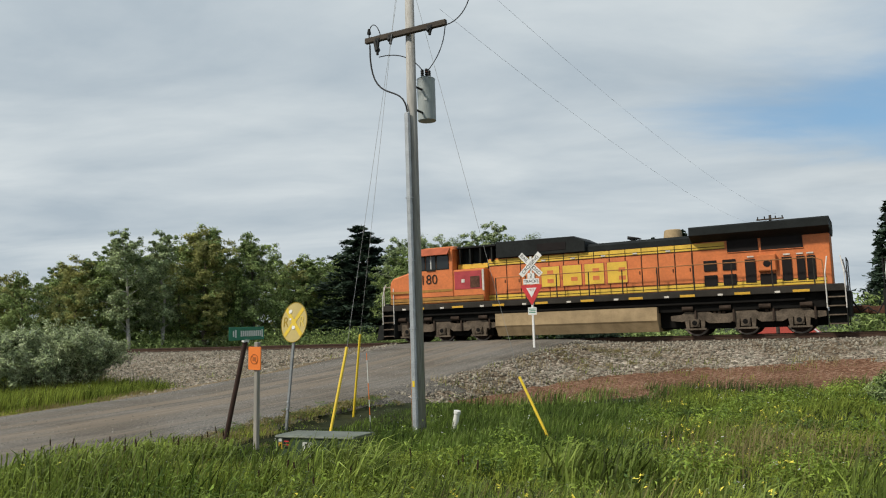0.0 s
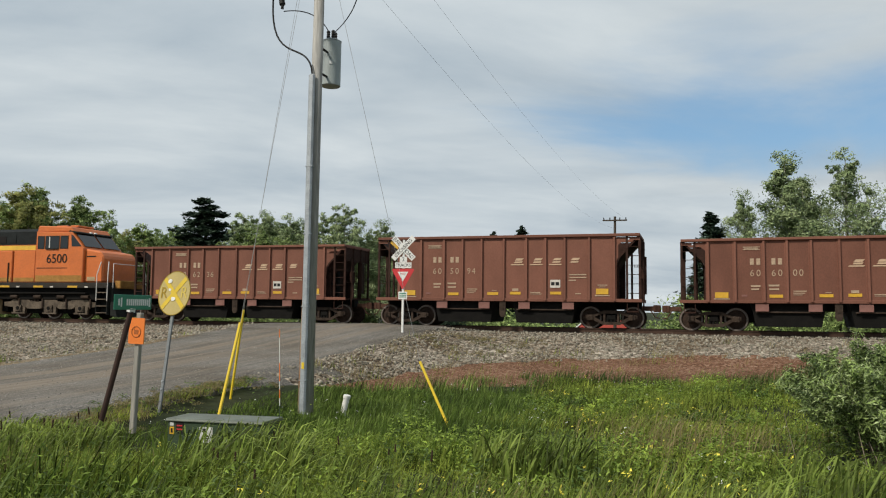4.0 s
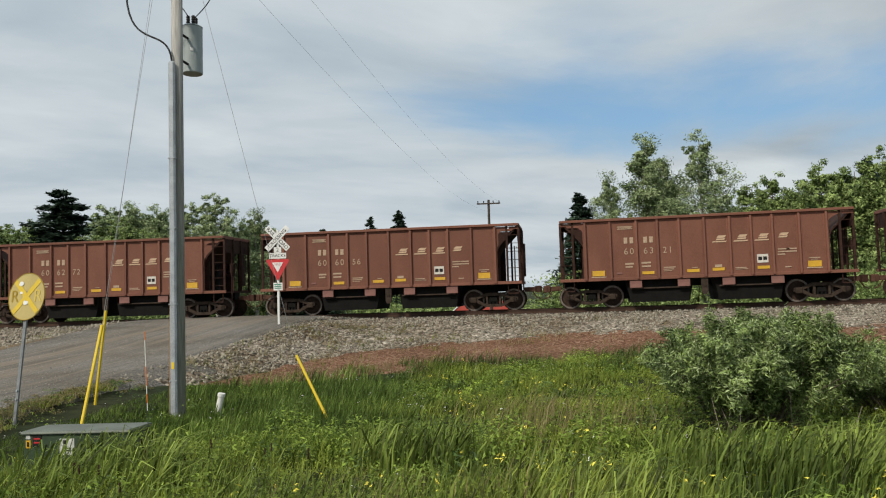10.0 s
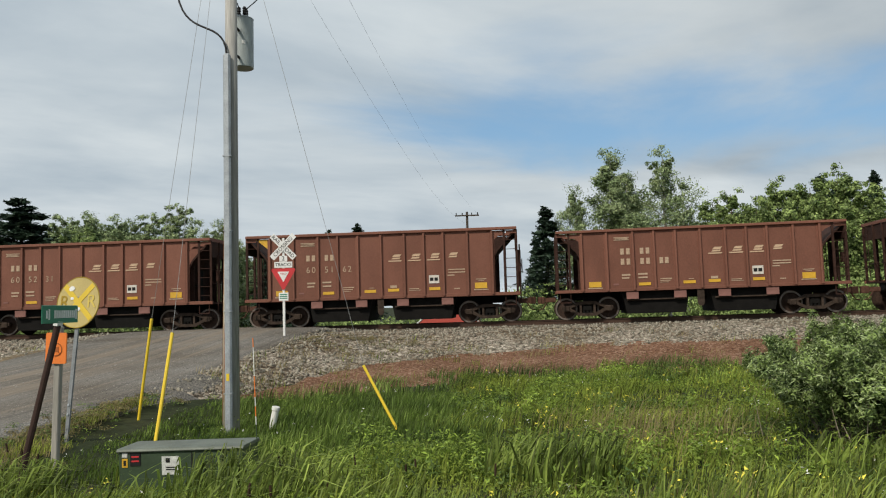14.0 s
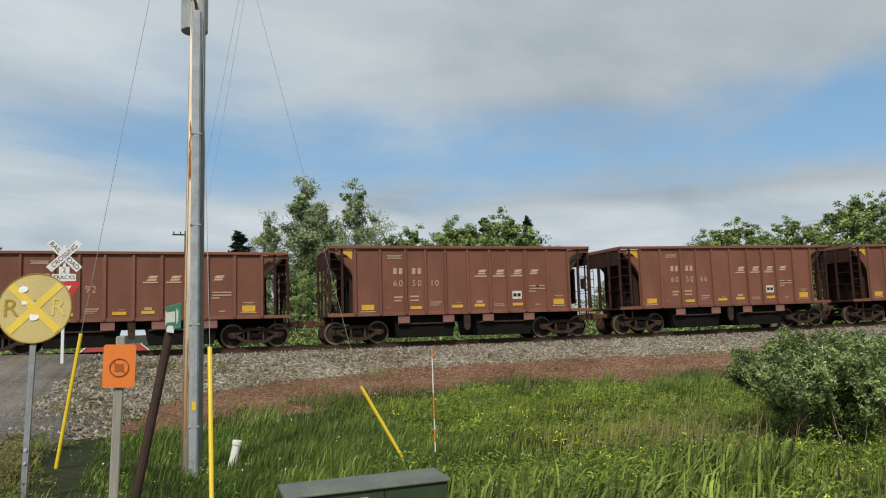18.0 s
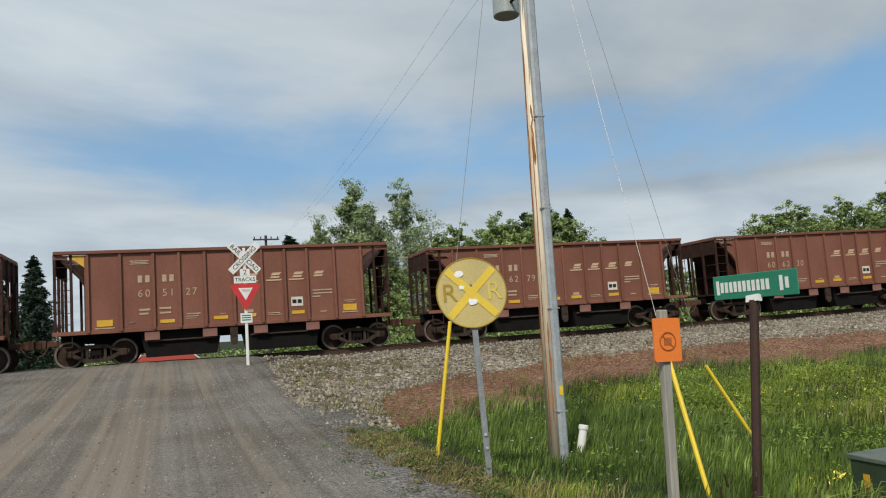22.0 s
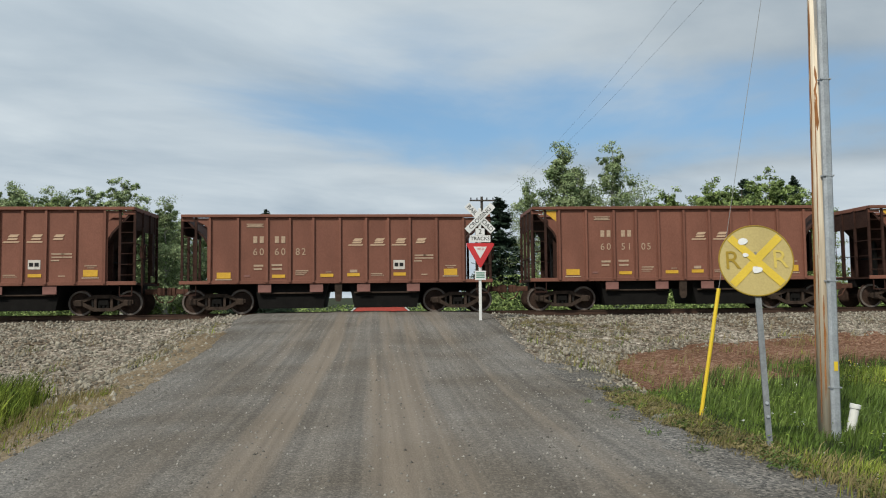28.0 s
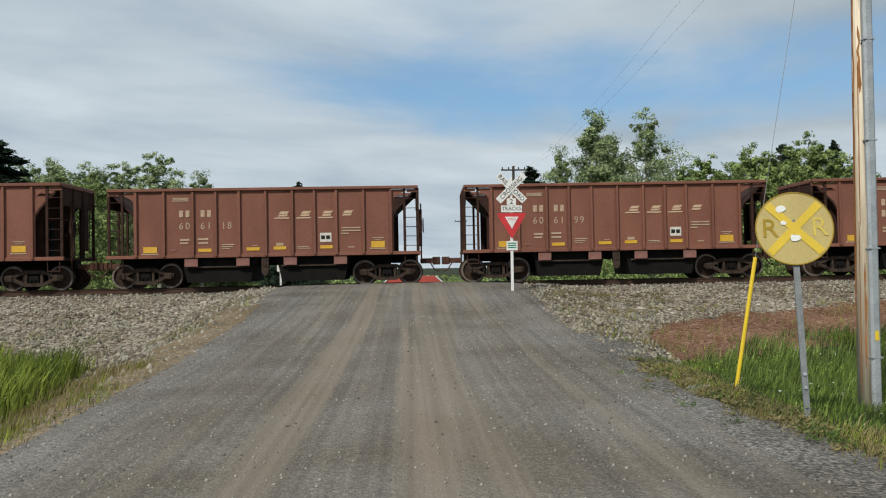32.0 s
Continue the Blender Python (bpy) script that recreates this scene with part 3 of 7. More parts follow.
def red_top(s, n):
    z = land_z(s, n) + 0.035 + 0.04 * noise.noise(Vector((s * 2.3, n * 2.3, 12)))
    lo = red_edge(s) - 0.3 + 0.5 * noise.noise(Vector((s * 0.35, 1, 2))) + 0.35 * noise.noise(Vector((s * 1.7, n, 2)))
    hi = gravel_edge(s) + 1.3 + 0.6 * noise.noise(Vector((s * 0.5, 3, 2))) + 0.4 * noise.noise(Vector((s * 2.1, n, 9)))
    e = min(n - lo, hi - n, s + 10.0 + 1.1 * noise.noise(Vector((0, n * 0.6, 8))), 75 - s)
    if e < 0.5:
        z -= 0.25 * (0.5 - max(e, -1))
    return z


M["red_gravel"] = stony("reddish_pellet_gravel", [(0.075, 0.038, 0.024), (0.145, 0.075, 0.046), (0.18, 0.10, 0.066), (0.28, 0.19, 0.14)], 0.06, bump=0.9, depth=0.03, stain=0.3)
red = tagged(sheet("red_gravel_bed", list(np.arange(-11, 76, 0.4)), list(np.arange(19, 31.2, 0.3)), red_top, "red_gravel"), "reddish-brown pellet gravel strip along the foot of the ballast", "gravel", kind="structure")


# ---- track ----
def build_track():
    tr = new("railway_track")
    tagged(tr, "single railway track with rusty steel rails on timber ties", "railway track", kind="structure")
    tr.matrix_world = TRACK
    prof = [(-0.07, -0.17), (0.07, -0.17), (0.07, -0.155), (0.012, -0.13), (0.012, -0.04), (0.036, -0.03), (0.036, -0.004), (0.028, 0), (-0.028, 0), (-0.036, -0.004), (-0.036, -0.03), (-0.012, -0.04), (-0.012, -0.13), (-0.07, -0.155)]
    for y in (DC - GAUGE / 2 - 0.036, DC + GAUGE / 2 + 0.036):
        bm = bm_new()
        rows = [[bm.verts.new((s, y + bend(s) + px, rail_z(s) + pz)) for px, pz in prof] for s in [-600, -200] + list(range(-60, 121, 4)) + [200, 600]]
        for a, b in zip(rows, rows[1:]):
            for i in range(len(prof)):
                j = (i + 1) % len(prof)
                bm.faces.new((a[i], a[j], b[j], b[i]))
        bmesh.ops.recalc_face_normals(bm, faces=bm.faces)
        part("rail", bm, "rail", tr)
    bm = bm_new()
    box(bm, (0, 0, 0), (0.23, 2.6, 0.18))
    tie = part("tie", bevelled(bm, 0.012), "tie", tr)
    tie.matrix_basis = pose(-70, DC, rail_z(-70) - 0.262)
    for i in range(1, 270):
        s = -70 + i * 0.54
        again(tie, pose(s, DC + bend(s) + RNG.uniform(-0.03, 0.03), rail_z(s) - 0.262, 0, 0, RNG.uniform(-1, 1) - (3.2 if s > -6 else 0.3)))
    bm = bm_new()
    box(bm, (0, 0, 0), (8.4, 0.30, 0.12))
    plank = part("plank", bevelled(bm, 0.015), "tie", tr, "grey crossing plank between the rails")
    ys = [DC - 1.05, DC - 0.52, DC - 0.18, DC + 0.18, DC + 0.52, DC + 1.05]
    for i, y in enumerate(ys):
        m = pose(ROAD_S, y, rail_z(ROAD_S) - 0.07)
        if i:
            again(plank, m)
        else:
            plank.matrix_basis = m


build_track()


# ---- railway wheels and trucks ----
def wheel_profile(bm, x, side, r):
    """One wheel turned about the y axis through x: side is +1 on the far side."""
    y0 = side * 0.69
    prof = [(0.06, y0 + side * 0.13), (0.13, y0 + side * 0.13), (0.15, y0 + side * 0.075), (r - 0.11, y0 + side * 0.06), (r - 0.07, y0 + side * 0.125), (r - 0.005, y0 + side * 0.125), (r, y0 + side * 0.115), (r + 0.006, y0 + side * 0.03), (r + 0.03, y0 + side * 0.02), (r + 0.03, y0), (r - 0.07, y0), (0.06, y0 - side * 0.02)]
    seg = 28
    rings = []
    for k in range(seg):
        a = 2 * math.pi * k / seg
        rings.append([bm.verts.new((x + p * math.cos(a), y, p * math.sin(a))) for p, y in prof])
    for k in range(seg):
        a, b = rings[k], rings[(k + 1) % seg]
        for i in range(len(prof) - 1):
            bm.faces.new((a[i], a[i + 1], b[i + 1], b[i]))


def wheelset_mesh(r):
    bm = bm_new()
    wheel_profile(bm, 0, -1, r)
    wheel_profile(bm, 0, 1, r)
    rod(bm, (0, -0.98, 0), (0, 0.98, 0), 0.075, seg=12)
    for k in range(3):
        a = 2 * math.pi * k / 3
        box(bm, (0.045 * math.cos(a), -0.985, 0.045 * math.sin(a)), (0.03, 0.03, 0.03))
    bmesh.ops.recalc_face_normals(bm, faces=bm.faces)
    me = mesh_of("wheelset", bm, "wheel")
    me.materials.append(M["wheel_rim"])
    for p in me.polygons:
        if r - 0.085 < math.hypot(p.center.x, p.center.z) < r + 0.004 and abs(p.center.y) > 0.78:
            p.material_index = 1
    return me


CAR_WHEEL, LOCO_WHEEL = 0.457, 0.533


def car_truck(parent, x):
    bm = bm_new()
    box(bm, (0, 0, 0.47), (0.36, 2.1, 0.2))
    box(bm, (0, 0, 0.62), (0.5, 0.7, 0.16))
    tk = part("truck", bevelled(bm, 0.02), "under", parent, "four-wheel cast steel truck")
    tk.matrix_basis = pose(x, 0, 0)
    for y in (-0.98, 0.98):
        bm = bm_new()
        # arch above, tension bar below and two columns leave the openings of a cast side frame
        prism(bm, [(-1.08, 0.56), (-0.74, 0.60), (-0.34, 0.76), (0.34, 0.76), (0.74, 0.60), (1.08, 0.56), (1.08, 0.42), (0.88, 0.42), (0.70, 0.50), (0.34, 0.63), (-0.34, 0.63), (-0.70, 0.50), (-0.88, 0.42), (-1.08, 0.42)], y - 0.08, y + 0.08)
        prism(bm, [(-0.92, 0.44), (-0.36, 0.16), (0.36, 0.16), (0.92, 0.44), (0.78, 0.52), (0.33, 0.28), (-0.33, 0.28), (-0.78, 0.52)], y - 0.075, y + 0.075)
        for cx in (-0.29, 0.29):
            box(bm, (cx, y, 0.46), (0.09, 0.15, 0.4))
        part("side_frame", bm, "truck", tk)
        for cx in (-0.15, 0, 0.15):
            bm = bm_new()
            rod(bm, (cx, y, 0.28), (cx, y, 0.5), 0.062, seg=8)
            part("spring", bm, "under", tk)
    for cx in (-0.89, 0.89):
        for y in (-0.98, 0.98):
            bm = bm_new()
            box(bm, (cx, y * 1.03, CAR_WHEEL), (0.27, 0.2, 0.24))
            part("bearing", bevelled(bm, 0.03), "truck", tk)
        ws = new("wheelset", WS_CAR)
        ws.parent = tk
        ws.matrix_basis = pose(cx, 0, CAR_WHEEL)
    return tk


WS_CAR, WS_LOCO = wheelset_mesh(CAR_WHEEL), wheelset_mesh(LOCO_WHEEL)
DIGITS = {d: word(d, 0.36, "stencil", "digit") for d in "0123456789"}
PX = 101.0


def flat(parent, cx, cz, w, h, mat, name, y=-1.489, slant=0.0):
    bm = bm_new()
    prism(bm, [(-w / 2 - slant * h / 2, -h / 2), (w / 2 - slant * h / 2, -h / 2), (w / 2 + slant * h / 2, h / 2), (-w / 2 + slant * h / 2, h / 2)], -0.004, 0.004)
    o = part(name, bm, mat, parent)
    o.matrix_basis = pose(cx, y, cz)
    return o


def panel_at(parent, px, py, w, h, mat, name, **kw):
    """Painted or taped mark on the near side, laid out in hundredths of the car's height."""
    return flat(parent, (px - 676) / PX * 1.02, (468 - py) / PX, w / PX, h / PX, mat, name, **kw)


RIBS = [-4.66, -3.64, -2.58, -1.74, -0.88, 0.10, 1.08, 1.90, 2.71, 3.72, 4.74]
RIBS = [(x - 0.04) * 1.025 for x in RIBS]


def build_car():
    car = new("ore_hopper_car")
    tagged(car, "oxide-red steel ore hopper car with open end platforms", "rail car", "ore cars of the train")
    bm = bm_new()
    for y in (-1.46, 1.46):
        box(bm, (0, y, 2.39), (9.68, 0.03, 2.52))
    for sx in (-1, 1):
        # haunches carry the top chord over the open ends
        for y in (-1.46, 1.46):
            prism(bm, [(sx * 4.82, 3.62), (sx * 5.5, 3.62), (sx * 5.28, 3.5), (sx * 5.08, 3.4), (sx * 4.95, 3.3), (sx * 4.82, 3.16)], y - 0.012, y + 0.012)
            prism(bm, [(sx * 5.44, 3.62), (sx * 5.88, 3.62), (sx * 5.88, 3.5), (sx * 5.44, 3.5)], y - 0.012, y + 0.012)
    part("body", bm, "car", car)
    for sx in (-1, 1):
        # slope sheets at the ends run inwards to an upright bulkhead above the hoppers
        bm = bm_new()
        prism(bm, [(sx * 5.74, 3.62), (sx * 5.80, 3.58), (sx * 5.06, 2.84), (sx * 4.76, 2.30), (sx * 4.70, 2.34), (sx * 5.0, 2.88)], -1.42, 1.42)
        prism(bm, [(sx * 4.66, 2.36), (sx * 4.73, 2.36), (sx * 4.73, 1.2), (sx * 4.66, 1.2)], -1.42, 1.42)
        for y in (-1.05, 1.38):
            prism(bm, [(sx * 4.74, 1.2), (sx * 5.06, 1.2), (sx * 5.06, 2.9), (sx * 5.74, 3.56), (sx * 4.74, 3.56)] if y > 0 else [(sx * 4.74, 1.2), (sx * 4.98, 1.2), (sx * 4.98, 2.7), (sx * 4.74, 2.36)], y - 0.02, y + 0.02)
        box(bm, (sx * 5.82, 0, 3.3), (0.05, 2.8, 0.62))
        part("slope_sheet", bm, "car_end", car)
    bm = bm_new()
    box(bm, (0, -1.47, 3.70), (11.76, 0.22, 0.11))
    top = part("top_chord", bevelled(bm, 0.012), "car", car)
    again(top, pose(0, 2.94, 0))
    bm = bm_new()
    box(bm, (0, 0, 3.69), (0.14, 2.8, 0.14))
    te = part("end_chord", bevelled(bm, 0.012), "car", car)
    te.matrix_basis = pose(-5.81, 0, 0)
    again(te, pose(5.81, 0, 0))
    bm = bm_new()
    box(bm, (0, -1.47, 1.17), (11.9, 0.10, 0.13))
    sill = part("side_sill", bevelled(bm, 0.01), "car", car)
    again(sill, pose(0, 2.94, 0))
    bm = bm_new()
    prism(bm, [(-0.042, 1.16), (0.042, 1.16), (0.042, 3.62), (-0.042, 3.62)], -1.565, -1.472)
    box(bm, (0, -1.50, 1.2), (0.19, 0.06, 0.07))
    box(bm, (0, -1.478, 2.4), (0.2, 0.012, 2.4))
    for z in np.arange(1.3, 3.6, 0.21):
        for x in (-0.085, 0.085):
            box(bm, (x, -1.487, z), (0.026, 0.014, 0.026))
    rib = part("rib", bm, "car", car)
    rib.matrix_basis = pose(RIBS[0], 0, 0)
    for x in RIBS[1:]:
        again(rib, pose(x, 0, 0))
    bm = bm_new()
    prism(bm, [(-0.05, 1.16), (0.05, 1.16), (0.05, 3.62), (-0.05, 3.62)], 1.472, 1.53)
    plain = part("rib", bm, "car", car)
    plain.matrix_basis = pose(RIBS[0], 0, 0)
    for x in RIBS[1:]:
        again(plain, pose(x, 0, 0))
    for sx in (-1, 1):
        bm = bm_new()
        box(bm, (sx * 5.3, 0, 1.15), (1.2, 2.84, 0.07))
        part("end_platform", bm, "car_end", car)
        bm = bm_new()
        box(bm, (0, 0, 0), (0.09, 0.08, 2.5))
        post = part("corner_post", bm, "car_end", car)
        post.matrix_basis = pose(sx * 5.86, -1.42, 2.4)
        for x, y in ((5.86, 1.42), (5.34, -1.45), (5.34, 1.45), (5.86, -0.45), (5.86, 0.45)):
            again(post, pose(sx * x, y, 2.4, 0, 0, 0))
        bm = bm_new()
        rod(bm, (-0.26, 0, 0), (0.26, 0, 0), 0.014, seg=5)
        rung = part("rung", bm, "car_end", car)
        rung.matrix_basis = pose(sx * 5.6, -1.47, 1.45)
        for k in range(1, 6):
            again(rung, pose(sx * 5.6, -1.47, 1.45 + k * 0.36))
        bm = bm_new()
        for z in np.arange(1.45, 3.6, 0.36):
            rod(bm, (sx * 5.9, 0.95, z), (sx * 5.9, 1.42, z), 0.013, seg=5)
        rod(bm, (sx * 5.9, -1.42, 1.95), (sx * 5.9, 0.5, 1.95), 0.016, seg=5)
        rod(bm, (sx * 5.9, -1.42, 2.5), (sx * 5.9, -0.45, 2.5), 0.016, seg=5)
        for y in (0.95, 1.42):
            rod(bm, (sx * 5.9, y, 1.4), (sx * 5.9, y, 3.62), 0.016, seg=5)
        rod(bm, (sx * 5.9, 0.4, 1.95), (sx * 5.9, 0.97, 1.95), 0.016, seg=5)
        rod(bm, (sx * 5.9, -1.40, 1.95), (sx * 5.9, -1.40, 2.5), 0.016, seg=5)
        part("end_ladder", bm, "car_end", car)
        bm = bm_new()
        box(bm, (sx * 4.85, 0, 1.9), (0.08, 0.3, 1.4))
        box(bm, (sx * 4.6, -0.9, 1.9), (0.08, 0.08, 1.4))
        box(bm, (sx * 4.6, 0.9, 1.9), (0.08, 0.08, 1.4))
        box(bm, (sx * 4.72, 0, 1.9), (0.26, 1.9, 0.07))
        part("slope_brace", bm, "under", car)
        bm = bm_new()
        box(bm, (sx * 6.02, 0, 0.86), (0.55, 0.16, 0.2))
        box(bm, (sx * 6.36, 0.0, 0.86), (0.28, 0.26, 0.3))
        box(bm, (sx * 6.44, 0.1 * sx, 0.86), (0.16, 0.12, 0.3))
        rod(bm, (sx * 6.1, -0.25, 0.82), (sx * 6.3, -0.25, 0.5), 0.03, seg=6)
        rod(bm, (sx * 6.3, -0.25, 0.5), (sx * 6.48, -0.22, 0.45), 0.03, seg=6)
        part("coupler", bevelled(bm, 0.015), "rust", car)
        car_truck(car, sx * 4.64)
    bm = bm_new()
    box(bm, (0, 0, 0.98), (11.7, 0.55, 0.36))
    # dark boxes added to fill the black between hoppers and trucks
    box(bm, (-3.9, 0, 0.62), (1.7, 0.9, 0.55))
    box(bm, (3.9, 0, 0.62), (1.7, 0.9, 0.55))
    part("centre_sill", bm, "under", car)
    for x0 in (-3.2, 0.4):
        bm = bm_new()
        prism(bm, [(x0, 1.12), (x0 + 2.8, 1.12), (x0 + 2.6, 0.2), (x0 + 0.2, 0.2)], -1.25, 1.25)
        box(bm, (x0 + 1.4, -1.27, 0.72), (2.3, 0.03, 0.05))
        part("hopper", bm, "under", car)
        bm = bm_new()
        rod(bm, (x0 + 0.2, -1.33, 0.76), (x0 + 2.6, -1.33, 0.76), 0.03, seg=6)
        part("door_rod", bm, "truck", car)
    bm = bm_new()
    box(bm, (5.98, 0.35, 2.2), (0.12, 0.34, 1.5))
    rod(bm, (5.98, -0.9, 0.8), (5.98, -0.9, 3.1), 0.035, seg=6)
    box(bm, (5.96, -0.75, 2.25), (0.14, 0.3, 0.42))
    part("brake_gear", bm, "car_end", car)
    bm = bm_new()
    ring = [(6.07, -0.75 + 0.27 * math.cos(k * math.pi / 8), 2.25 + 0.27 * math.sin(k * math.pi / 8)) for k in range(17)]
    tube(bm, ring, 0.02, 5)
    for k in (0, 4, 8, 12):
        rod(bm, (6.05, -0.75, 2.25), ring[k], 0.012, seg=4)
    part("hand_brake_wheel", bm, "car_end", car)
    for sx in (-1, 1):
        bm = bm_new()
        box(bm, (sx * 5.56, -1.44, 0.72), (0.44, 0.05, 0.04))
        for k in (-0.22, 0.22):
            box(bm, (sx * 5.56 + k, -1.44, 0.92), (0.03, 0.04, 0.42))
        part("sill_step", bm, "car_end", car)
    bm = bm_new()
    prism(bm, [(-0.14, 1.12), (0.14, 1.12), (0.13, 0.55), (0.07, 0.44), (-0.07, 0.44), (-0.13, 0.55)], -1.47, -1.37)
    box(bm, (0, -1.48, 0.8), (0.1, 0.02, 0.12))
    part("hanger_bracket", bm, "truck", car)
    bm = bm_new()
    box(bm, (0, 0, 0), (0.50, 0.05, 0.30))
    lock = part("lock_plate", bevelled(bm, 0.008), "lock", car, "pinkish door-lock plate")
    for i, x in enumerate((-2.78, -0.83, 0.96, 2.87)):
        m = pose(x, -1.45, 0.94)
        if i:
            again(lock, m)
        else:
            lock.matrix_basis = m
    for px, py, w, h in ((250, 323, 52, 22), (453, 327, 50, 12), (633, 325, 50, 12), (733, 323, 48, 12), (908, 322, 48, 12), (1103, 315, 52, 24)):
        panel_at(car, px, py, w, h, "yellow_tape", "reflector")
    for px, py, w, h in ((250, 339, 62, 5), (1103, 331, 62, 5), (733, 309, 28, 13), (378, 286, 36, 9), (376, 299, 30, 8), (446, 284, 40, 9), (446, 299, 38, 8), (540, 307, 48, 5), (536, 315, 44, 4), (532, 322, 34, 3), (820, 320, 44, 4), (824, 326, 50, 3), (1002, 324, 24, 5), (988, 249, 46, 6), (1018, 249, 40, 6), (985, 260, 40, 6), (1020, 260, 36, 6), (978, 271, 30, 6), (640, 312, 22, 3), (1103, 290, 44, 4), (1103, 297, 26, 3), (365, 126, 64, 4), (365, 131, 54, 4), (365, 136, 64, 4), (336, 325, 22, 9)):
        panel_at(car, px, py, w, h * 0.8, "stencil" if px != 336 else "lock", "stencil_bar")
    panel_at(car, 906, 285, 44, 34, "white", "notice_panel")
    for px in (896, 915):
        panel_at(car, px, 285, 15, 14, "black", "notice_mark", y=-1.495)
    for px in (366, 390, 446, 470):
        panel_at(car, px, 186, 15, 25, "stencil", "mark_block")
    for px in (745, 828, 910, 987):
        panel_at(car, px + 5, 187, 32, 10, "cream", "emblem_piece", slant=0.9)
        panel_at(car, px + 1, 198, 34, 7, "cream", "emblem_piece", slant=0.9)
        if px != 987:
            panel_at(car, px - 4, 208, 56, 5, "cream", "emblem_bar", slant=0.9)
    return car


FLOOR_Z = 1.12


def raised(z, tall):
    """A height on the car's side, stretched above the sill."""
    return z if z < FLOOR_Z else FLOOR_Z + (z - FLOOR_Z) * tall


def heighten(car, tall):
    """Sets the height of a car's body and ends above its sill."""
    for o in car.children_recursive:
        kind = o.name.split(".")[0]
        if kind == "corner_post":
            if o.data.users == 1 or not o.data.get("set"):
                o.data.transform(Matrix.Diagonal((1, 1, tall, 1)))
            o.data["set"] = 1
        elif o.data and abs(o.matrix_basis.translation.z) < 0.001 and not o.data.get("set"):
            for v in o.data.vertices:
                v.co.z = raised(v.co.z, tall)
            o.data["set"] = 1
        if abs(o.matrix_basis.translation.z) > FLOOR_Z:
            m = o.matrix_basis.copy()
            m.translation.z = raised(m.translation.z, tall)
            o.matrix_basis = m


def number(car, digits, tall):
    """The six-figure car number, in pairs between the ribs."""
    if digits.startswith("605"):
        bm = bm_new()
        prism(bm, [(-5.42, raised(3.6, tall)), (-4.9, raised(3.6, tall)), (-4.9, raised(3.22, tall))], -1.482, -1.474)
        part("yellow_gusset", bm, "yellow_tape", car)
    for d, px in zip(digits, (366, 390, 446, 470, 524, 546)):
        if d == "-":
            panel_at(car, px, 234, 15, 25, "stencil", "worn_mark")
            continue
        o = new("digit", DIGITS[d])
        o.parent = car
        o.matrix_basis = pose((px - 676) / PX * 1.02, -1.489, raised((468 - 234) / PX, tall))



CAR_NUMBERS = ("606236 605094 606000 606326 606101 606150 606272 606056 606321 606147 605231 605162 ------ ----10 605202 606092 605010 605066 "
               "605116 605127 606279 606230 605248 ------ ------ 606082 605105 605197 605205 606118 606199 ------ ------ ------ ------ ------ ------ ------").split()
# two builds: the 605 cars stand taller and run a little longer than the 606 cars
HIGH = [digits.startswith("605") or i == 24 for i, digits in enumerate(CAR_NUMBERS)]
TALL_CAR, LOW_CAR = 1.072, 0.964
PROTO = {}
CARS = []
for digits, high in zip(CAR_NUMBERS, HIGH):
    if high not in PROTO:
        car = PROTO[high] = build_car()
        heighten(car, TALL_CAR if high else LOW_CAR)
    else:
        car = copy_thing(PROTO[high], pose(0, 0, 0))
    CARS.append(car)
for car, digits, high in zip(CARS, CAR_NUMBERS, HIGH):
    number(car, digits, TALL_CAR if high else LOW_CAR)


def shorten(things, k):
    """Draws each car in along its length; wheels and couplers keep their size."""
    kids = {}
    for o in scene.objects:
        if o.parent:
            kids.setdefault(o.parent, []).append(o)
    S, seen = Matrix.Diagonal((k, 1, 1)), {WS_CAR}
    todo = [(c, Matrix.Identity(3)) for c in things]
    while todo:
        top, turn = todo.pop()
        for o in kids.get(top, []):
            m = o.matrix_basis.copy()
            m.translation = turn.transposed() @ S @ turn @ m.translation
            o.matrix_basis = m
            r = turn @ o.rotation_euler.to_matrix() if o.rotation_mode == "XYZ" else turn @ m.to_3x3()
            if o.data and o.data not in seen and not o.name.startswith("coupler"):
                seen.add(o.data)
                o.data.transform((r.transposed() @ S @ r).to_4x4())
            todo.append((o, r))


shorten([c for c, high in zip(CARS, HIGH) if not high], 0.966)
shorten([c for c, high in zip(CARS, HIGH) if high], 0.982)


# ---- locomotives ----
M["truck_dust"] = material("tan_dusted_cast_steel", (0.165, 0.13, 0.098), 0.9, vary=0.5, scale=3, fine=22, bump=0.4, second=(0.075, 0.06, 0.046))
M["sill_grey"] = material("dusty_grey_sill", (0.045, 0.04, 0.034), 0.8, vary=0.4, scale=2, fine=18)
M["dust_stripe"] = material("dust_browned_stripe", (0.42, 0.22, 0.06), 0.75, vary=0.35, scale=2, fine=14)
M["roof_black"] = material("sooty_roof_paint", (0.016, 0.019, 0.019), 0.65, vary=0.4, scale=1.5, fine=12)
M["awning"] = material("faded_red_awning", (0.42, 0.11, 0.055), 0.7, vary=0.3, scale=3)
M["rail_tan"] = material("dusty_orange_rail", (0.36, 0.17, 0.07), 0.7, vary=0.3, scale=3)
M["rail_white"] = material("white_grab_rail_paint", (0.66, 0.64, 0.60), 0.5, vary=0.2)


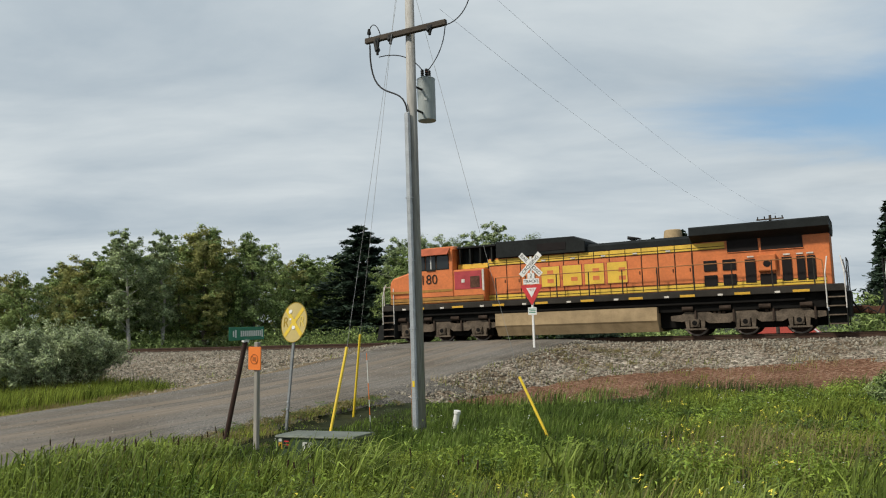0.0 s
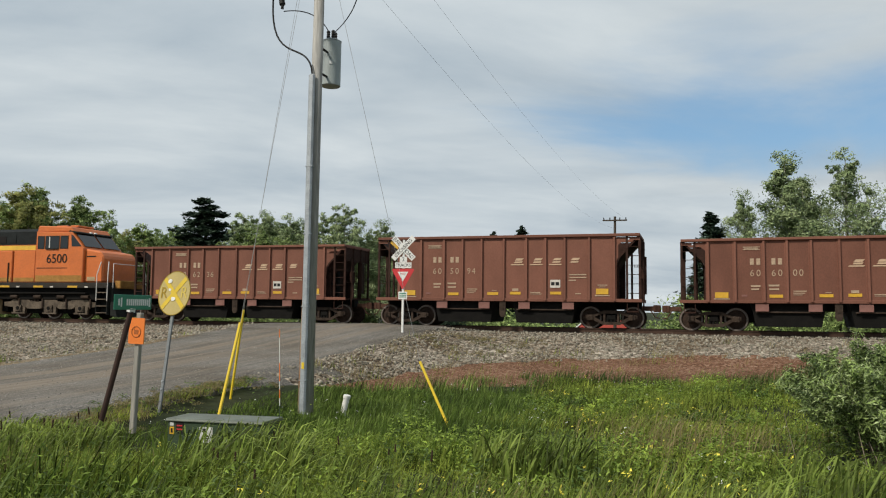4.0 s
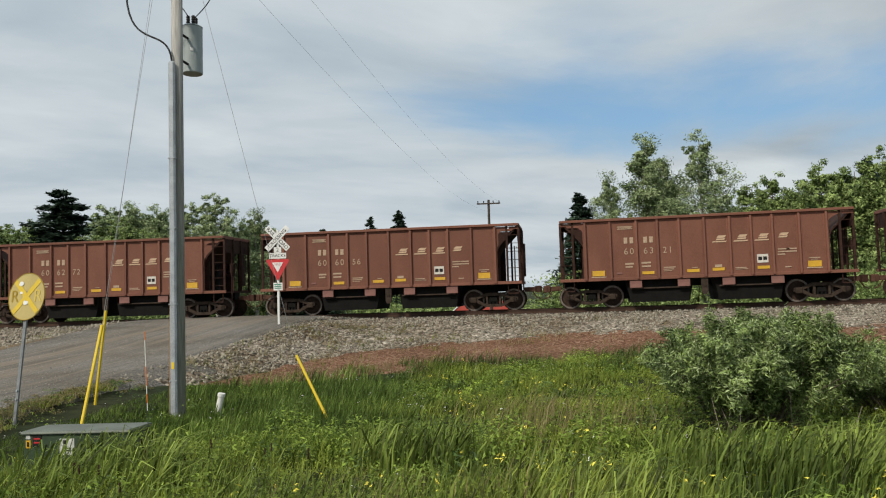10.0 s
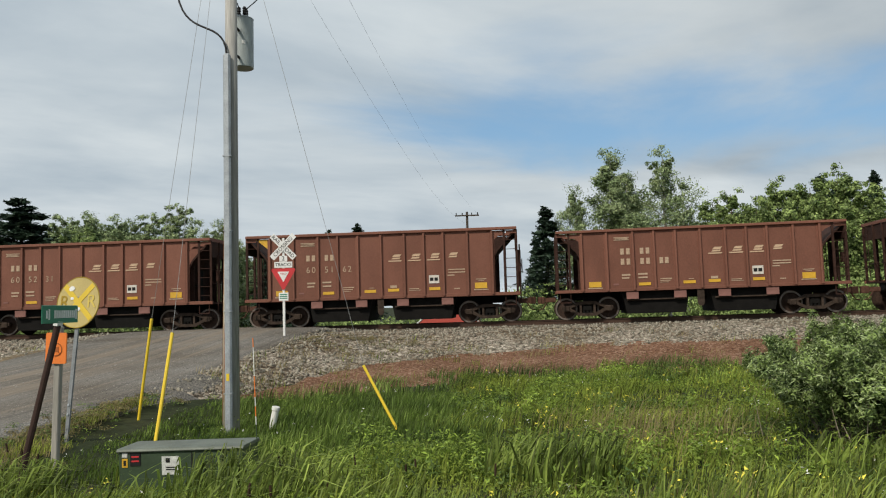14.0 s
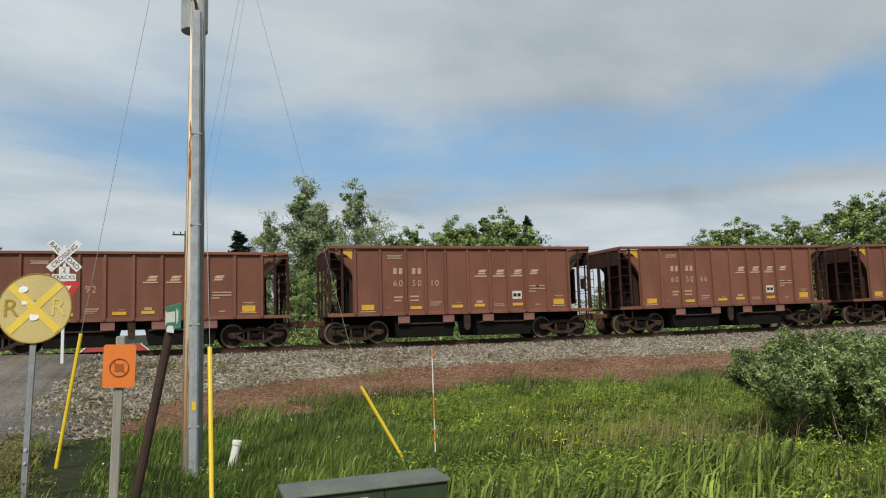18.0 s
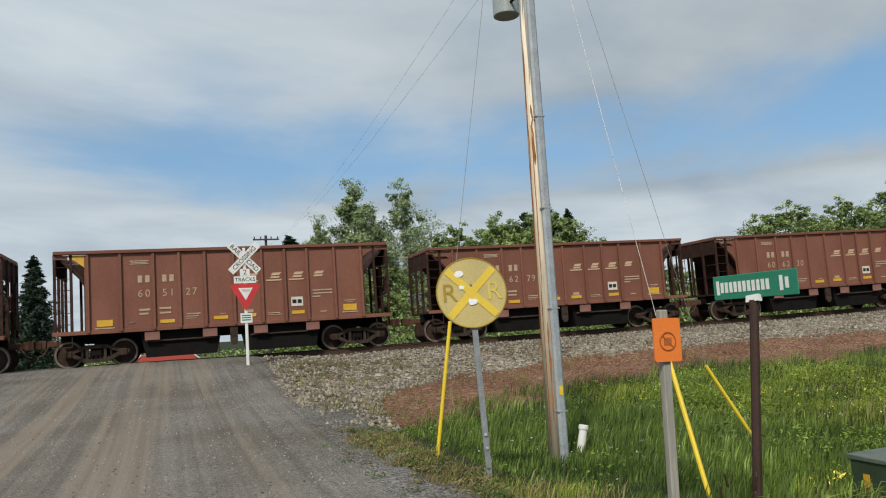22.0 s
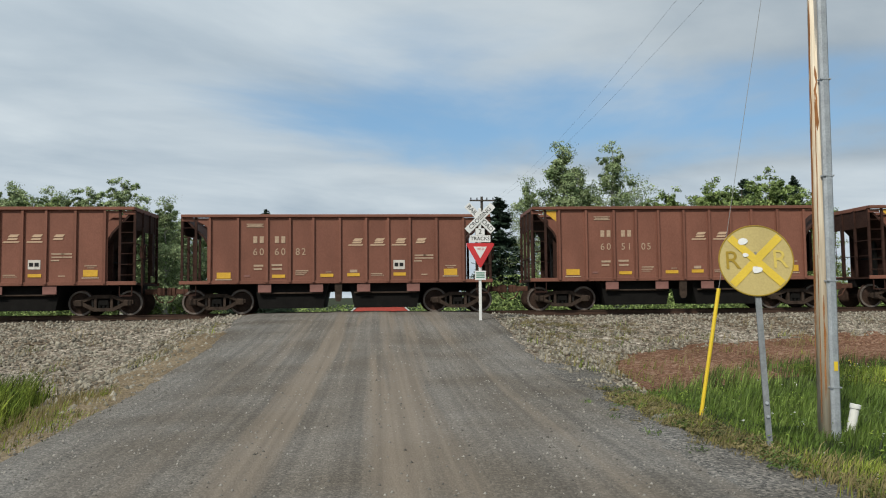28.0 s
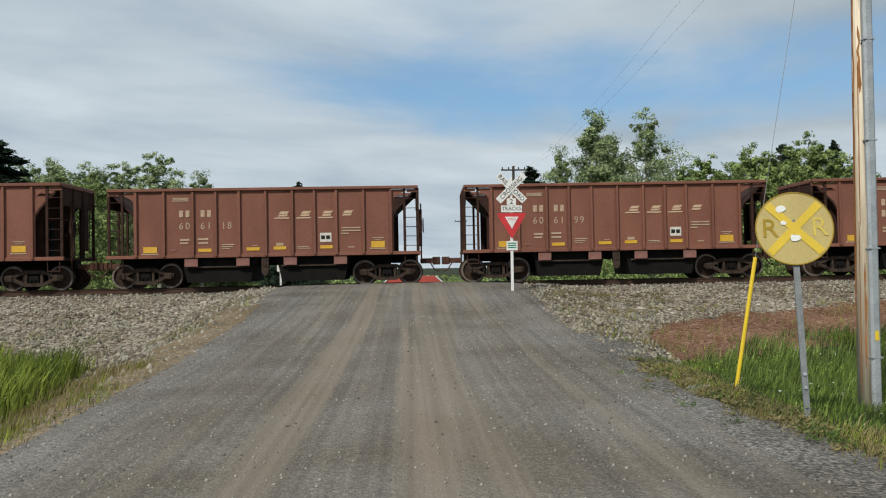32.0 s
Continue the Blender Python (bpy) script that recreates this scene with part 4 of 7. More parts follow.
def loco_truck(parent, x):
    bm = bm_new()
    box(bm, (0, 0, 0.66), (5.2, 1.7, 0.76))
    tk = part("truck", bm, "under", parent, "six-wheel dusty locomotive truck")
    tk.matrix_basis = pose(x, 0, 0)
    half = [(0.0, 1.06), (0.32, 1.06), (0.5, 0.92), (0.8, 0.88), (1.25, 0.92), (1.5, 1.04), (2.3, 1.04), (2.5, 0.90), (2.95, 0.86), (2.95, 0.66), (2.5, 0.60), (2.3, 0.66), (1.62, 0.66), (1.4, 0.52), (0.6, 0.52), (0.38, 0.66), (0.0, 0.66)]
    for y in (-1.08, 1.08):
        bm = bm_new()
        prism(bm, half + [(-a, b) for a, b in reversed(half[1:-1])], y - 0.08, y + 0.08)
        for cx in (-1.98, 0, 1.98):
            for k in (-1, 1):
                prism(bm, [(cx + k * 0.22, 0.74), (cx + k * 0.42, 0.74), (cx + k * 0.36, 0.30), (cx + k * 0.24, 0.30)], y - 0.07, y + 0.07)
        part("side_frame", bm, "truck_dust", tk)
        for cx in (-1.98, 0, 1.98):
            bm = bm_new()
            box(bm, (cx, y * 1.06, 0.54), (0.36, 0.14, 0.34))
            rod(bm, (cx, y * 1.07, 0.55), (cx, y * 1.16, 0.55), 0.16, seg=14)
            part("axle_box", bm, "truck_dust", tk)
            bm = bm_new()
            rod(bm, (cx, y * 1.15, 0.55), (cx, y * 1.18, 0.55), 0.10, seg=12)
            part("axle_cap", bm, "under", tk)
            bm = bm_new()
            box(bm, (cx + 0.02, y * 1.09, 0.29), (0.86, 0.08, 0.07))
            part("pedestal_tie", bm, "truck_dust", tk)
        for cx in (-2.25, -0.75, 0.75, 2.25):
            bm = bm_new()
            rod(bm, (cx - 0.2, y * 1.14, 1.14), (cx + 0.24, y * 1.14, 1.14), 0.10, seg=10)
            part("brake_cylinder", bm, "truck", tk)
            bm = bm_new()
            box(bm, (cx + 0.32, y * 1.12, 0.80), (0.07, 0.06, 0.5))
            part("brake_lever", bm, "truck", tk)
        for cx in (-1.0, 1.0):
            bm = bm_new()
            for k in range(3):
                rod(bm, (cx - 0.18 + k * 0.18, y * 1.0, 0.72), (cx - 0.18 + k * 0.18, y * 1.0, 1.0), 0.07, seg=8)
            part("spring_nest", bm, "truck", tk)
    for cx in (-1.98, 0, 1.98):
        ws = new("wheelset", WS_LOCO)
        ws.parent = tk
        ws.matrix_basis = pose(cx, 0, LOCO_WHEEL)
    return tk


def build_loco(d, old, digits):
    """d: +1 with the cab at the right, -1 at the left. Drawn with the cab at +x, mirrored by d."""
    lo = new("locomotive")
    paint = "loco" if old else "loco_new"

    def P(x):
        return d * x

    def bx(name, x0, x1, y0, y1, z0, z1, mat, label="", bev=0.02):
        bm = bm_new()
        box(bm, (P((x0 + x1) / 2), (y0 + y1) / 2, (z0 + z1) / 2), (abs(x1 - x0), y1 - y0, z1 - z0))
        return part(name, bevelled(bm, bev) if bev else bm, mat, lo, label)

    def side(name, x0, x1, z0, z1, mat, y=-0.94, label=""):
        """A thin plate on the near and the far side."""
        a = bx(name, x0, x1, y - 0.012, y, z0, z1, mat, label, 0.003)
        again(a, pose(0, -2 * y + 0.012, 0))
        return a

    def along(name, outline, x0, x1, mat, label=""):
        """An outline in y, z drawn along the hood."""
        bm = bm_new()
        a, b = sorted((P(x0), P(x1)))
        prism(bm, outline, -b, -a)
        bm.transform(Matrix.Rotation(radians(90), 4, "Z"))
        bmesh.ops.recalc_face_normals(bm, faces=bm.faces)
        return part(name, bm, mat, lo, label)

    def profile(name, outline, w, mat, bev=0.03, label=""):
        """An outline in x, z drawn across."""
        bm = bm_new()
        prism(bm, [(P(x), z) for x, z in outline], -w, w)
        return part(name, bevelled(bm, bev), mat, lo, label)

    rear, wing, hoodend = (-10.0, -10.05, 4.7) if old else (-9.8, -10.3, 5.85)
    front = 10.0 if old else 9.5
    bx("frame_sill", -10.4, 10.4, -1.5, 1.5, 1.6, 1.88, "sill_grey")
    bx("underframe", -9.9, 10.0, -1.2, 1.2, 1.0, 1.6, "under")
    # full-length dark boxes added to block the view through under the frame
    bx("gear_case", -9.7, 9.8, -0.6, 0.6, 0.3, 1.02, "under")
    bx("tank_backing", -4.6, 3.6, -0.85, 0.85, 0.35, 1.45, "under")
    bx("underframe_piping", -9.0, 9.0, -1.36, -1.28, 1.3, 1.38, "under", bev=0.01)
    for i in range(9):
        x = -8.9 + i * 2.15
        side("reflector", x - 0.3, x + 0.3, 1.62, 1.72, "yellow_tape", -1.503)
        side("sill_mark", x + 0.75, x + 0.95, 1.62, 1.70, "white", -1.503)
    # long hood
    bx("long_hood", rear, hoodend, -0.93, 0.93, 1.88, 3.90, paint, bev=0.03)
    stripe_end = hoodend if old else 2.2
    side("lower_stripe", rear + 0.2, stripe_end, 1.93, 2.16, "loco_yellow")
    side("upper_stripe", -6.1, stripe_end, 3.57, 3.84, "loco_yellow")
    for z in (2.02, 2.165, 3.555, 3.66):
        side("pinstripe", -6.1 if z > 3 else rear + 0.2, stripe_end, z, z + 0.022, "loco_dark", -0.953)
    count = 13 if old else 9
    for i in range(count):
        x = -4.75 + i * 0.71
        side("hood_door", x, x + 0.66, 2.22, 3.50, paint, -0.945)
        side("door_gap", x - 0.045, x - 0.02, 1.95, 3.86, "loco_dark", -0.956)
        side("door_latch", x + 0.05, x + 0.09, 2.7, 2.85, "loco_dark", -0.962)
    for i in range(5):
        side("hinge_plate", -3.9 + i * 1.42, -3.7 + i * 1.42, 3.60, 3.66, "white", -0.958)
    # roof
    low = [(-0.96, 3.86), (-0.96, 4.22), (-0.80, 4.34), (0.80, 4.34), (0.96, 4.22), (0.96, 3.86)]
    if old:
        along("hood_roof", [(y, z - (0.12 if z > 4 else 0)) for y, z in low], -4.9, 0.4, "roof_black")
        profile("dynamic_brake_housing", [(4.2, 3.88), (-0.2, 3.88), (-0.2, 4.36), (0.3, 4.62), (4.2, 4.66)], 1.12, "roof_black", 0.03, "black raised roof section behind the cab")
        side("brake_grille", 0.7, 2.1, 4.05, 4.4, "grille", -1.125)
        for x in (4.4, 5.0, 5.55, 6.1):
            bx("filter_post", x, x + 0.07, -1.1, 1.1, 3.75, 4.5, "loco_dark", bev=0.01)
        bx("filter_roof", 4.2, 6.3, -1.15, 1.15, 4.48, 4.58, "roof_black")
        bx("filter_box", 4.2, 6.3, -0.7, 0.7, 3.7, 4.48, "roof_black")
    else:
        along("hood_roof", [(y, z + (0.18 if z > 4 else 0)) for y, z in low], -4.6, 2.0, "roof_black")
        along("cab_side_roof", [(-1.2, 3.86), (-1.2, 4.58), (-1.0, 4.74), (1.0, 4.74), (1.2, 4.58), (1.2, 3.86)], 2.0, 5.85, "roof_black")
        side("roof_grille", 0.4, 1.3, 3.95, 4.25, "grille", -0.965)
        side("roof_grille", 3.1, 3.65, 3.98, 4.35, "grille", -1.205)
        side("roof_hatch", 3.8, 4.3, 4.0, 4.4, "roof_black", -1.21)
    top = 4.50 if old else 4.44
    along("radiator", [(-1.5, top - 0.36), (-1.5, top - 0.06), (-1.42, top), (1.42, top), (1.5, top - 0.06), (1.5, top - 0.36), (0.95, 3.88), (-0.95, 3.88)], wing, -4.8 if old else -4.5, "roof_black", "black overhanging radiator housing")
    for x0, x1 in (((-9.05, -7.5), (-7.4, -6.2)) if old else ((-9.5, -8.3), (-8.2, -7.1), (-6.5, -5.0))):
        side("radiator_screen", x0, x1, 3.38, 3.92, "grille", -0.95)
        side("screen_edge", x0, x1, 3.36, 3.385, paint, -0.957)
    if old:
        for x in (-5.75, -6.5):
            for z in (2.05, 2.66):
                side("louvre", x, x + 0.52, z, z + 0.44, "grille", -0.96)
        for x, w in ((-7.15, 0.4), (-8.5, 0.36), (-8.98, 0.3), (-9.35, 0.3)):
            side("louvre", x - 0.1, x - 0.1 + w, 2.1, 3.05, "grille", -0.96)
            side("louvre_cap", x - 0.05, x + 0.2, 3.12, 3.18, "white", -0.962)
        bx("blower_housing", -8.05, -7.35, -1.12, -0.9, 2.5, 3.2, paint, bev=0.04)
        bm = bm_new()
        rod(bm, (P(-7.7), -1.13, 2.82), (P(-7.7), -1.10, 2.82), 0.14, seg=18)
        part("blower_inlet", bm, "grille", lo)
        side("louvre", -8.0, -7.4, 2.0, 2.42, "grille", -0.96)
    else:
        for x in (-9.4, -9.0, -8.6, -8.1, -7.6, -7.0, -6.6):
            side("louvre", x, x + 0.26, 2.15, 3.05, "grille", -0.96)
            side("louvre_edge", x - 0.03, x - 0.01, 2.1, 3.1, "loco_dark", -0.958)
        bx("louvre_surround", -9.5, -5.6, -0.95, -0.9, 1.98, 3.2, paint, bev=0.02)
    # side boxes, cab and nose
    if old:
        bx("equipment_cabinet", 4.7, 6.4, -1.42, 1.42, 1.88, 3.46, paint, bev=0.04)
        side("faded_panel", 4.85, 6.3, 2.5, 3.36, "loco_red", -1.424, "faded red patch panel")
        side("panel_mark", 5.75, 5.92, 2.82, 2.98, "white", -1.437)
        side("panel_dark", 4.95, 5.45, 2.55, 3.1, "rust", -1.434)
        side("panel_mark", 4.72, 4.82, 2.4, 3.4, "white", -1.437)
        side("cabinet_top_stripe", 4.7, 6.3, 3.5, 3.72, "loco_yellow", -0.99)
        bx("cabinet_top", 4.7, 6.35, -0.98, 0.98, 3.46, 3.75, "loco_dark", bev=0.02)
        profile("cab", [(6.36, 1.88), (8.75, 1.88), (8.75, 3.5), (8.4, 4.45), (6.36, 4.45)], 1.47, paint)
        profile("cab_roof", [(6.25, 4.43), (8.75, 4.36), (8.45, 4.55), (7.9, 4.62), (6.3, 4.62)], 1.42, "loco", 0.04, "faded orange cab roof")
        profile("nose", [(8.7, 1.88), (10.0, 1.88), (10.05, 2.9), (9.9, 3.22), (8.7, 3.52)], 1.40, paint, 0.08)
        side("low_cab_stripe", 4.75, 9.95, 1.93, 2.18, "dust_stripe", -1.475)
        for z in (2.02, 2.19):
            side("pinstripe", 4.75, 9.95, z, z + 0.022, "loco_dark", -1.488)
        side("upper_cab_stripe", 6.4, 9.95, 2.44, 2.56, "dust_stripe", -1.475)
        for y in (-1, 1):
            bm = bm_new()
            prism(bm, [(y * 1.40, 4.56), (y * 1.74, 4.20), (y * 1.76, 4.225), (y * 1.40, 4.60)], -P(6.5), -P(8.45))
            bm.transform(Matrix.Rotation(radians(90), 4, "Z"))
            bmesh.ops.recalc_face_normals(bm, faces=bm.faces)
            part("window_awning", bm, "awning", lo, "faded red sheet awning over the cab windows")
        wins = ((6.6, 7.2), (7.32, 7.8), (7.92, 8.3))
        wz = (3.56, 4.2)
    else:
        for x0, x1 in ((2.2, 3.0), (3.08, 4.3), (4.4, 5.8)):
            bx("equipment_cabinet", x0, x1, -1.42, 1.42, 1.88, 3.56, paint, bev=0.03)
            side("cabinet_stripe", x0 + 0.05, x1 - 0.03, 1.93, 2.14, "dust_stripe", -1.423)
        bx("cabinet_recess", 2.2, 5.85, -1.3, 1.3, 1.88, 3.5, "loco_dark", bev=0.01)
        side("cabinet_top_stripe", 2.2, 5.6, 3.60, 3.84, "loco_yellow", -1.21)
        bx("cabinet_shoulder", 2.2, 5.85, -1.2, 1.2, 3.5, 3.9, paint, bev=0.01)
        profile("cab", [(5.85, 1.88), (8.85, 1.88), (8.85, 3.66), (8.1, 4.5), (5.85, 4.55)], 1.47, paint)
        profile("cab_roof", [(5.8, 4.52), (8.15, 4.52), (7.95, 4.78), (5.9, 4.86)], 1.4, paint, 0.05)
        profile("nose", [(8.8, 1.88), (9.95, 1.88), (9.95, 3.2), (9.75, 3.48), (8.8, 3.64)], 1.3, paint, 0.08)
        side("low_cab_stripe", 5.9, 8.8, 1.93, 2.25, "dust_stripe", -1.475)
        side("side_crease", 5.95, 7.9, 2.62, 2.65, "loco_dark", -1.475)
        for y in (-1.478, 1.466):
            bm = bm_new()
            prism(bm, [(P(8.06), 4.36), (P(8.2), 4.3), (P(8.74), 3.74), (P(8.12), 3.74)], y, y + 0.012)
            part("corner_window", bm, "glass", lo, "dark wrap-round corner window")
        profile("visor", [(7.85, 4.5), (8.3, 4.44), (8.3, 4.5), (7.9, 4.6)], 1.42, "loco_dark", 0.01)
        for x0, x1 in ((6.3, 7.0), (7.2, 7.7)):
            bx("roof_box", x0, x1, -0.6, 0.6, 4.84, 4.94, paint, bev=0.02)
        side("cab_marks", 8.95, 9.5, 3.2, 3.26, "loco_dark", -1.303)
        side("nose_panel", 9.0, 9.5, 1.98, 2.18, "tank", -1.303)
        wins = ((6.02, 6.35), (6.5, 7.3), (7.45, 7.85))
        wz = (3.68, 4.26)
    for x0, x1 in wins:
        side("cab_window", x0, x1, wz[0], wz[1], "glass", -1.474)
        for a, b, c, e in ((x0 - 0.05, x1 + 0.05, wz[1], wz[1] + 0.05), (x0 - 0.05, x1 + 0.05, wz[0] - 0.05, wz[0]), (x0 - 0.05, x0, wz[0], wz[1]), (x1, x1 + 0.05, wz[0], wz[1])):
            side("window_frame", a, b, c, e, "loco_dark" if old else "sill_grey", -1.477)
    bx("window_bar", wins[1][0] + 0.2, wins[1][0] + 0.26, -1.5, -1.476, wz[0], wz[1], "rail_white", bev=0.004)
    bx("armrest", wins[1][0], wins[1][1], -1.53, -1.47, wz[0] - 0.08, wz[0] - 0.02, "loco_dark", bev=0.005)
    wx = 8.62 if old else 8.52
    for y in (-0.75, 0.75):
        bm = bm_new()
        box(bm, (0, 0, 0), (0.02, 1.25, 0.56 if old else 0.95))
        w = part("windscreen", bm, "glass", lo)
        w.matrix_basis = pose(P(wx), y * 0.92, 3.95 if old else 4.1, 0, -d * (19 if old else 41.5), 0)
    for y in (-0.16, 0.16):
        bm = bm_new()
        rod(bm, (P(8.3 if old else 8.0), y, 4.5), (P(8.5 if old else 8.2), y, 4.5), 0.1, seg=12)
        part("headlight", bm, "sign_white", lo)
    for y in (-0.9, 0.9):
        bm = bm_new()
        rod(bm, (P(front), y, 2.1), (P(front + 0.12), y, 2.1), 0.1, seg=12)
        part("ditch_light", bm, "sign_white", lo)
    # number and plain shapes for the lettering
    n = new("cab_number", word(digits, 0.66, "loco_dark", "cab_number"))
    n.parent = lo
    n.matrix_basis = pose(P(7.86) if old else P(7.22), -1.490, 3.04 if old else 3.1)
    if old:
        for i in range(4):
            x = -1.56 + i * 1.04
            flat(lo, x, 2.86, 0.93, 0.97, "loco_red", "letter_edge", y=-0.972)
            flat(lo, x, 2.86, 0.88, 0.92, "loco_yellow", "letter_block", y=-0.98)
            for zz in ((2.66, 3.06), (2.7,), (2.68, 3.02), (2.62, 2.98))[i]:
                flat(lo, x + (0.0, 0.1, 0.08, 0.22)[i], zz, 0.3, 0.18, paint, "letter_gap", y=-0.988)
    else:
        for i in range(4):
            x = -3.45 + i * 1.30
            flat(lo, x, 3.06, 1.0, 0.44, "loco_dark", "emblem_piece", y=-0.972, slant=0.7)
            flat(lo, x + 0.06, 3.07, 0.26, 0.08, paint, "emblem_gap", y=-0.980, slant=0.7)
        bm = bm_new()
        prism(bm, [(-4.6, 2.38), (-4.3, 2.52), (0.5, 2.74), (0.5, 2.71)], -0.975, -0.968)
        part("emblem_bar", bm, "loco_dark", lo)
    # railings
    bm = bm_new()
    rod(bm, (0, 0, 0), (0, 0, 1.05), 0.028, seg=6)
    st = part("stanchion", bm, "sill_grey" if old else "loco_dark", lo)
    st.matrix_basis = pose(P(-9.4), -1.46, 1.88)
    for i in range(1, 10):
        again(st, pose(P(-9.4 + i * 1.5), -1.46, 1.88))
    for i in range(10):
        again(st, pose(P(-9.4 + i * 1.5), 1.46, 1.88))
    for y in (-1.46, 1.46):
        bm = bm_new()
        tube(bm, [(P(-9.75), y, 1.95), (P(-9.7), y, 2.8), (P(-9.4), y, 2.93), (P(4.1 if old else 2.1), y, 2.93)], 0.021)
        part("handrail", bm, "rail_tan" if old else "loco_dark", lo)
    for x in (-10.1, 10.1):
        for y in (-1.33, 1.33):
            for i in range(5):
                bm = bm_new()
                box(bm, (P(x), y, 0.36 + i * 0.34), (0.62, 0.32, 0.03))
                box(bm, (P(x), y * 1.118, 0.36 + i * 0.34), (0.62, 0.012, 0.05))
                part("step", bm, "truck_dust", lo)
            for k in (-0.33, 0.33):
                bm = bm_new()
                box(bm, (P(x + k), y, 1.05), (0.03, 0.32, 1.6))
                part("step_side", bm, "loco_dark", lo)
                bm = bm_new()
                tube(bm, [(P(x + k), y * 1.12, 0.95), (P(x + k), y * 1.12, 2.3), (P(x + k * 0.7), y, 2.95)], 0.024)
                part("grab_rail", bm, "rail_white", lo)
        o = 1 if x > 0 else -1
        bx("step_well", x - 0.3, x + 0.3, -1.16, 1.16, 0.34, 1.58, "loco_dark", bev=0.01)
        bx("end_beam", x + 0.35 * o, x + 0.5 * o, -1.3, 1.3, 0.6, 1.6, "loco_dark")
        bx("coupler", x + 0.4 * o, x + 1.1 * o, -0.14, 0.14, 0.72, 1.02, "rust")
        for y in (-0.5, 0.45, 0.6):
            bm = bm_new()
            tube(bm, [(P(x + 0.5 * o), y, 1.2), (P(x + 0.75 * o), y, 0.75), (P(x + 1.05 * o), y, 0.95)], 0.03)
            part("air_hose", bm, "black", lo)
        bm = bm_new()
        tube(bm, [(P(x + 0.42 * o), -1.2, 1.6), (P(x + 0.42 * o), -1.2, 2.85), (P(x + 0.42 * o), 1.2, 2.85), (P(x + 0.42 * o), 1.2, 1.6)], 0.022)
        part("end_rail", bm, "rail_white" if x > 0 else "loco_dark", lo)
    profile("pilot_plough", [(10.55, 0.2), (10.95, 0.15), (10.75, 0.9), (10.5, 0.9)], 1.35, "loco_dark", 0.01)
    bx("anticlimber", 10.4, 10.75, -0.9, 0.9, 1.6, 2.0, "loco_dark" if old else "dust_stripe", bev=0.02)
    # tank between the trucks
    if old:
        along("fuel_tank", [(-1.42, 0.62), (-1.2, 0.22), (1.2, 0.22), (1.42, 0.62), (1.48, 0.70), (1.48, 1.26), (-1.48, 1.26), (-1.48, 0.70)], -3.3, 4.2, "tank", "dusty tan fuel tank")
    else:
        along("fuel_tank", [(-1.40, 0.42), (-1.2, 0.2), (1.2, 0.2), (1.40, 0.42), (1.40, 0.74), (-1.40, 0.74)], -4.3, 3.24, "tank", "dusty tan fuel tank")
        bx("tank_end_box", -4.3, -3.35, -1.38, 1.38, 0.74, 1.25, "tank", bev=0.02)
        bx("tank_end_box", 1.55, 3.24, -1.38, 1.38, 0.74, 1.25, "tank", bev=0.02)
        for x0, x1 in ((-3.05, -1.18), (-0.55, 1.3)):
            bm = bm_new()
            rod(bm, (x0, -1.12, 1.05), (x1, -1.12, 1.05), 0.24, seg=16)
            part("air_reservoir", bevelled(bm, 0.03), "tank", lo)
    loco_truck(lo, P(-6.75) if old else P(-7.45))
    loco_truck(lo, P(7.2) if old else P(6.63))
    bm = bm_new()
    rod(bm, (P(-3.85), 0, 4.2), (P(-3.85), 0, 4.62), 0.42, 0.36, seg=18)
    part("exhaust_pipe", bevelled(bm, 0.03), "tank" if old else "roof_black", lo)
    bm = bm_new()
    for y in (-0.2, 0, 0.2):
        rod(bm, (P(-2.4), y, 4.36), (P(-1.9), y, 4.42), 0.03, 0.08, seg=8)
    box(bm, (P(-2.1), 0, 4.26), (0.1, 0.5, 0.14))
    part("air_horn", bm, "black", lo)
    return lo


loco_a, loco_b = build_loco(-1, True, "5180"), build_loco(1, False, "6500")
tagged(loco_a, "weathered orange diesel locomotive with yellow stripes and dark roof", "locomotive", "locomotives of the train")
tagged(loco_b, "orange and black diesel locomotive with yellow stripes", "locomotive", "locomotives of the train")
LOCOS = [(loco_a, -7.45), (loco_b, 14.85)]


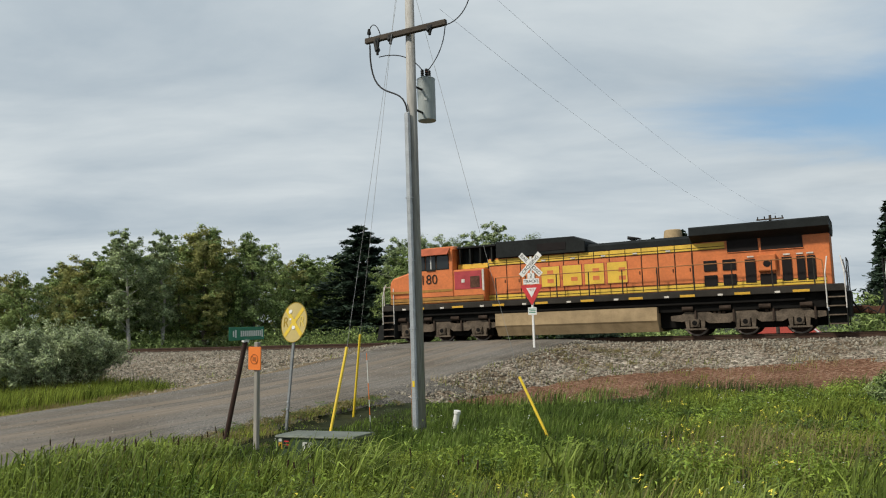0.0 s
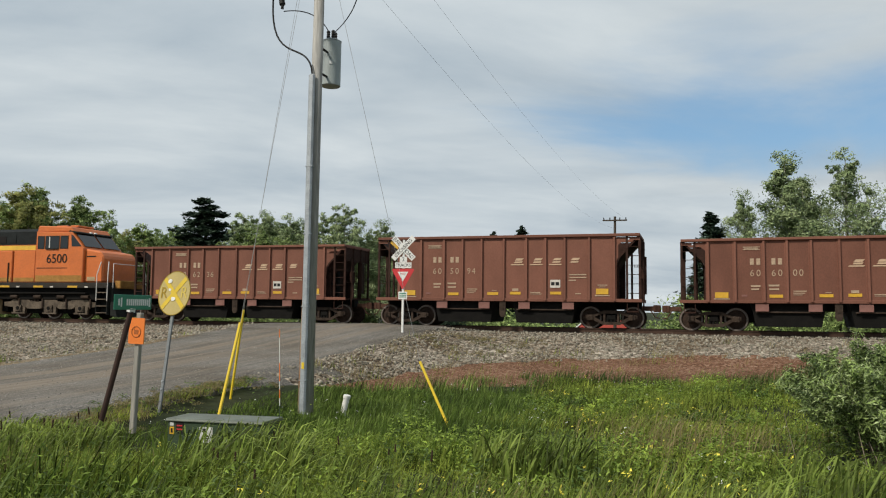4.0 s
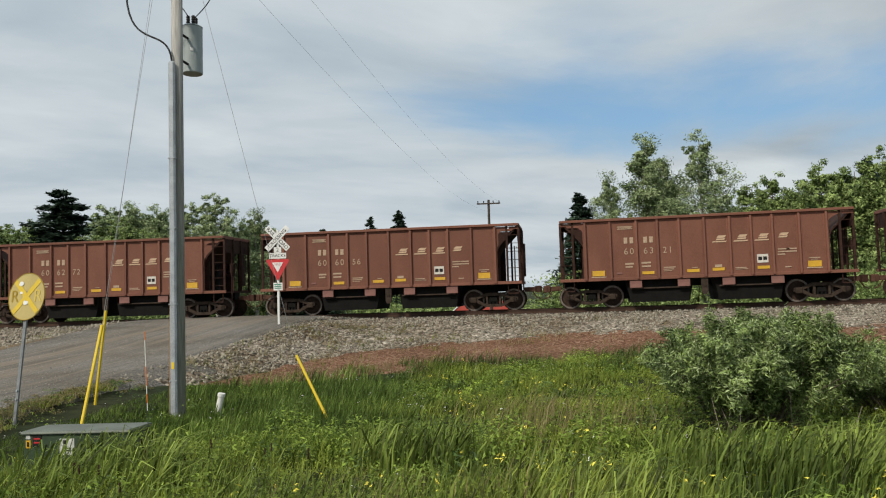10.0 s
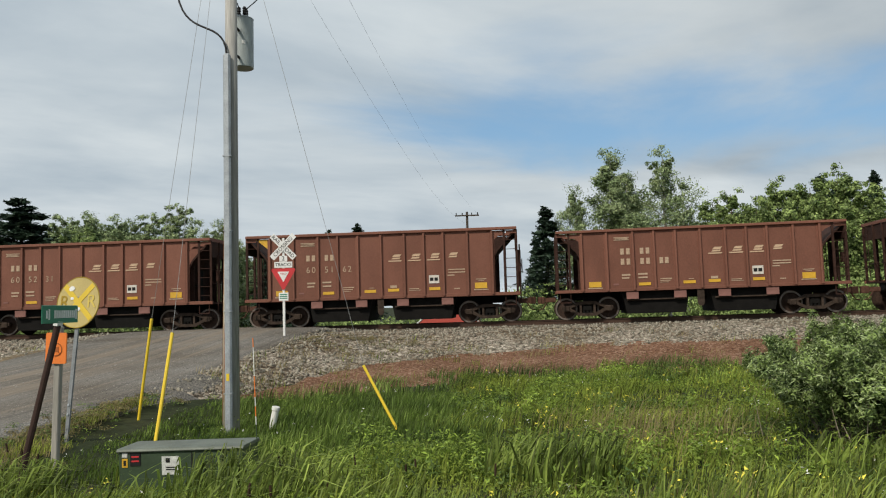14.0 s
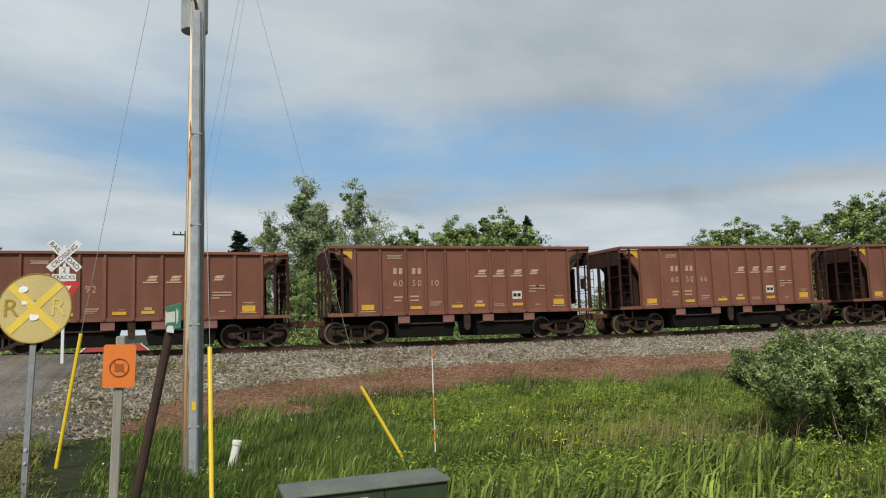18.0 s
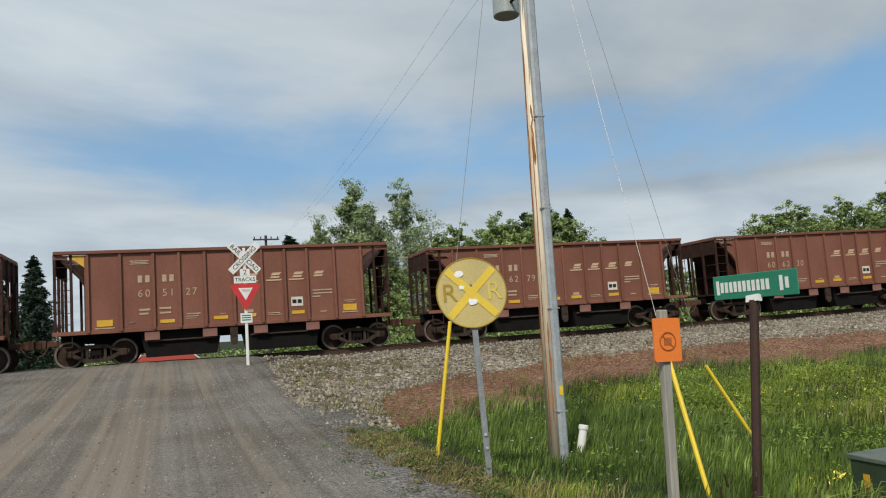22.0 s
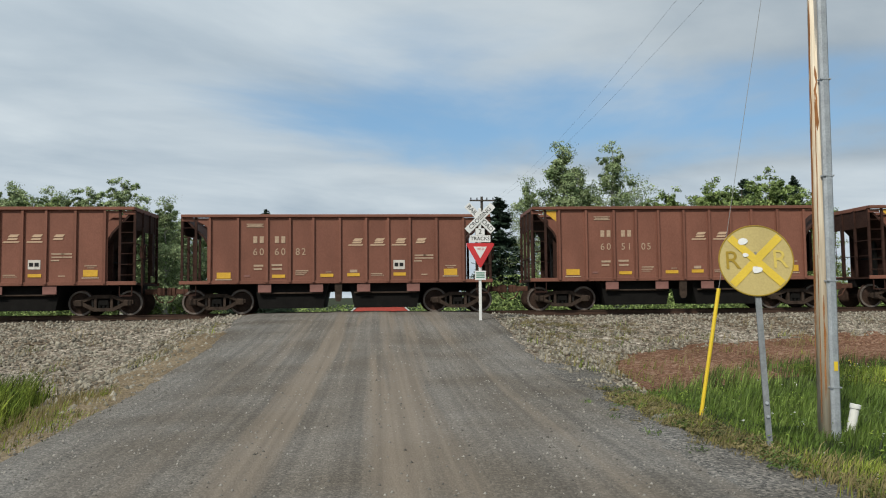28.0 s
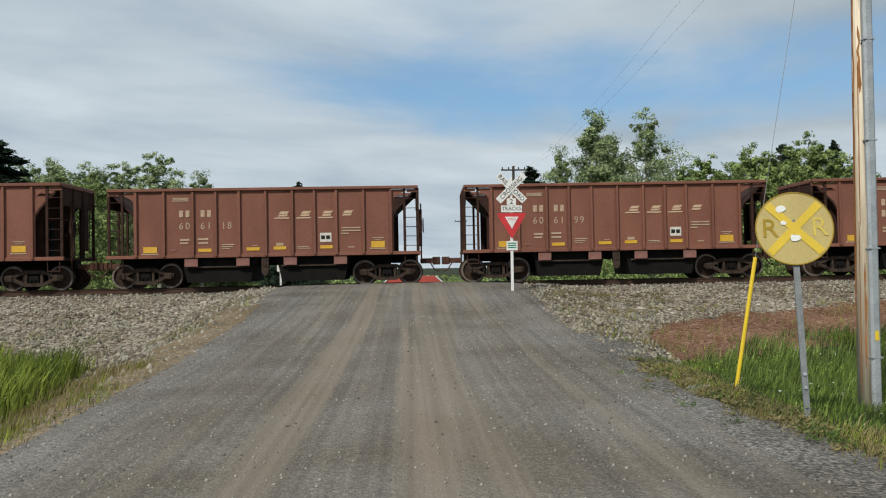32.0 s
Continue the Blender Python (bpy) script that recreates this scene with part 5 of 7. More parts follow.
# ---- signs and posts by the road ----
def crossbuck():
    """Built facing -y at its foot."""
    th = new("crossing_sign")
    tagged(th, "white crossbuck with red yield sign on a white post", "railroad crossing sign")
    bm = bm_new()
    box(bm, (0, 0, 1.95), (0.09, 0.06, 4.0))
    part("post", bevelled(bm, 0.01), "sign_white", th)
    for a, text, yy in ((45, "RAIL   ROAD", -0.05), (-45, "CROSSING", -0.065)):
        bm = bm_new()
        box(bm, (0, 0, 0), (1.22, 0.012, 0.23))
        o = part("blade", bevelled(bm, 0.004), "sign_white", th)
        o.matrix_basis = pose(0, yy, 3.62, 0, a, 0)
        w = new("lettering", word(text, 0.2, "black"))
        w.parent = o
        w.matrix_basis = pose(0, -0.009, 0)
    bm = bm_new()
    box(bm, (0, -0.045, 3.17), (0.3, 0.012, 0.22))
    o = part("count_plate", bm, "sign_white", th)
    w = new("lettering", word("2", 0.22, "black"))
    w.parent, w.matrix_basis = o, pose(0, -0.055, 3.17)
    bm = bm_new()
    box(bm, (0, -0.045, 2.94), (0.68, 0.012, 0.22))
    o = part("tracks_plate", bm, "sign_white", th)
    w = new("lettering", word("TRACKS", 0.17, "black"))
    w.parent, w.matrix_basis = o, pose(0, -0.055, 2.94)
    bm = bm_new()
    prism(bm, [(-0.44, 2.80), (0.44, 2.80), (0.46, 2.74), (0.03, 2.0), (-0.03, 2.0), (-0.46, 2.74)], -0.058, -0.046)
    o = part("yield_plate", bm, "sign_red", th)
    bm = bm_new()
    prism(bm, [(-0.22, 2.68), (0.22, 2.68), (0, 2.29)], -0.066, -0.06)
    part("yield_centre", bm, "sign_white", o)
    bm = bm_new()
    prism(bm, [(-0.435, 2.795), (0.435, 2.795), (0.455, 2.742), (0.028, 2.005), (-0.028, 2.005), (-0.455, 2.742)], -0.0455, -0.042)
    part("plate_back", bm, "galv", o, "plain metal back of the yield plate")
    w = new("lettering", word("YIELD", 0.1, "sign_red"))
    w.parent, w.matrix_basis = o, pose(0, -0.069, 2.6)
    bm = bm_new()
    box(bm, (0, -0.045, 1.74), (0.36, 0.012, 0.3))
    o = part("notice_plate", bm, "sign_white", th)
    for z in (1.82, 1.75, 1.68):
        bm = bm_new()
        box(bm, (0, -0.053, z), (0.28, 0.006, 0.035))
        part("notice_bar", bm, "sign_green", o)
    return th


xb = crossbuck()
xb.matrix_world = pose(4.37, 32.62, 0.72, 0, 0, -27)
back = copy_thing(xb, Matrix.Translation(at(-20.65, 41.5, 0.1)) @ Matrix.Rotation(radians(152), 4, "Z"))
tagged(back, "back of a crossing sign on the far side of the track")


def disc_sign():
    th = new("railroad_warning_sign")
    tagged(th, "faded yellow round railroad warning sign on a galvanised post", "warning sign")
    bm = bm_new()
    prism(bm, [(-0.032, -0.3), (0.032, -0.3), (0.034, 2.4), (-0.034, 2.4)], 0.0, 0.03)
    part("post", bm, "post_steel", th)
    bm = bm_new()
    for z in (0.3, 0.45, 2.2):
        rod(bm, (0, -0.02, z), (0, 0.0, z), 0.02, seg=6)
    part("bolt", bm, "galv", th)
    bm = bm_new()
    rod(bm, (0, -0.02, 2.11), (0, -0.008, 2.11), 0.427, seg=48)
    disc = part("disc", bm, "sign_yellow", th)
    bm = bm_new()
    for a in (45, -45):
        box(bm, (0, -0.024, 0), (0.80, 0.004, 0.09), Matrix.Translation((0, -0.002 * (a > 0), 2.11)) @ Matrix.Rotation(radians(a), 4, "Y"))
    part("cross", bm, "sign_cross", disc, "bright yellow cross bars")
    for x, paint in ((-0.27, "sign_letter"), (0.27, "sign_faint")):
        w = new("lettering", word("R", 0.31, paint))
        w.parent, w.matrix_basis = disc, pose(x, -0.026, 2.11)
    for x, z, rx, rz in ((-0.14, 2.34, 0.06, 0.045), (-0.12, 2.18, 0.035, 0.03), (0.0, 2.0, 0.065, 0.04)):
        bm = bm_new()
        pts = [(x + rx * math.cos(k * 0.7) * RNG.uniform(0.75, 1.15), z + rz * math.sin(k * 0.7) * RNG.uniform(0.75, 1.15)) for k in range(9)]
        prism(bm, pts, -0.032, -0.0265)
        part("bare_patch", bm, "sign_white", disc, "pale worn patch")
    bm = bm_new()
    for i in range(48):
        a, b = 2 * math.pi * i / 48, 2 * math.pi * (i + 1) / 48
        rod(bm, (0.422 * math.cos(a), -0.02, 2.11 + 0.422 * math.sin(a)), (0.422 * math.cos(b), -0.02, 2.11 + 0.422 * math.sin(b)), 0.008, seg=5)
    part("rim", bm, "sign_letter", disc)
    return th


M["sign_letter"] = material("ochre_letter_paint", (0.34, 0.23, 0.03), 0.6, vary=0.15)
M["sign_faint"] = material("faded_letter_paint", (0.60, 0.46, 0.11), 0.6, vary=0.15)
rx = disc_sign()
rx.matrix_world = Matrix.Translation((-2.56, 17.34, 0.1)) @ Vector((0, 0, 1)).rotation_difference(Vector((0.17, 0.24, 2.16))).to_matrix().to_4x4() @ Matrix.Rotation(radians(-41), 4, "Z")


M["sign_faded_mark"] = material("faded_brown_mark", (0.42, 0.13, 0.04), 0.6, vary=0.3)


def marker_post():
    th = new("marker_post")
    tagged(th, "orange cable marker plate on a weathered grey wooden post", "marker post")
    bm = bm_new()
    box(bm, (0, 0, 0.9), (0.085, 0.085, 1.9))
    part("post", bevelled(bm, 0.01), "grey_post", th)
    bm = bm_new()
    prism(bm, [(-0.13, 1.36), (0.13, 1.36), (0.145, 1.375), (0.145, 1.755), (0.13, 1.77), (-0.13, 1.77), (-0.145, 1.755), (-0.145, 1.375)], -0.07, -0.05)
    o = part("plate", bm, "sign_orange", th)
    bm = bm_new()
    for i in range(16):
        a, b = 2 * math.pi * i / 16, 2 * math.pi * (i + 1) / 16
        rod(bm, (0.085 * math.cos(a), -0.073, 1.55 + 0.085 * math.sin(a)), (0.085 * math.cos(b), -0.073, 1.55 + 0.085 * math.sin(b)), 0.007, seg=5)
    rod(bm, (-0.06, -0.073, 1.61), (0.06, -0.073, 1.49), 0.007, seg=5)
    box(bm, (0, -0.073, 1.55), (0.08, 0.004, 0.07))
    part("pictogram", bm, "sign_faded_mark", o)
    return th


mk = marker_post()
mk.matrix_world = pose(-2.63, 15.06, -0.01, 0, 1.5, -30)


def street_sign():
    th = new("street_sign")
    tagged(th, "green street name sign on a leaning dark brown post", "street sign")
    bm = bm_new()
    rod(bm, (0, 0, -0.2), (0, 0, 1.95), 0.04, seg=10)
    part("post", bm, "brown_post", th)
    bm = bm_new()
    box(bm, (0, 0, 1.97), (0.14, 0.05, 0.06))
    part("bracket", bm, "sign_white", th)
    bm = bm_new()
    box(bm, (0, 0, 2.09), (0.96, 0.012, 0.22))
    o = part("name_blade", bevelled(bm, 0.004), "sign_green", th)
    for i, x in enumerate([-0.42 + 0.053 * k for k in range(12)] + [0.31, 0.37]):
        for y in (-0.008, 0.008):
            bm = bm_new()
            box(bm, (x, y, 2.09), (0.034, 0.004, 0.13 if i in (0, 12) else 0.095))
            part("lettering_bar", bm, "sign_white", o)
    return th


ss_ = street_sign()
blade = [o for o in ss_.children if o.name.startswith("name_blade")][0]
spin, lean = Matrix.Rotation(radians(-112.5), 4, "Z"), Matrix.Rotation(radians(12), 4, "Y")
blade.matrix_basis = Matrix.Translation((0, 0, 2.09)) @ (lean @ spin).inverted() @ spin @ Matrix.Translation((0, 0, -2.09))
ss_.matrix_world = Matrix.Translation((-2.985, 14.15, -0.04)) @ Matrix.Rotation(radians(12), 4, "Y") @ Matrix.Rotation(radians(-112.5), 4, "Z")


def cabinet():
    th = new("utility_cabinet")
    tagged(th, "olive green metal utility cabinet low in the grass", "utility box")
    bm = bm_new()
    box(bm, (0, 0, 0.165), (1.52, 0.48, 0.93))
    part("body", bevelled(bm, 0.012), "box_green", th)
    bm = bm_new()
    prism(bm, [(-0.27, 0.615), (0.27, 0.615), (0.27, 0.64), (0.25, 0.662), (-0.25, 0.655), (-0.27, 0.635)], -0.775, 0.775)
    bm.transform(Matrix.Rotation(radians(90), 4, "Z"))
    part("lid", bevelled(bm, 0.006), "box_lid", th, "pale grey-green weathered lid")
    bm = bm_new()
    box(bm, (0.14, -0.243, 0.15), (0.012, 0.006, 0.9))
    part("door_seam", bm, "black", th)
    for x, z, w, h, mat in ((-0.12, 0.45, 0.21, 0.21, "label_white"), (-0.55, 0.53, 0.13, 0.15, "black"), (-0.68, 0.58, 0.065, 0.05, "label_white"), (-0.68, 0.49, 0.07, 0.1, "yellow_tape")):
        bm = bm_new()
        box(bm, (x, -0.244, z), (w, 0.008, h))
        part("label_plate", bm, mat, th)
    for x, z, w, h in ((-0.15, 0.51, 0.05, 0.05), (-0.12, 0.43, 0.11, 0.012), (-0.12, 0.405, 0.11, 0.012), (-0.68, 0.49, 0.03, 0.06)):
        bm = bm_new()
        box(bm, (x, -0.249, z), (w, 0.004, h))
        part("label_bar", bm, "black", th)
    for z in (0.60, 0.55):
        bm = bm_new()
        box(bm, (-0.55, -0.250, z - 0.04), (0.09, 0.004, 0.018))
        part("label_bar", bm, "sign_red", th)
    bm = bm_new()
    box(bm, (-0.763, 0.06, 0.38), (0.006, 0.07, 0.24))
    part("label_plate", bm, "yellow_tape", th)
    bm = bm_new()
    box(bm, (0.2, -0.25, 0.35), (0.05, 0.02, 0.1))
    part("hasp", bm, "galv", th)
    return th


M["label_white"] = material("weathered_label", (0.62, 0.63, 0.60), 0.6, vary=0.35, scale=12)
M["box_lid"] = material("weathered_grey_green_lid", (0.13, 0.15, 0.12), 0.5, vary=0.35, scale=4)
cb = cabinet()
cb.matrix_world = pose(-1.11, 13.175, -0.225, 0, -1.5, -31)


def pipe():
    bm = bm_new()
    rod(bm, (-0.02, 0, -0.2), (0.12, 0, 0.42), 0.064, seg=16)
    rod(bm, (0.118, 0, 0.41), (0.132, 0, 0.48), 0.078, seg=16)
    o = part("standpipe", bevelled(bm, 0.006), "pvc")
    o.matrix_world = pose(0.9, 18.42, -0.33, 0, 0, -30)
    tagged(o, "short leaning white plastic standpipe in the grass", "pipe")


pipe()


def stake():
    th = new("survey_stake")
    tagged(th, "thin white and orange marker stake", "stake")
    for i, (z0, z1, mat) in enumerate(((-0.3, 0.62, "box_green"), (0.62, 0.72, "pvc"), (0.72, 0.84, "sign_orange"), (0.84, 0.95, "pvc"), (0.95, 1.2, "sign_orange"), (1.2, 1.55, "pvc"), (1.55, 1.66, "sign_orange"))):
        bm = bm_new()
        rod(bm, (0, 0, z0), (0, 0, z1), 0.006, seg=6)
        part("band", bm, mat, th)
    th.matrix_world = pose(-0.36, 12.94, 0.0, 0, -2, 20)


stake()


# ---- utility pole ----
POLE = Vector((0.17, 18.27, -0.32))


def curve(a, b, c, d, n=14):
    a, b, c, d = Vector(a), Vector(b), Vector(c), Vector(d)
    return [a * (1 - u) ** 3 + b * 3 * u * (1 - u) ** 2 + c * 3 * u * u * (1 - u) + d * u ** 3 for u in (i / n for i in range(n + 1))]


def utility_pole():
    th = new("utility_pole")
    tagged(th, "weathered wooden utility pole with transformer and cable conduit", "utility pole")
    th.matrix_world = Matrix.Translation(POLE)
    bm = bm_new()
    rod(bm, (0, 0, -0.3), (0.05, 0, 11.6), 0.15, 0.095, seg=20)
    for v in bm.verts:
        v.co.x += 0.004 * noise.noise(v.co)
    part("pole", bm, "pole", th, "weathered wooden shaft", soft=True)
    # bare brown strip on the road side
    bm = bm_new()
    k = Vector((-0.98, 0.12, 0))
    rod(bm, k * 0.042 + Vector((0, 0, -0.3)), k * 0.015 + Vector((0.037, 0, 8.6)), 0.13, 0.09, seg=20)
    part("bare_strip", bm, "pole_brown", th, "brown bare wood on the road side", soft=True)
    # ragged darker streaks down the bare wood
    rg = np.random.default_rng(17)
    for i in range(13):
        a, z0, w = math.atan2(k.y, k.x) + rg.uniform(-0.95, 0.95), rg.uniform(-0.2, 5.0), rg.uniform(0.006, 0.02)
        L = rg.uniform(0.8, 2.6)
        bm = bm_new()
        rings = []
        for j in range(9):
            u = z0 + L * j / 8
            r = 0.129 - 0.0047 * u
            wj = w * rg.uniform(0.35, 1.2) if 0 < j < 8 else 0.002
            out, along = Vector((math.cos(a), math.sin(a), 0)), Vector((-math.sin(a), math.cos(a), 0))
            q = k * (0.041 - 0.0032 * u) + Vector((0.0042 * u, 0, u)) + along * w * rg.normal() * 0.3
            rings.append([bm.verts.new(q + out * (r + e) + along * f * wj) for e, f in ((0.004, -1), (0.004, 1), (-0.012, 1), (-0.012, -1))])
        for lower, upper in zip(rings, rings[1:]):
            for i4 in range(4):
                bm.faces.new((lower[i4], lower[(i4 + 1) % 4], upper[(i4 + 1) % 4], upper[i4]))
        bm.faces.new(rings[0][::-1])
        bm.faces.new(rings[-1])
        bmesh.ops.recalc_face_normals(bm, faces=bm.faces)
        part("wood_streak", bm, "pole_streak", th)
    c = Vector((-0.45, -0.89, 0)).normalized()
    bm = bm_new()
    box(bm, (0, 0, 3.58), (0.135, 0.085, 7.16))
    o = part("conduit", bevelled(bm, 0.03), "galv", th, "grey U-shaped cable guard")
    o.matrix_basis = Matrix.Translation(c * 0.165) @ Matrix.Rotation(radians(-27), 4, "Z")
    for z in (0.8, 2.3, 3.8, 5.2):
        bm = bm_new()
        box(bm, (0, 0, z), (0.155, 0.095, 0.02))
        b = part("clamp", bm, "galv", th)
        b.matrix_basis = o.matrix_basis
    bm = bm_new()
    box(bm, (0, -0.046, 1.1), (0.055, 0.006, 0.13))
    b = part("tag", bm, "guard", th, "small yellow tag")
    b.matrix_basis = o.matrix_basis
    # cable looping from the conduit to the cross-arm
    pts = []
    p0, p3 = Vector((-0.07, -0.115, 7.14)), Vector((-0.93, 0.45, 8.95))
    for i in range(17):
        u = i / 16
        p1, p2 = Vector((-0.12, -0.17, 8.0)), Vector((-0.98, 0.45, 7.3))
        pts.append(p0 * (1 - u) ** 3 + p1 * 3 * u * (1 - u) ** 2 + p2 * 3 * u * u * (1 - u) + p3 * u ** 3)
    bm = bm_new()
    tube(bm, pts, 0.019, 8)
    part("riser_cable", bm, "cable", th)
    arm_dir = Vector((1.88, -1.05, 0)).normalized()
    for z, half in ((9.02, 1.08), (10.35, 1.25)):
        bm = bm_new()
        box(bm, (0, -0.16, z), (2 * half, 0.10, 0.13))
        o = part("cross_arm", bevelled(bm, 0.012), "arm", th)
        o.matrix_basis = Matrix.Rotation(math.atan2(arm_dir.y, arm_dir.x), 4, "Z")
        for x in ((-half + 0.1,) if z < 10 else (-half + 0.1, -0.45, 0.6, half - 0.12)):
            bm = bm_new()
            rod(bm, (x, -0.16, z + 0.06), (x, -0.16, z + 0.2), 0.015, seg=6)
            rod(bm, (x, -0.16, z + 0.16), (x, -0.16, z + 0.28), 0.05, 0.03, seg=8)
            i = part("insulator", bm, "black", th)
            i.matrix_basis = o.matrix_basis
        for x, drop in ((-0.72, 0.42), (-0.36, 0.24), (0.68, 0.24)):
            bm = bm_new()
            rod(bm, (x - 0.05, -0.22, z - 0.08), (x + 0.02, -0.24, z - drop + 0.1), 0.05, 0.065, seg=8)
            rod(bm, (x + 0.05, -0.24, z - 0.06), (x + 0.02, -0.25, z - drop), 0.032, seg=8)
            box(bm, (x, -0.2, z - 0.05), (0.12, 0.05, 0.1))
            i = part("fuse_cutout", bm, "black", th)
            i.matrix_basis = o.matrix_basis
    # transformer can
    q = Vector((0.36, 0.64, 0))
    bm = bm_new()
    rod(bm, q + Vector((0, 0, 7.14)), q + Vector((0, 0, 8.15)), 0.215, seg=28)
    part("transformer", bevelled(bm, 0.012), "tgrey", th, "grey cylindrical transformer")
    bm = bm_new()
    rod(bm, q + Vector((0, 0, 8.15)), q + Vector((0, 0, 8.2)), 0.22, 0.14, seg=28)
    part("transformer_lid", bm, "tgrey", th)
    for k in ((0.08, 0.02), (-0.08, -0.06), (0.02, -0.12)):
        bm = bm_new()
        p = q + Vector((k[0], k[1], 8.18))
        for i in range(4):
            rod(bm, p + Vector((0, 0, 0.05 * i)), p + Vector((0, 0, 0.05 * i + 0.04)), 0.045, 0.03, seg=8)
        part("bushing", bm, "black", th)
    for z in (7.3, 7.85):
        bm = bm_new()
        rod(bm, Vector((0.04, 0.08, z)), q * 0.75 + Vector((0, 0, z)), 0.026, seg=8)
        part("mounting_lug", bm, "black", th)
    bm = bm_new()
    box(bm, (0, 0, 0), (0.07, 0.01, 0.07))
    t_ = part("label_plate", bm, "sign_white", th)
    t_.matrix_basis = Matrix.Translation(q + Vector((-0.02, -0.218, 7.62)))
    bm = bm_new()
    a, b = q + Vector((0.02, -0.1, 8.3)), Vector((0.85, -0.5, 8.6))
    tube(bm, curve(a, a + Vector((0.2, -0.3, 0.12)), Vector((0.80, -0.46, 8.5)), Vector((0.84, -0.50, 9.0))), 0.011)
    part("jumper", bm, "cable", th)
    bm = bm_new()
    tube(bm, curve((0.88, -0.50, 9.03), (1.28, -0.58, 9.1), (1.75, -0.62, 9.9), (1.12, -0.62, 10.5)), 0.012)
    part("jumper", bm, "cable", th)
    bm = bm_new()
    tube(bm, curve((-0.70, 0.16, 8.56), (-0.3, 0.0, 8.6), (0.05, -0.05, 8.5), q + Vector((-0.08, -0.06, 8.36))), 0.011)
    part("jumper", bm, "cable", th)
    bm = bm_new()
    tube(bm, curve((-0.93, 0.45, 8.95), (-1.0, 0.46, 9.62), (-0.72, 0.36, 9.5), (-0.66, 0.24, 9.08)), 0.011)
    part("jumper", bm, "cable", th)
    return th


utility_pole()


def guy(name_label, bot, top, anchor):
    """A stay wire with a yellow guard on its lowest stretch."""
    th = new("guy_wire")
    tagged(th, name_label, "guy wire")
    bot, top, anchor = Vector(bot), Vector(top), Vector(anchor)
    bm = bm_new()
    rod(bm, bot - (top - bot).normalized() * 0.3, top, 0.027, seg=8)
    part("guard", bm, "guard", th, "bright yellow plastic guard")
    bm = bm_new()
    rod(bm, top, anchor, 0.004, seg=5)
    part("wire", bm, "guy", th)


guy("stay wire with a bright yellow guard beside the cabinet", (-1.38, 15.33, 0.0), (-1.08, 15.86, 1.68), (0.05, 18.1, 10.2))
guy("stay wire with a bright yellow guard near the road", (-1.38, 19.25, 0.05), (-1.17, 19.05, 1.88), (-0.02, 18.22, 10.2))
guy("slanting stay wire with a bright yellow guard in the grass", (2.74, 16.4, -0.2), (2.27, 16.85, 0.95), (0.2, 18.1, 10.2))


# ---- far pole and lines ----


def far_pole(x, y, h, arm, tilt=0):
    th = new("distant_utility_pole")
    tagged(th, "distant brown utility pole with one cross-arm", "utility pole")
    th.matrix_world = pose(x, y, 0, 0, 0, tilt)
    bm = bm_new()
    rod(bm, (0, 0, -0.2), (0, 0, h), 0.15, 0.11, seg=10)
    part("pole", bm, "arm", th)
    bm = bm_new()
    box(bm, (0, -0.15, h - 0.35), (arm, 0.1, 0.12))
    part("cross_arm", bm, "arm", th)
    for k in (-0.45, -0.2, 0.2, 0.45):
        bm = bm_new()
        rod(bm, (k * arm, -0.15, h - 0.3), (k * arm, -0.15, h - 0.1), 0.05, seg=6)
        part("insulator", bm, "black", th)
    return th


far_pole(28.1, 65.4, 10.2, 2.1, -28)
far_pole(58, 122, 9.6, 2.0, -28)


def line(a, b, sag, r=0.003):
    a, b = Vector(a), Vector(b)
    pts = [a.lerp(b, i / 32) - Vector((0, 0, sag * 4 * (i / 32) * (1 - i / 32))) for i in range(33)]
    side = (b - a).cross(Vector((0, 0, 1))).normalized()
    verts = [p + side * r * math.cos(q) + Vector((0, 0, r * math.sin(q))) for p in pts for q in (0.5, 2.6, 4.7)]
    faces = [(i * 3 + j, i * 3 + (j + 1) % 3, i * 3 + 3 + (j + 1) % 3, i * 3 + 3 + j) for i in range(32) for j in range(3)]
    o = new("power_line", arrays("power_line", [tuple(v) for v in verts], faces, "cable"))
    tagged(o, "thin power line running over the track to the far pole", "power line", "overhead lines")


line((1.1, 17.5, 10.2), (29.0, 65.0, 10.0), 0.9)
line((0.9, 17.6, 9.0), (27.9, 65.4, 9.2), 1.0)
line((1.1, 17.5, 10.2), (-29, -33, 10.0), 0.9)
line((-0.9, 18.6, 10.2), (-31, -32, 10.0), 0.9)


# ---- trees ----
def quads(centres, sizes, rng, normal_up=0.3, slim=0.55, out=None):
    """Small leaf-shaped three-sided faces at the centres, turned every way."""
    k = len(centres)
    d = rng.normal(size=(k, 3))
    if out is not None:
        d = d * 0.5 + out
    d[:, 2] += normal_up
    d /= np.linalg.norm(d, axis=1, keepdims=True)
    r = rng.normal(size=(k, 3))
    u = np.cross(d, r)
    u /= np.linalg.norm(u, axis=1, keepdims=True)
    v = np.cross(d, u)
    s = np.asarray(sizes)[:, None]
    verts = np.stack([centres - u * s, centres + v * s * slim, centres + u * s * 0.9 - v * s * slim * 0.6], axis=1).reshape(-1, 3)
    faces = np.arange(3 * k).reshape(-1, 3)
    return verts, faces


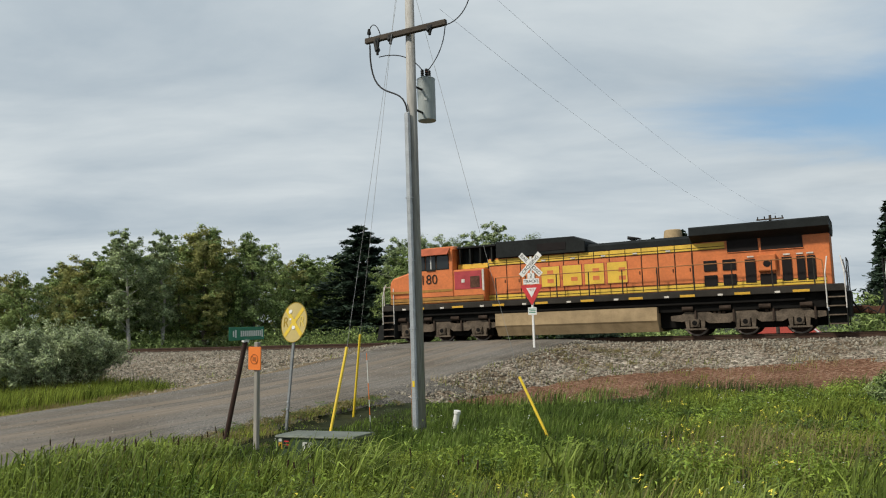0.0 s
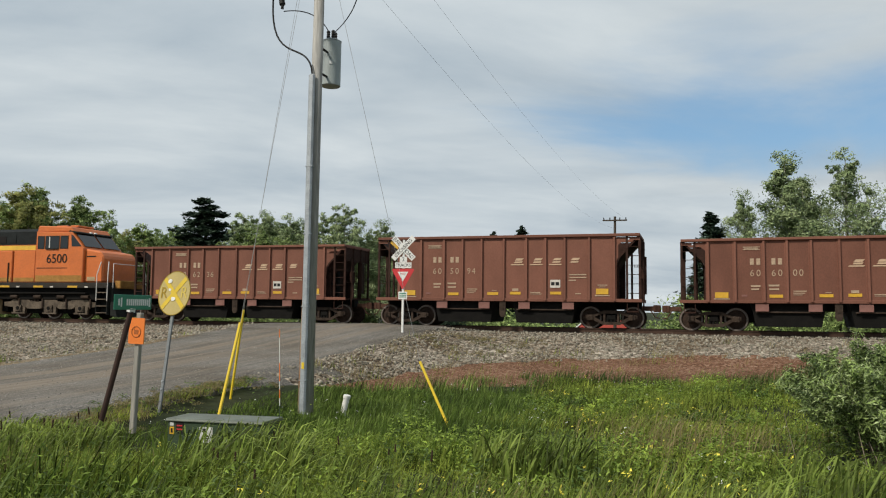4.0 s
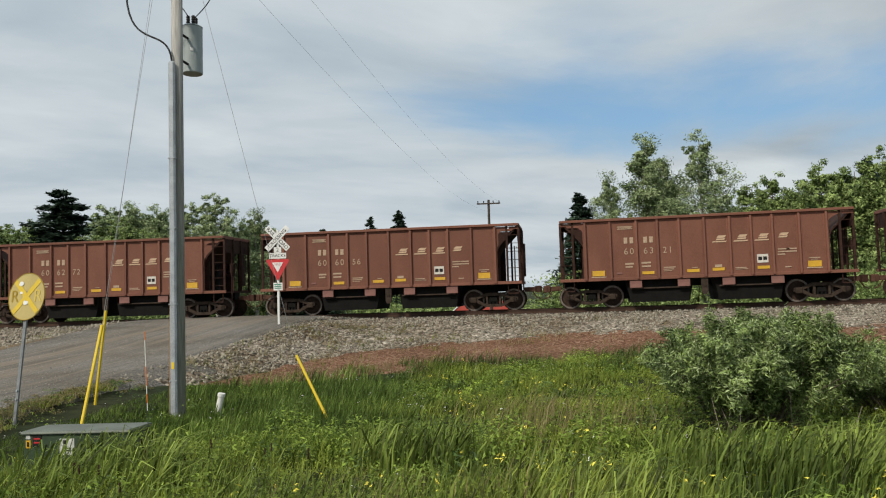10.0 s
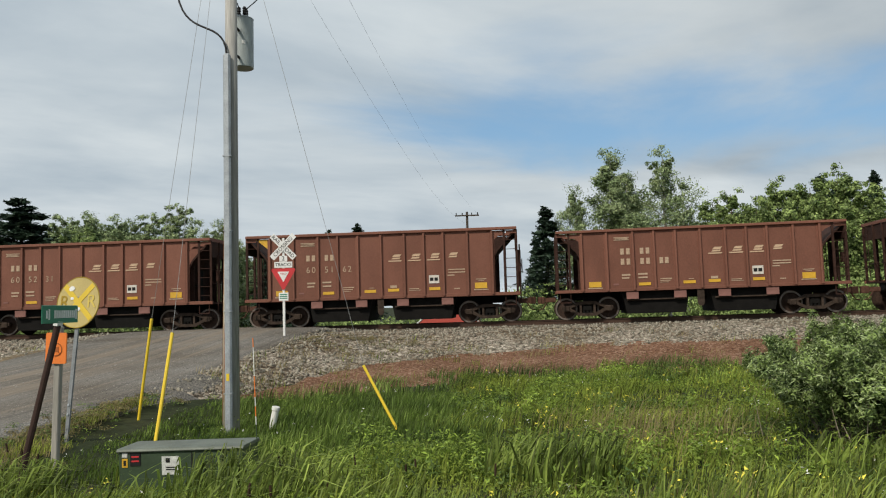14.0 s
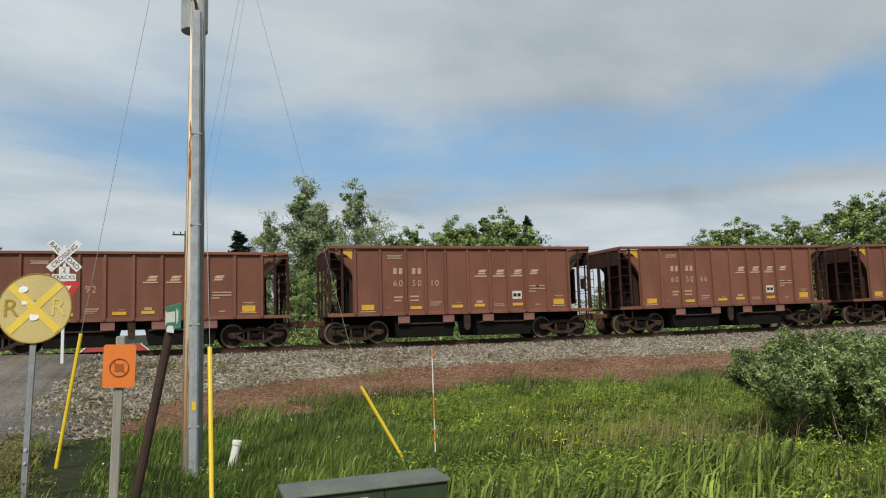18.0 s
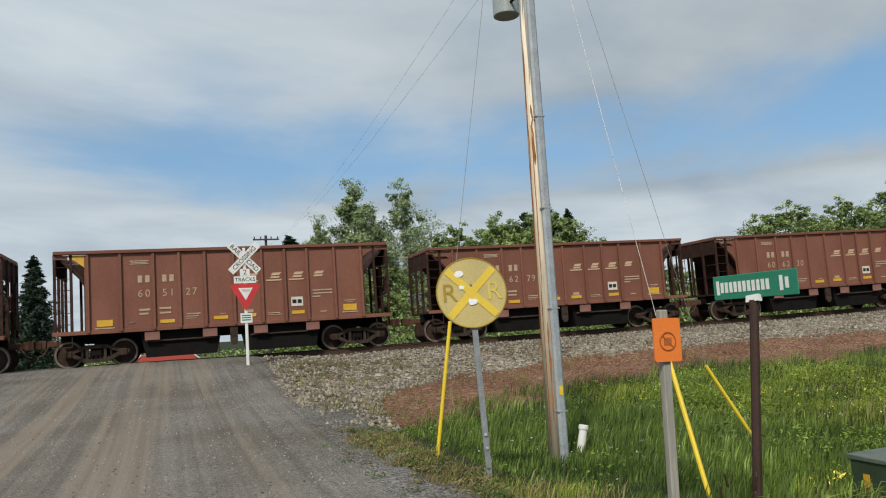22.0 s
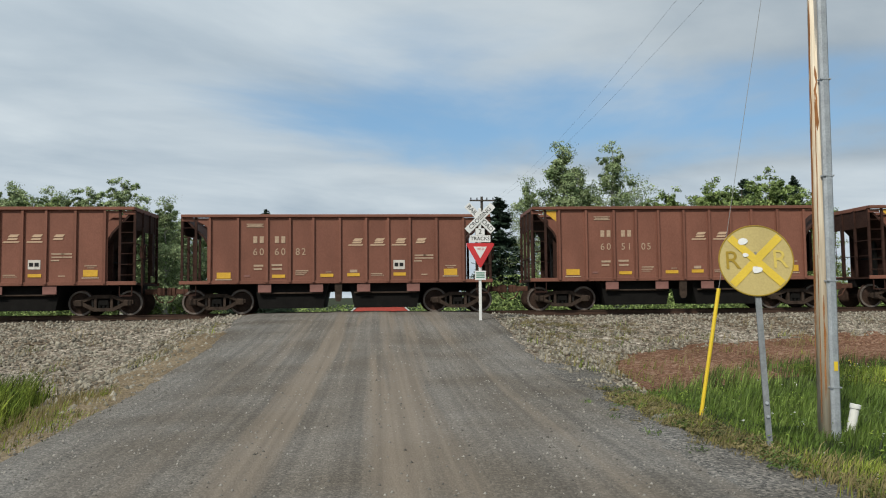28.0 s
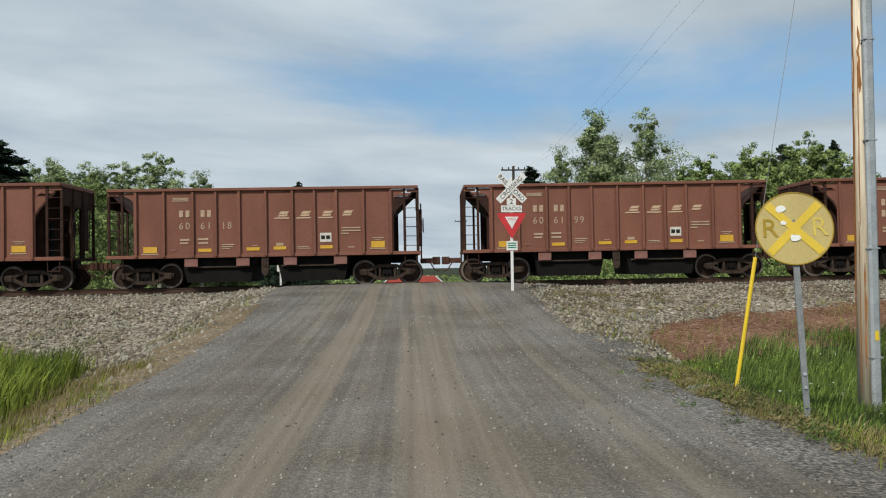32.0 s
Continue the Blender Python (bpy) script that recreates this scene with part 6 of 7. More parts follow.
def limb_mesh(rng, h, r, spread_, levels, low=0.18, steep=0.0):
    """A tapering, slightly bent trunk with rising limbs from low down to the top."""
    bm = bm_new()
    pts = [Vector((0, 0, -0.3))]
    for i in range(1, 9):
        pts.append(Vector((pts[-1].x + rng.normal() * 0.012 * h, pts[-1].y + rng.normal() * 0.012 * h, h * i / 8)))
    for i in range(8):
        rod(bm, pts[i], pts[i + 1], r * (1 - i / 9), r * (1 - (i + 1) / 9), seg=7)
    tips = []
    for i in range(levels):
        k = low + (0.96 - low) * i / levels
        a = i * 2.4 + rng.uniform(-0.5, 0.5)
        L = spread_ * max(0.25, 1.0 - 1.5 * (k - 0.42) ** 2 - (0.35 + 1.1 * steep) * max(0, k - 0.6 + 0.2 * steep)) * rng.uniform(0.55, 1.08)
        q = k * 8
        base = pts[min(7, int(q))].lerp(pts[min(8, int(q) + 1)], q % 1)
        tip = base + Vector((math.cos(a) * L, math.sin(a) * L, L * (rng.uniform(0.25, 0.7) + steep)))
        mid = base.lerp(tip, 0.5) + Vector((0, 0, 0.05 * L))
        rod(bm, base, mid, r * 0.28, r * 0.16, seg=4)
        rod(bm, mid, tip, r * 0.16, r * 0.05, seg=3)
        tips += [(base.lerp(tip, 0.5), L * 0.42), (tip, L * 0.46)]
    tips += [(pts[8], spread_ * 0.30), (pts[7], spread_ * 0.36)]
    return bm, tips


HEIGHT = {}


def broadleaf(name, label, h, crown_r, mat, bark, seed, leaves=17000, leaf=0.14, clumps=6, tight=0.24, low=0.1, steep=0.0):
    rng = np.random.default_rng(seed)
    th = new(name)
    tagged(th, label, "tree")
    bm, tips = limb_mesh(rng, h * 0.92, h * 0.011 + 0.05, crown_r, 26, low, steep)
    part("trunk", bm, bark, th)
    cs, outs = [], []
    per = leaves // len(tips)
    for c, rad in tips:
        for j in range(clumps):
            q = np.array(c) + np.clip(rng.normal(size=3), -1.5, 1.5) * rad * np.array([0.6, 0.6, 0.45])
            g = np.clip(rng.normal(size=(per // clumps, 3)), -1.7, 1.7)
            cs.append(q + g * rad * np.array([tight, tight, tight * 0.75]) * rng.uniform(0.6, 1.2))
            # leaves face away from the middle of their clump and of the crown
            outs.append(g * 0.45 + q * np.array([0.5, 0.5, 0.0]) / crown_r)
    cs, outs = np.concatenate(cs), np.concatenate(outs)
    keep = cs[:, 2] > 0.5
    cs, outs = cs[keep], outs[keep]
    v, f = quads(cs, rng.uniform(0.6, 1.3, len(cs)) * leaf, rng, 0.45, 0.6, outs)
    o = new("crown", arrays("crown", v, f, mat))
    o.parent = th
    HEIGHT[name, seed] = float(np.percentile(cs[:, 2], 99.5))
    return th


def spruce(name, label, h, r, seed, mat="needle", n=7000, power=0.85):
    rng = np.random.default_rng(seed)
    th = new(name)
    tagged(th, label, "tree")
    bm = bm_new()
    rod(bm, (0, 0, -0.3), (0, 0, h), 0.016 * h, 0.01, seg=8)
    cs, sz = [], []
    layers = int(h * 1.9)
    for i in range(layers):
        z = h * (0.06 + 0.92 * i / layers)
        R = r * (1 - (z / h)) ** power * rng.uniform(0.72, 1.15) + 0.10
        k = max(5, int(10 * (1 - z / h)) + 4)
        for j in range(k):
            a = 2 * math.pi * (j + rng.uniform(-0.3, 0.3)) / k + i * 0.7
            L = R * rng.uniform(0.6, 1.15)
            dz = rng.uniform(-0.6, 0.6)
            if z < h * 0.8:
                rod(bm, (0, 0, z), (math.cos(a) * L * 0.7, math.sin(a) * L * 0.7, z - 0.12 * L), 0.02, 0.008, seg=3)
            m = max(4, int(n / (layers * k) * (0.5 + 1.2 * L / r)))
            u = rng.uniform(0.12, 1.0, m) ** 0.7
            p = np.stack([np.cos(a) * L * u, np.sin(a) * L * u, z + dz - 0.30 * L * u + 0.14 * L * u * u], 1)
            p += rng.normal(size=(m, 3)) * np.array([0.15, 0.15, 0.15]) * (0.5 + L / 3)
            cs.append(p)
            sz.append(np.full(m, 0.22) * rng.uniform(0.7, 1.3, m))
    part("trunk", bm, "bark", th)
    v, f = quads(np.concatenate(cs), np.concatenate(sz), rng, 0.9)
    o = new("crown", arrays("crown", v, f, mat))
    o.parent = th
    return th


KINDS = {
    "broad": broadleaf("broadleaf_tree", "dense green broadleaf tree beyond the track", 13, 3.1, "leaf", "bark", 1),
    "broad2": broadleaf("broadleaf_tree", "tall green broadleaf tree beyond the track", 14, 3.0, "leaf", "bark", 2),
    "pale": broadleaf("aspen_tree", "pale green airy aspen tree", 14, 2.4, "leaf_pale", "birch", 3, leaves=14000, leaf=0.15, tight=0.27, low=0.15),
    "pale2": broadleaf("aspen_tree", "pale green open-crowned aspen tree", 15, 2.7, "leaf_pale", "birch", 4, leaves=14000, leaf=0.15, tight=0.26, low=0.17),
    "yellow": broadleaf("yellowish_tree", "yellow-green broadleaf tree in the tree line", 13, 2.8, "leaf_yellow", "bark", 5),
    "poplar": broadleaf("poplar_tree", "tall pointed poplar with upswept leafy branches", 15, 2.5, "leaf_pale", "birch", 11, leaves=27000, leaf=0.115, clumps=8, tight=0.40, low=0.1, steep=0.5),
    "airy": broadleaf("poplar_tree", "tall open poplar with leaf clumps and sky between", 15, 2.9, "leaf_pale", "birch", 12, leaves=17000, leaf=0.115, clumps=6, tight=0.30, low=0.16, steep=0.35),
    "spruce": spruce("spruce_tree", "dark green spruce with a ragged pointed crown", 15, 3.9, 6, n=16000, power=0.8),
    "spruce2": spruce("spruce_tree", "slender dark spruce with a pointed top", 15, 2.4, 8, n=8500),
}
USED = set()
TALL = {"broad": HEIGHT["broadleaf_tree", 1], "broad2": HEIGHT["broadleaf_tree", 2], "pale": HEIGHT["aspen_tree", 3], "pale2": HEIGHT["aspen_tree", 4], "yellow": HEIGHT["yellowish_tree", 5], "poplar": HEIGHT["poplar_tree", 11], "airy": HEIGHT["poplar_tree", 12], "spruce": 15.0, "spruce2": 15.0}


def tree(kind, x, y, h, wide=1.0, turn=0.0):
    """One tree of a kind at its place: h is its height."""
    ob = KINDS[kind]
    base = TALL[kind]
    k = h / base
    m = Matrix.Translation((x, y, 0)) @ Matrix.Rotation(turn, 4, "Z")
    if kind in USED:
        o = copy_thing(ob, m)
    else:
        USED.add(kind)
        o = ob
        o.matrix_world = m
    o.scale = (k * wide, k * wide, k)
    return o


def ray_place(head, dist):
    """A place seen from the first standpoint at a compass heading, right of straight on."""
    return (-0.4 + dist * math.sin(radians(head)), 1.8 + dist * math.cos(radians(head)))


rng = np.random.default_rng(21)
def low_z(x, y):
    return land_z(*sn(x, y))


def tree_lines():
    spots = []
    # wood on the left beyond the track
    for i in range(50):
        head = -36 + i * 0.77 + rng.uniform(-0.5, 0.5)
        dist = rng.uniform(80, 106)
        kind = rng.choice(["broad", "broad2", "broad", "broad2", "yellow", "pale"])
        top = table(head, [(-36, 7.6), (-27, 8.5), (-22, 11.5), (-14, 12.0), (-9, 11.7), (2, 11.0)])
        if -9.2 < head < -3.2:
            dist, top = rng.uniform(160, 170), 20.0
        spots.append((kind, head, dist, top * rng.uniform(0.86, 1.04)))
    spots += [("spruce", -5.25, 96, 15.2, 2.5), ("broad2", -9.7, 98, 11.3), ("broad", -8.5, 108, 12.0), ("pale", -7.7, 114, 12.0), ("broad", -3.4, 140, 15, 1.0), ("yellow", -16.4, 80, 12.0), ("pale", -19.4, 79, 11.6), ("pale2", -21.4, 78, 11.5), ("yellow", -24.8, 80, 9.2)]
    # row behind the crossing
    for i in range(30):
        head = -3 + i * 0.47
        spots.append((rng.choice(["pale", "airy", "pale2", "poplar"]), head, rng.uniform(112, 140), rng.uniform(15.6, 18.2) * table(head, [(-3, 1.0), (6, 1.0), (9, 0.86), (11.5, 0.7)])))
    spots += [("spruce2", 15.4, 280, 36, 1.5), ("spruce2", 17.5, 280, 38, 1.7), ("spruce2", 30.7, 127, 21, 1.9), ("spruce2", 29.9, 131, 17), ("poplar", 32.5, 128, 23.5, 0.8), ("poplar", 36.3, 131, 29.8, 1.2), ("poplar", 35.2, 133, 21, 0.9), ("airy", 39.3, 133, 30.2, 0.95), ("airy", 40.6, 135, 21.5, 0.9), ("pale", 37.4, 134, 20, 0.85), ("broad", 38.6, 136, 17, 0.9), ("poplar", 37.0, 130, 25.5, 0.8), ("broad", 37.5, 128, 16), ("broad", 35.0, 125, 14), ("pale", 34.2, 127, 17, 0.8), ("spruce", 12.0, 87, 10.2, 1.1), ("spruce", 10.2, 88, 9.4, 1.1)]
    # groups along the right
    for i in range(14):
        head = 42.5 + i * 0.8
        spots.append((rng.choice(["broad", "broad2", "broad"]), head, rng.uniform(140, 165), table(head, [(42, 23), (46, 27.5), (51, 26.5), (54, 21)]) * rng.uniform(0.88, 1.04)))
    spots += [("spruce", 49.5, 168, 31), ("spruce2", 52.6, 170, 31), ("spruce2", 50.3, 172, 30)]
    low_tree = ("broad2", -4.0, 94, 7.2, 1.2)
    for i in range(26):
        head = 57.5 + i * 1.25
        spots.append((rng.choice(["pale", "broad", "broad2", "broad"]), head, rng.uniform(130, 165), table(head, [(57, 13.5), (61, 15.5), (65, 18), (69, 21), (76, 23), (92, 21.5)]) * rng.uniform(0.85, 1.05)))
    for kind, head, dist, h, *w in spots + [low_tree]:
        x, y = ray_place(head, dist)
        o = tree(kind, x, y, h, w[0] if w else rng.uniform(0.95, 1.25), rng.uniform(0, 6.28))
        o.location.z = low_z(x, y)
    # thicket under the trees
    cs, sz = [], []
    for i in range(420):
        head = rng.uniform(-38, 95)
        dist = rng.uniform(76, 84) if head < 1 else rng.uniform(112, 124)
        if 17 < head < 28.5:
            continue
        x, y = ray_place(head, dist)
        z, hh, rr = low_z(x, y), rng.uniform(1.5, 4.2) * (0.55 if head < 1 else 1.9), rng.uniform(1.2, 2.4) * (1 if head < 1 else 1.5)
        m = 260
        p = np.clip(rng.normal(size=(m, 3)), -1.4, 1.4) * np.array([rr * 0.6, rr * 0.6, hh * 0.38]) + np.array([x, y, z + hh * 0.4])
        cs.append(p)
        sz.append(rng.uniform(0.12, 0.34, m) * (0.62 if head < 1 else 1.3))
    v, f = quads(np.concatenate(cs), np.concatenate(sz), rng)
    tagged(new("thicket", arrays("thicket", v, f, "leaf")), "green undergrowth along the foot of the woods", "undergrowth", kind="stuff")
    # dark far wood closing the horizon
    cs, sz = [], []
    for i in range(520):
        head = rng.uniform(-60, 130)
        dist = rng.uniform(185, 250)
        x, y = ray_place(head, dist)
        z, hh = low_z(x, y), rng.uniform(3.8, 6.2) if 13 < head < 33 else rng.uniform(12, 17.5) if head < -11 else rng.uniform(7, 13)
        m = 170
        p = np.clip(rng.normal(size=(m, 3)), -1.5, 1.5) * np.array([2.6, 2.6, hh * 0.3]) + np.array([x, y, z + hh * 0.5])
        cs.append(p)
        sz.append(rng.uniform(0.35, 0.8, m))
    v, f = quads(np.concatenate(cs), np.concatenate(sz), rng)
    tagged(new("far_woods", arrays("far_woods", v, f, "leaf")), "distant green woods on the horizon", "woods", kind="stuff")


tree_lines()


# ---- house beyond the crossing ----
def red_house():
    th = new("red_roofed_house")
    tagged(th, "distant white house with a red hipped roof and white trim", "house")
    p = at(-13.9, 172, -5.35)
    th.matrix_world = Matrix.Translation(p) @ Matrix.Rotation(-A, 4, "Z")
    bm = bm_new()
    box(bm, (0, 0, 1.3), (13.6, 8, 2.8))
    part("wall", bm, "sign_white", th)
    bm = bm_new()
    prism(bm, [(-7.6, 2.6), (7.6, 2.6), (4.6, 5.2), (-4.6, 5.2)], -4.4, 4.4)
    part("roof", bm, "red_roof", th)
    for sx in (-1, 1):
        bm = bm_new()
        rod(bm, (sx * 7.65, -4.45, 2.6), (sx * 4.6, -4.45, 5.25), 0.14, seg=6)
        part("roof_trim", bm, "sign_white", th)
    for x in (-3, 0, 3):
        bm = bm_new()
        box(bm, (x, -4.02, 1.5), (1.1, 0.06, 1.1))
        part("window", bm, "glass", th)


red_house()


# ---- bushes ----
M["dead_wood"] = material("bleached_dead_stems", (0.40, 0.34, 0.26), 0.9, vary=0.3)


def bush(label, x, y, r, h, seed, leaves=9000, leaf=0.06, mat="willow_mid", lean=0.12):
    rng = np.random.default_rng(seed)
    th = new("bush")
    tagged(th, label, "bush")
    th.matrix_world = Matrix.Translation((x, y, low_z(x, y)))
    cs, outs = [], []
    bm = bm_new()
    stems = 90
    for i in range(stems):
        a, q = rng.uniform(0, 6.28), rng.uniform(0.15, 1.0) ** 0.6
        base = Vector((math.cos(a) * 0.3 * r * q, math.sin(a) * 0.3 * r * q, -0.05))
        tip = Vector((math.cos(a) * r * q + lean, math.sin(a) * r * q, h * (1.03 - 0.42 * q ** 3) * rng.uniform(0.84, 1.04)))
        mid = base.lerp(tip, 0.5) + Vector((0, 0, 0.12 * h))
        rod(bm, base, mid, 0.014, 0.009, seg=4)
        rod(bm, mid, tip, 0.009, 0.003, seg=4)
        b, mi, t = np.array(base), np.array(mid), np.array(tip)
        # leafy side sprays along the stem
        m = leaves // stems // 8
        for j in range(8):
            u = 1.0 if j < 2 else rng.uniform(0.25, 1.0)
            c = b * (1 - u) ** 2 + mi * 2 * u * (1 - u) + t * u * u
            away = np.array([c[0], c[1], 0.0]) / r
            way = away * 0.9 + np.array([0, 0, 0.75]) + rng.normal(size=3) * 0.45
            way /= np.linalg.norm(way)
            along = rng.uniform(0, 1, (m, 1)) ** 0.8
            g = rng.normal(size=(m, 3))
            cs.append(c + way * along * r * rng.uniform(0.1, 0.27) + g * r * 0.042 * (1.15 - 0.7 * along))
            outs.append(g * 0.35 + away * 0.7)
    part("woody_base", bm, "bark", th)
    for i in range(9):
        bm = bm_new()
        a = rng.uniform(0, 6.28)
        q = Vector((math.cos(a) * r * rng.uniform(0.3, 0.95), math.sin(a) * r * rng.uniform(0.3, 0.95), -0.05))
        rod(bm, q, q + Vector((rng.normal() * 0.2, rng.normal() * 0.2, h * rng.uniform(0.25, 0.55))), 0.009, 0.004, seg=4)
        part("dead_stem", bm, "dead_wood", th, "bleached dead stem")
    cs, outs = np.concatenate(cs), np.concatenate(outs)
    keep = cs[:, 2] > 0.08 * h
    cs, outs = cs[keep], outs[keep]
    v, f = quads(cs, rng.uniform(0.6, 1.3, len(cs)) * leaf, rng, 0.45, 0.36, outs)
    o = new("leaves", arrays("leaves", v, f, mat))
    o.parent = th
    # pale silvery leaves on the outer rim, its sunlight put in their colour
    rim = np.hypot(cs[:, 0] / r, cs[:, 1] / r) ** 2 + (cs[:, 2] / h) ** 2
    outermost = cs[(rim > 0.72) & (rng.random(len(cs)) < 0.36)]
    v, f = quads(outermost + rng.normal(size=outermost.shape) * 0.02, rng.uniform(0.8, 1.5, len(outermost)) * leaf, rng, 0.2, 0.3, np.stack([outermost[:, 0] * 0.3, outermost[:, 1] * 0.3, np.full(len(outermost), 0.8)], 1))
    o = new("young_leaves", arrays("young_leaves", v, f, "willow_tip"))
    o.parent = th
    tagged(o, "silvery outer leaves, coloured paler as the sunlit rim")


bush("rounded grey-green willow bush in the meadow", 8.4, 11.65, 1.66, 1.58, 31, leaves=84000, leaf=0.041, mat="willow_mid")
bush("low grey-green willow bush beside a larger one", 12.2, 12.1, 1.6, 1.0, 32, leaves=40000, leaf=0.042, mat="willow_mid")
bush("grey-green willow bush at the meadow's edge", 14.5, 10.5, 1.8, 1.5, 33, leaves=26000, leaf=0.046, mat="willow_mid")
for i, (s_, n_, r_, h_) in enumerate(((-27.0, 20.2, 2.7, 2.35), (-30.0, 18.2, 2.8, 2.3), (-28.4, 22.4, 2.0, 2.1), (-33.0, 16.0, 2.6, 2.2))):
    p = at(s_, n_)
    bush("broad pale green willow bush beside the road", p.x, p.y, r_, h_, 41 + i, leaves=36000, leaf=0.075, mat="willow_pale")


# ---- worn verge on the left of the road ----
def verge_top(s, n):
    e = min(s - (ROAD_S - road_half(n) - 1.25 + 0.6 * noise.noise(Vector((s, n * 0.9, 3)))), ROAD_S - road_half(n) + 0.1 - s, n - 6, 28.5 - n)
    return max(land_z(s, n), ballast_top(s, n) if n > 16 else -9) + 0.03 - (0.2 * (0.25 - max(e, -0.6)) if e < 0.25 else 0)


M["dirt"] = stony("tan_dry_dirt", [(0.12, 0.095, 0.065), (0.19, 0.15, 0.10), (0.26, 0.21, 0.145)], 0.04, bump=0.6, depth=0.015, stain=0.3)
tagged(sheet("dirt_verge", list(np.arange(-21.6, -18, 0.15)), list(np.arange(5, 29, 0.3)), verge_top, "dirt"), "dry tan dirt strip along the road edge", "dirt", kind="structure")


M["shoulder"] = stony("dark_loose_shoulder_gravel", [(0.05, 0.05, 0.05), (0.11, 0.108, 0.104), (0.15, 0.145, 0.137), (0.27, 0.255, 0.235)], 0.026, bump=0.6, depth=0.012, stain=0.35)


def apron(n):
    """Bare gravel between the road and the meadow."""
    return table(n, [(5, 0.5), (8, 0.8), (11, 1.15), (12.8, 1.15), (14, 0.7), (17, 0.5), (19, 0.9), (21, 1.4)])


def shoulder_top(s, n):
    d = s - ROAD_S - road_half(n)
    e = min(d + 0.45, apron(n) + 0.15 + 0.3 * noise.noise(Vector((s * 0.8, n * 1.1, 6))) - d, n - 4, 22 - n)
    return land_z(s, n) + 0.05 + 0.02 * noise.noise(Vector((s * 4, n * 4, 1))) - (0.3 * (0.3 - max(e, -2.0)) if e < 0.3 else 0)


tagged(sheet("gravel_shoulder", list(np.arange(-12.6, -8.8, 0.12)), list(np.arange(3.6, 22.4, 0.25)), shoulder_top, "shoulder"), "loose dark gravel shoulder beside the road", "gravel", kind="structure")


# ---- loose stones ----
def stones(name, label, count, area, top, lo, hi, mat, seed):
    rng = np.random.default_rng(seed)
    P = []
    while len(P) < count:
        s, n = rng.uniform(area[0], area[1]), rng.uniform(area[2], area[3])
        if n < gravel_edge(s) + 0.3 and (n < red_edge(s) or s < -9 or rng.random() > 0.16) or abs(s - ROAD_S) < road_half(n) + 0.15:
            continue
        P.append((s, n, top(s, n)))
    P = np.array(P)
    k = len(P)
    octa = np.array([(1, 0, 0), (-1, 0, 0), (0, 1, 0), (0, -1, 0), (0, 0, 1), (0, 0, -1)], float)
    tri = np.array([(0, 2, 4), (2, 1, 4), (1, 3, 4), (3, 0, 4), (2, 0, 5), (1, 2, 5), (3, 1, 5), (0, 3, 5)])
    size = rng.uniform(lo, hi, (k, 1, 1)) * rng.uniform(0.6, 1.2, (k, 1, 3)) * rng.uniform(0.75, 1.25, (k, 6, 1))
    v = octa[None] * size
    a = rng.uniform(0, 6.28, k)
    ca, sa = np.cos(a)[:, None], np.sin(a)[:, None]
    x, y = v[..., 0] * ca - v[..., 1] * sa, v[..., 0] * sa + v[..., 1] * ca
    v = np.stack([x, y, v[..., 2]], -1) + P[:, None]
    f = (tri[None] + 6 * np.arange(k)[:, None, None]).reshape(-1, 3)
    o = new(name, arrays(name, v.reshape(-1, 3), f, mat))
    o.matrix_world = TRACK
    tagged(o, label, "stones", kind="stuff")


M["stone"] = material("crushed_stone", (0.252, 0.229, 0.183), 0.9, vary=0.25, scale=3, fine=30, bump=0.3, island=0.55)
M["pebble"] = material("pale_road_pebble", (0.24, 0.225, 0.20), 0.9, vary=0.25, scale=3, fine=30, bump=0.3, island=0.6)


def pebbles():
    """Loose pebbles on the road, most of them towards its edges."""
    rng = np.random.default_rng(57)
    k = 9000
    n = rng.uniform(5, 33, k)
    half = np.array([road_half(v) for v in n])
    s = ROAD_S + np.sign(rng.uniform(-1, 1, k)) * half * (1.12 - 1.1 * rng.random(k) ** 2)
    P = np.array([(a, b, max(road_surface(a, b), land_z(a, b) + 0.03)) for a, b in zip(s, n)])
    octa = np.array([(1, 0, 0), (-1, 0, 0), (0, 1, 0), (0, -1, 0), (0, 0, 1), (0, 0, -1)], float)
    tri = np.array([(0, 2, 4), (2, 1, 4), (1, 3, 4), (3, 0, 4), (2, 0, 5), (1, 2, 5), (3, 1, 5), (0, 3, 5)])
    v = octa[None] * rng.uniform(0.006, 0.022, (k, 1, 1)) * rng.uniform(0.6, 1.2, (k, 6, 3)) + P[:, None]
    o = new("road_pebbles", arrays("road_pebbles", v.reshape(-1, 3), (tri[None] + 6 * np.arange(k)[:, None, None]).reshape(-1, 3), "pebble"))
    o.matrix_world = TRACK
    tagged(o, "loose grey pebbles on the gravel road", "stones", kind="stuff")


pebbles()
stones("ballast_stones", "loose grey crushed stones on the ballast bank", 25000, (-40, 45, 16.5, 34.6), ballast_top, 0.03, 0.078, "stone", 51)


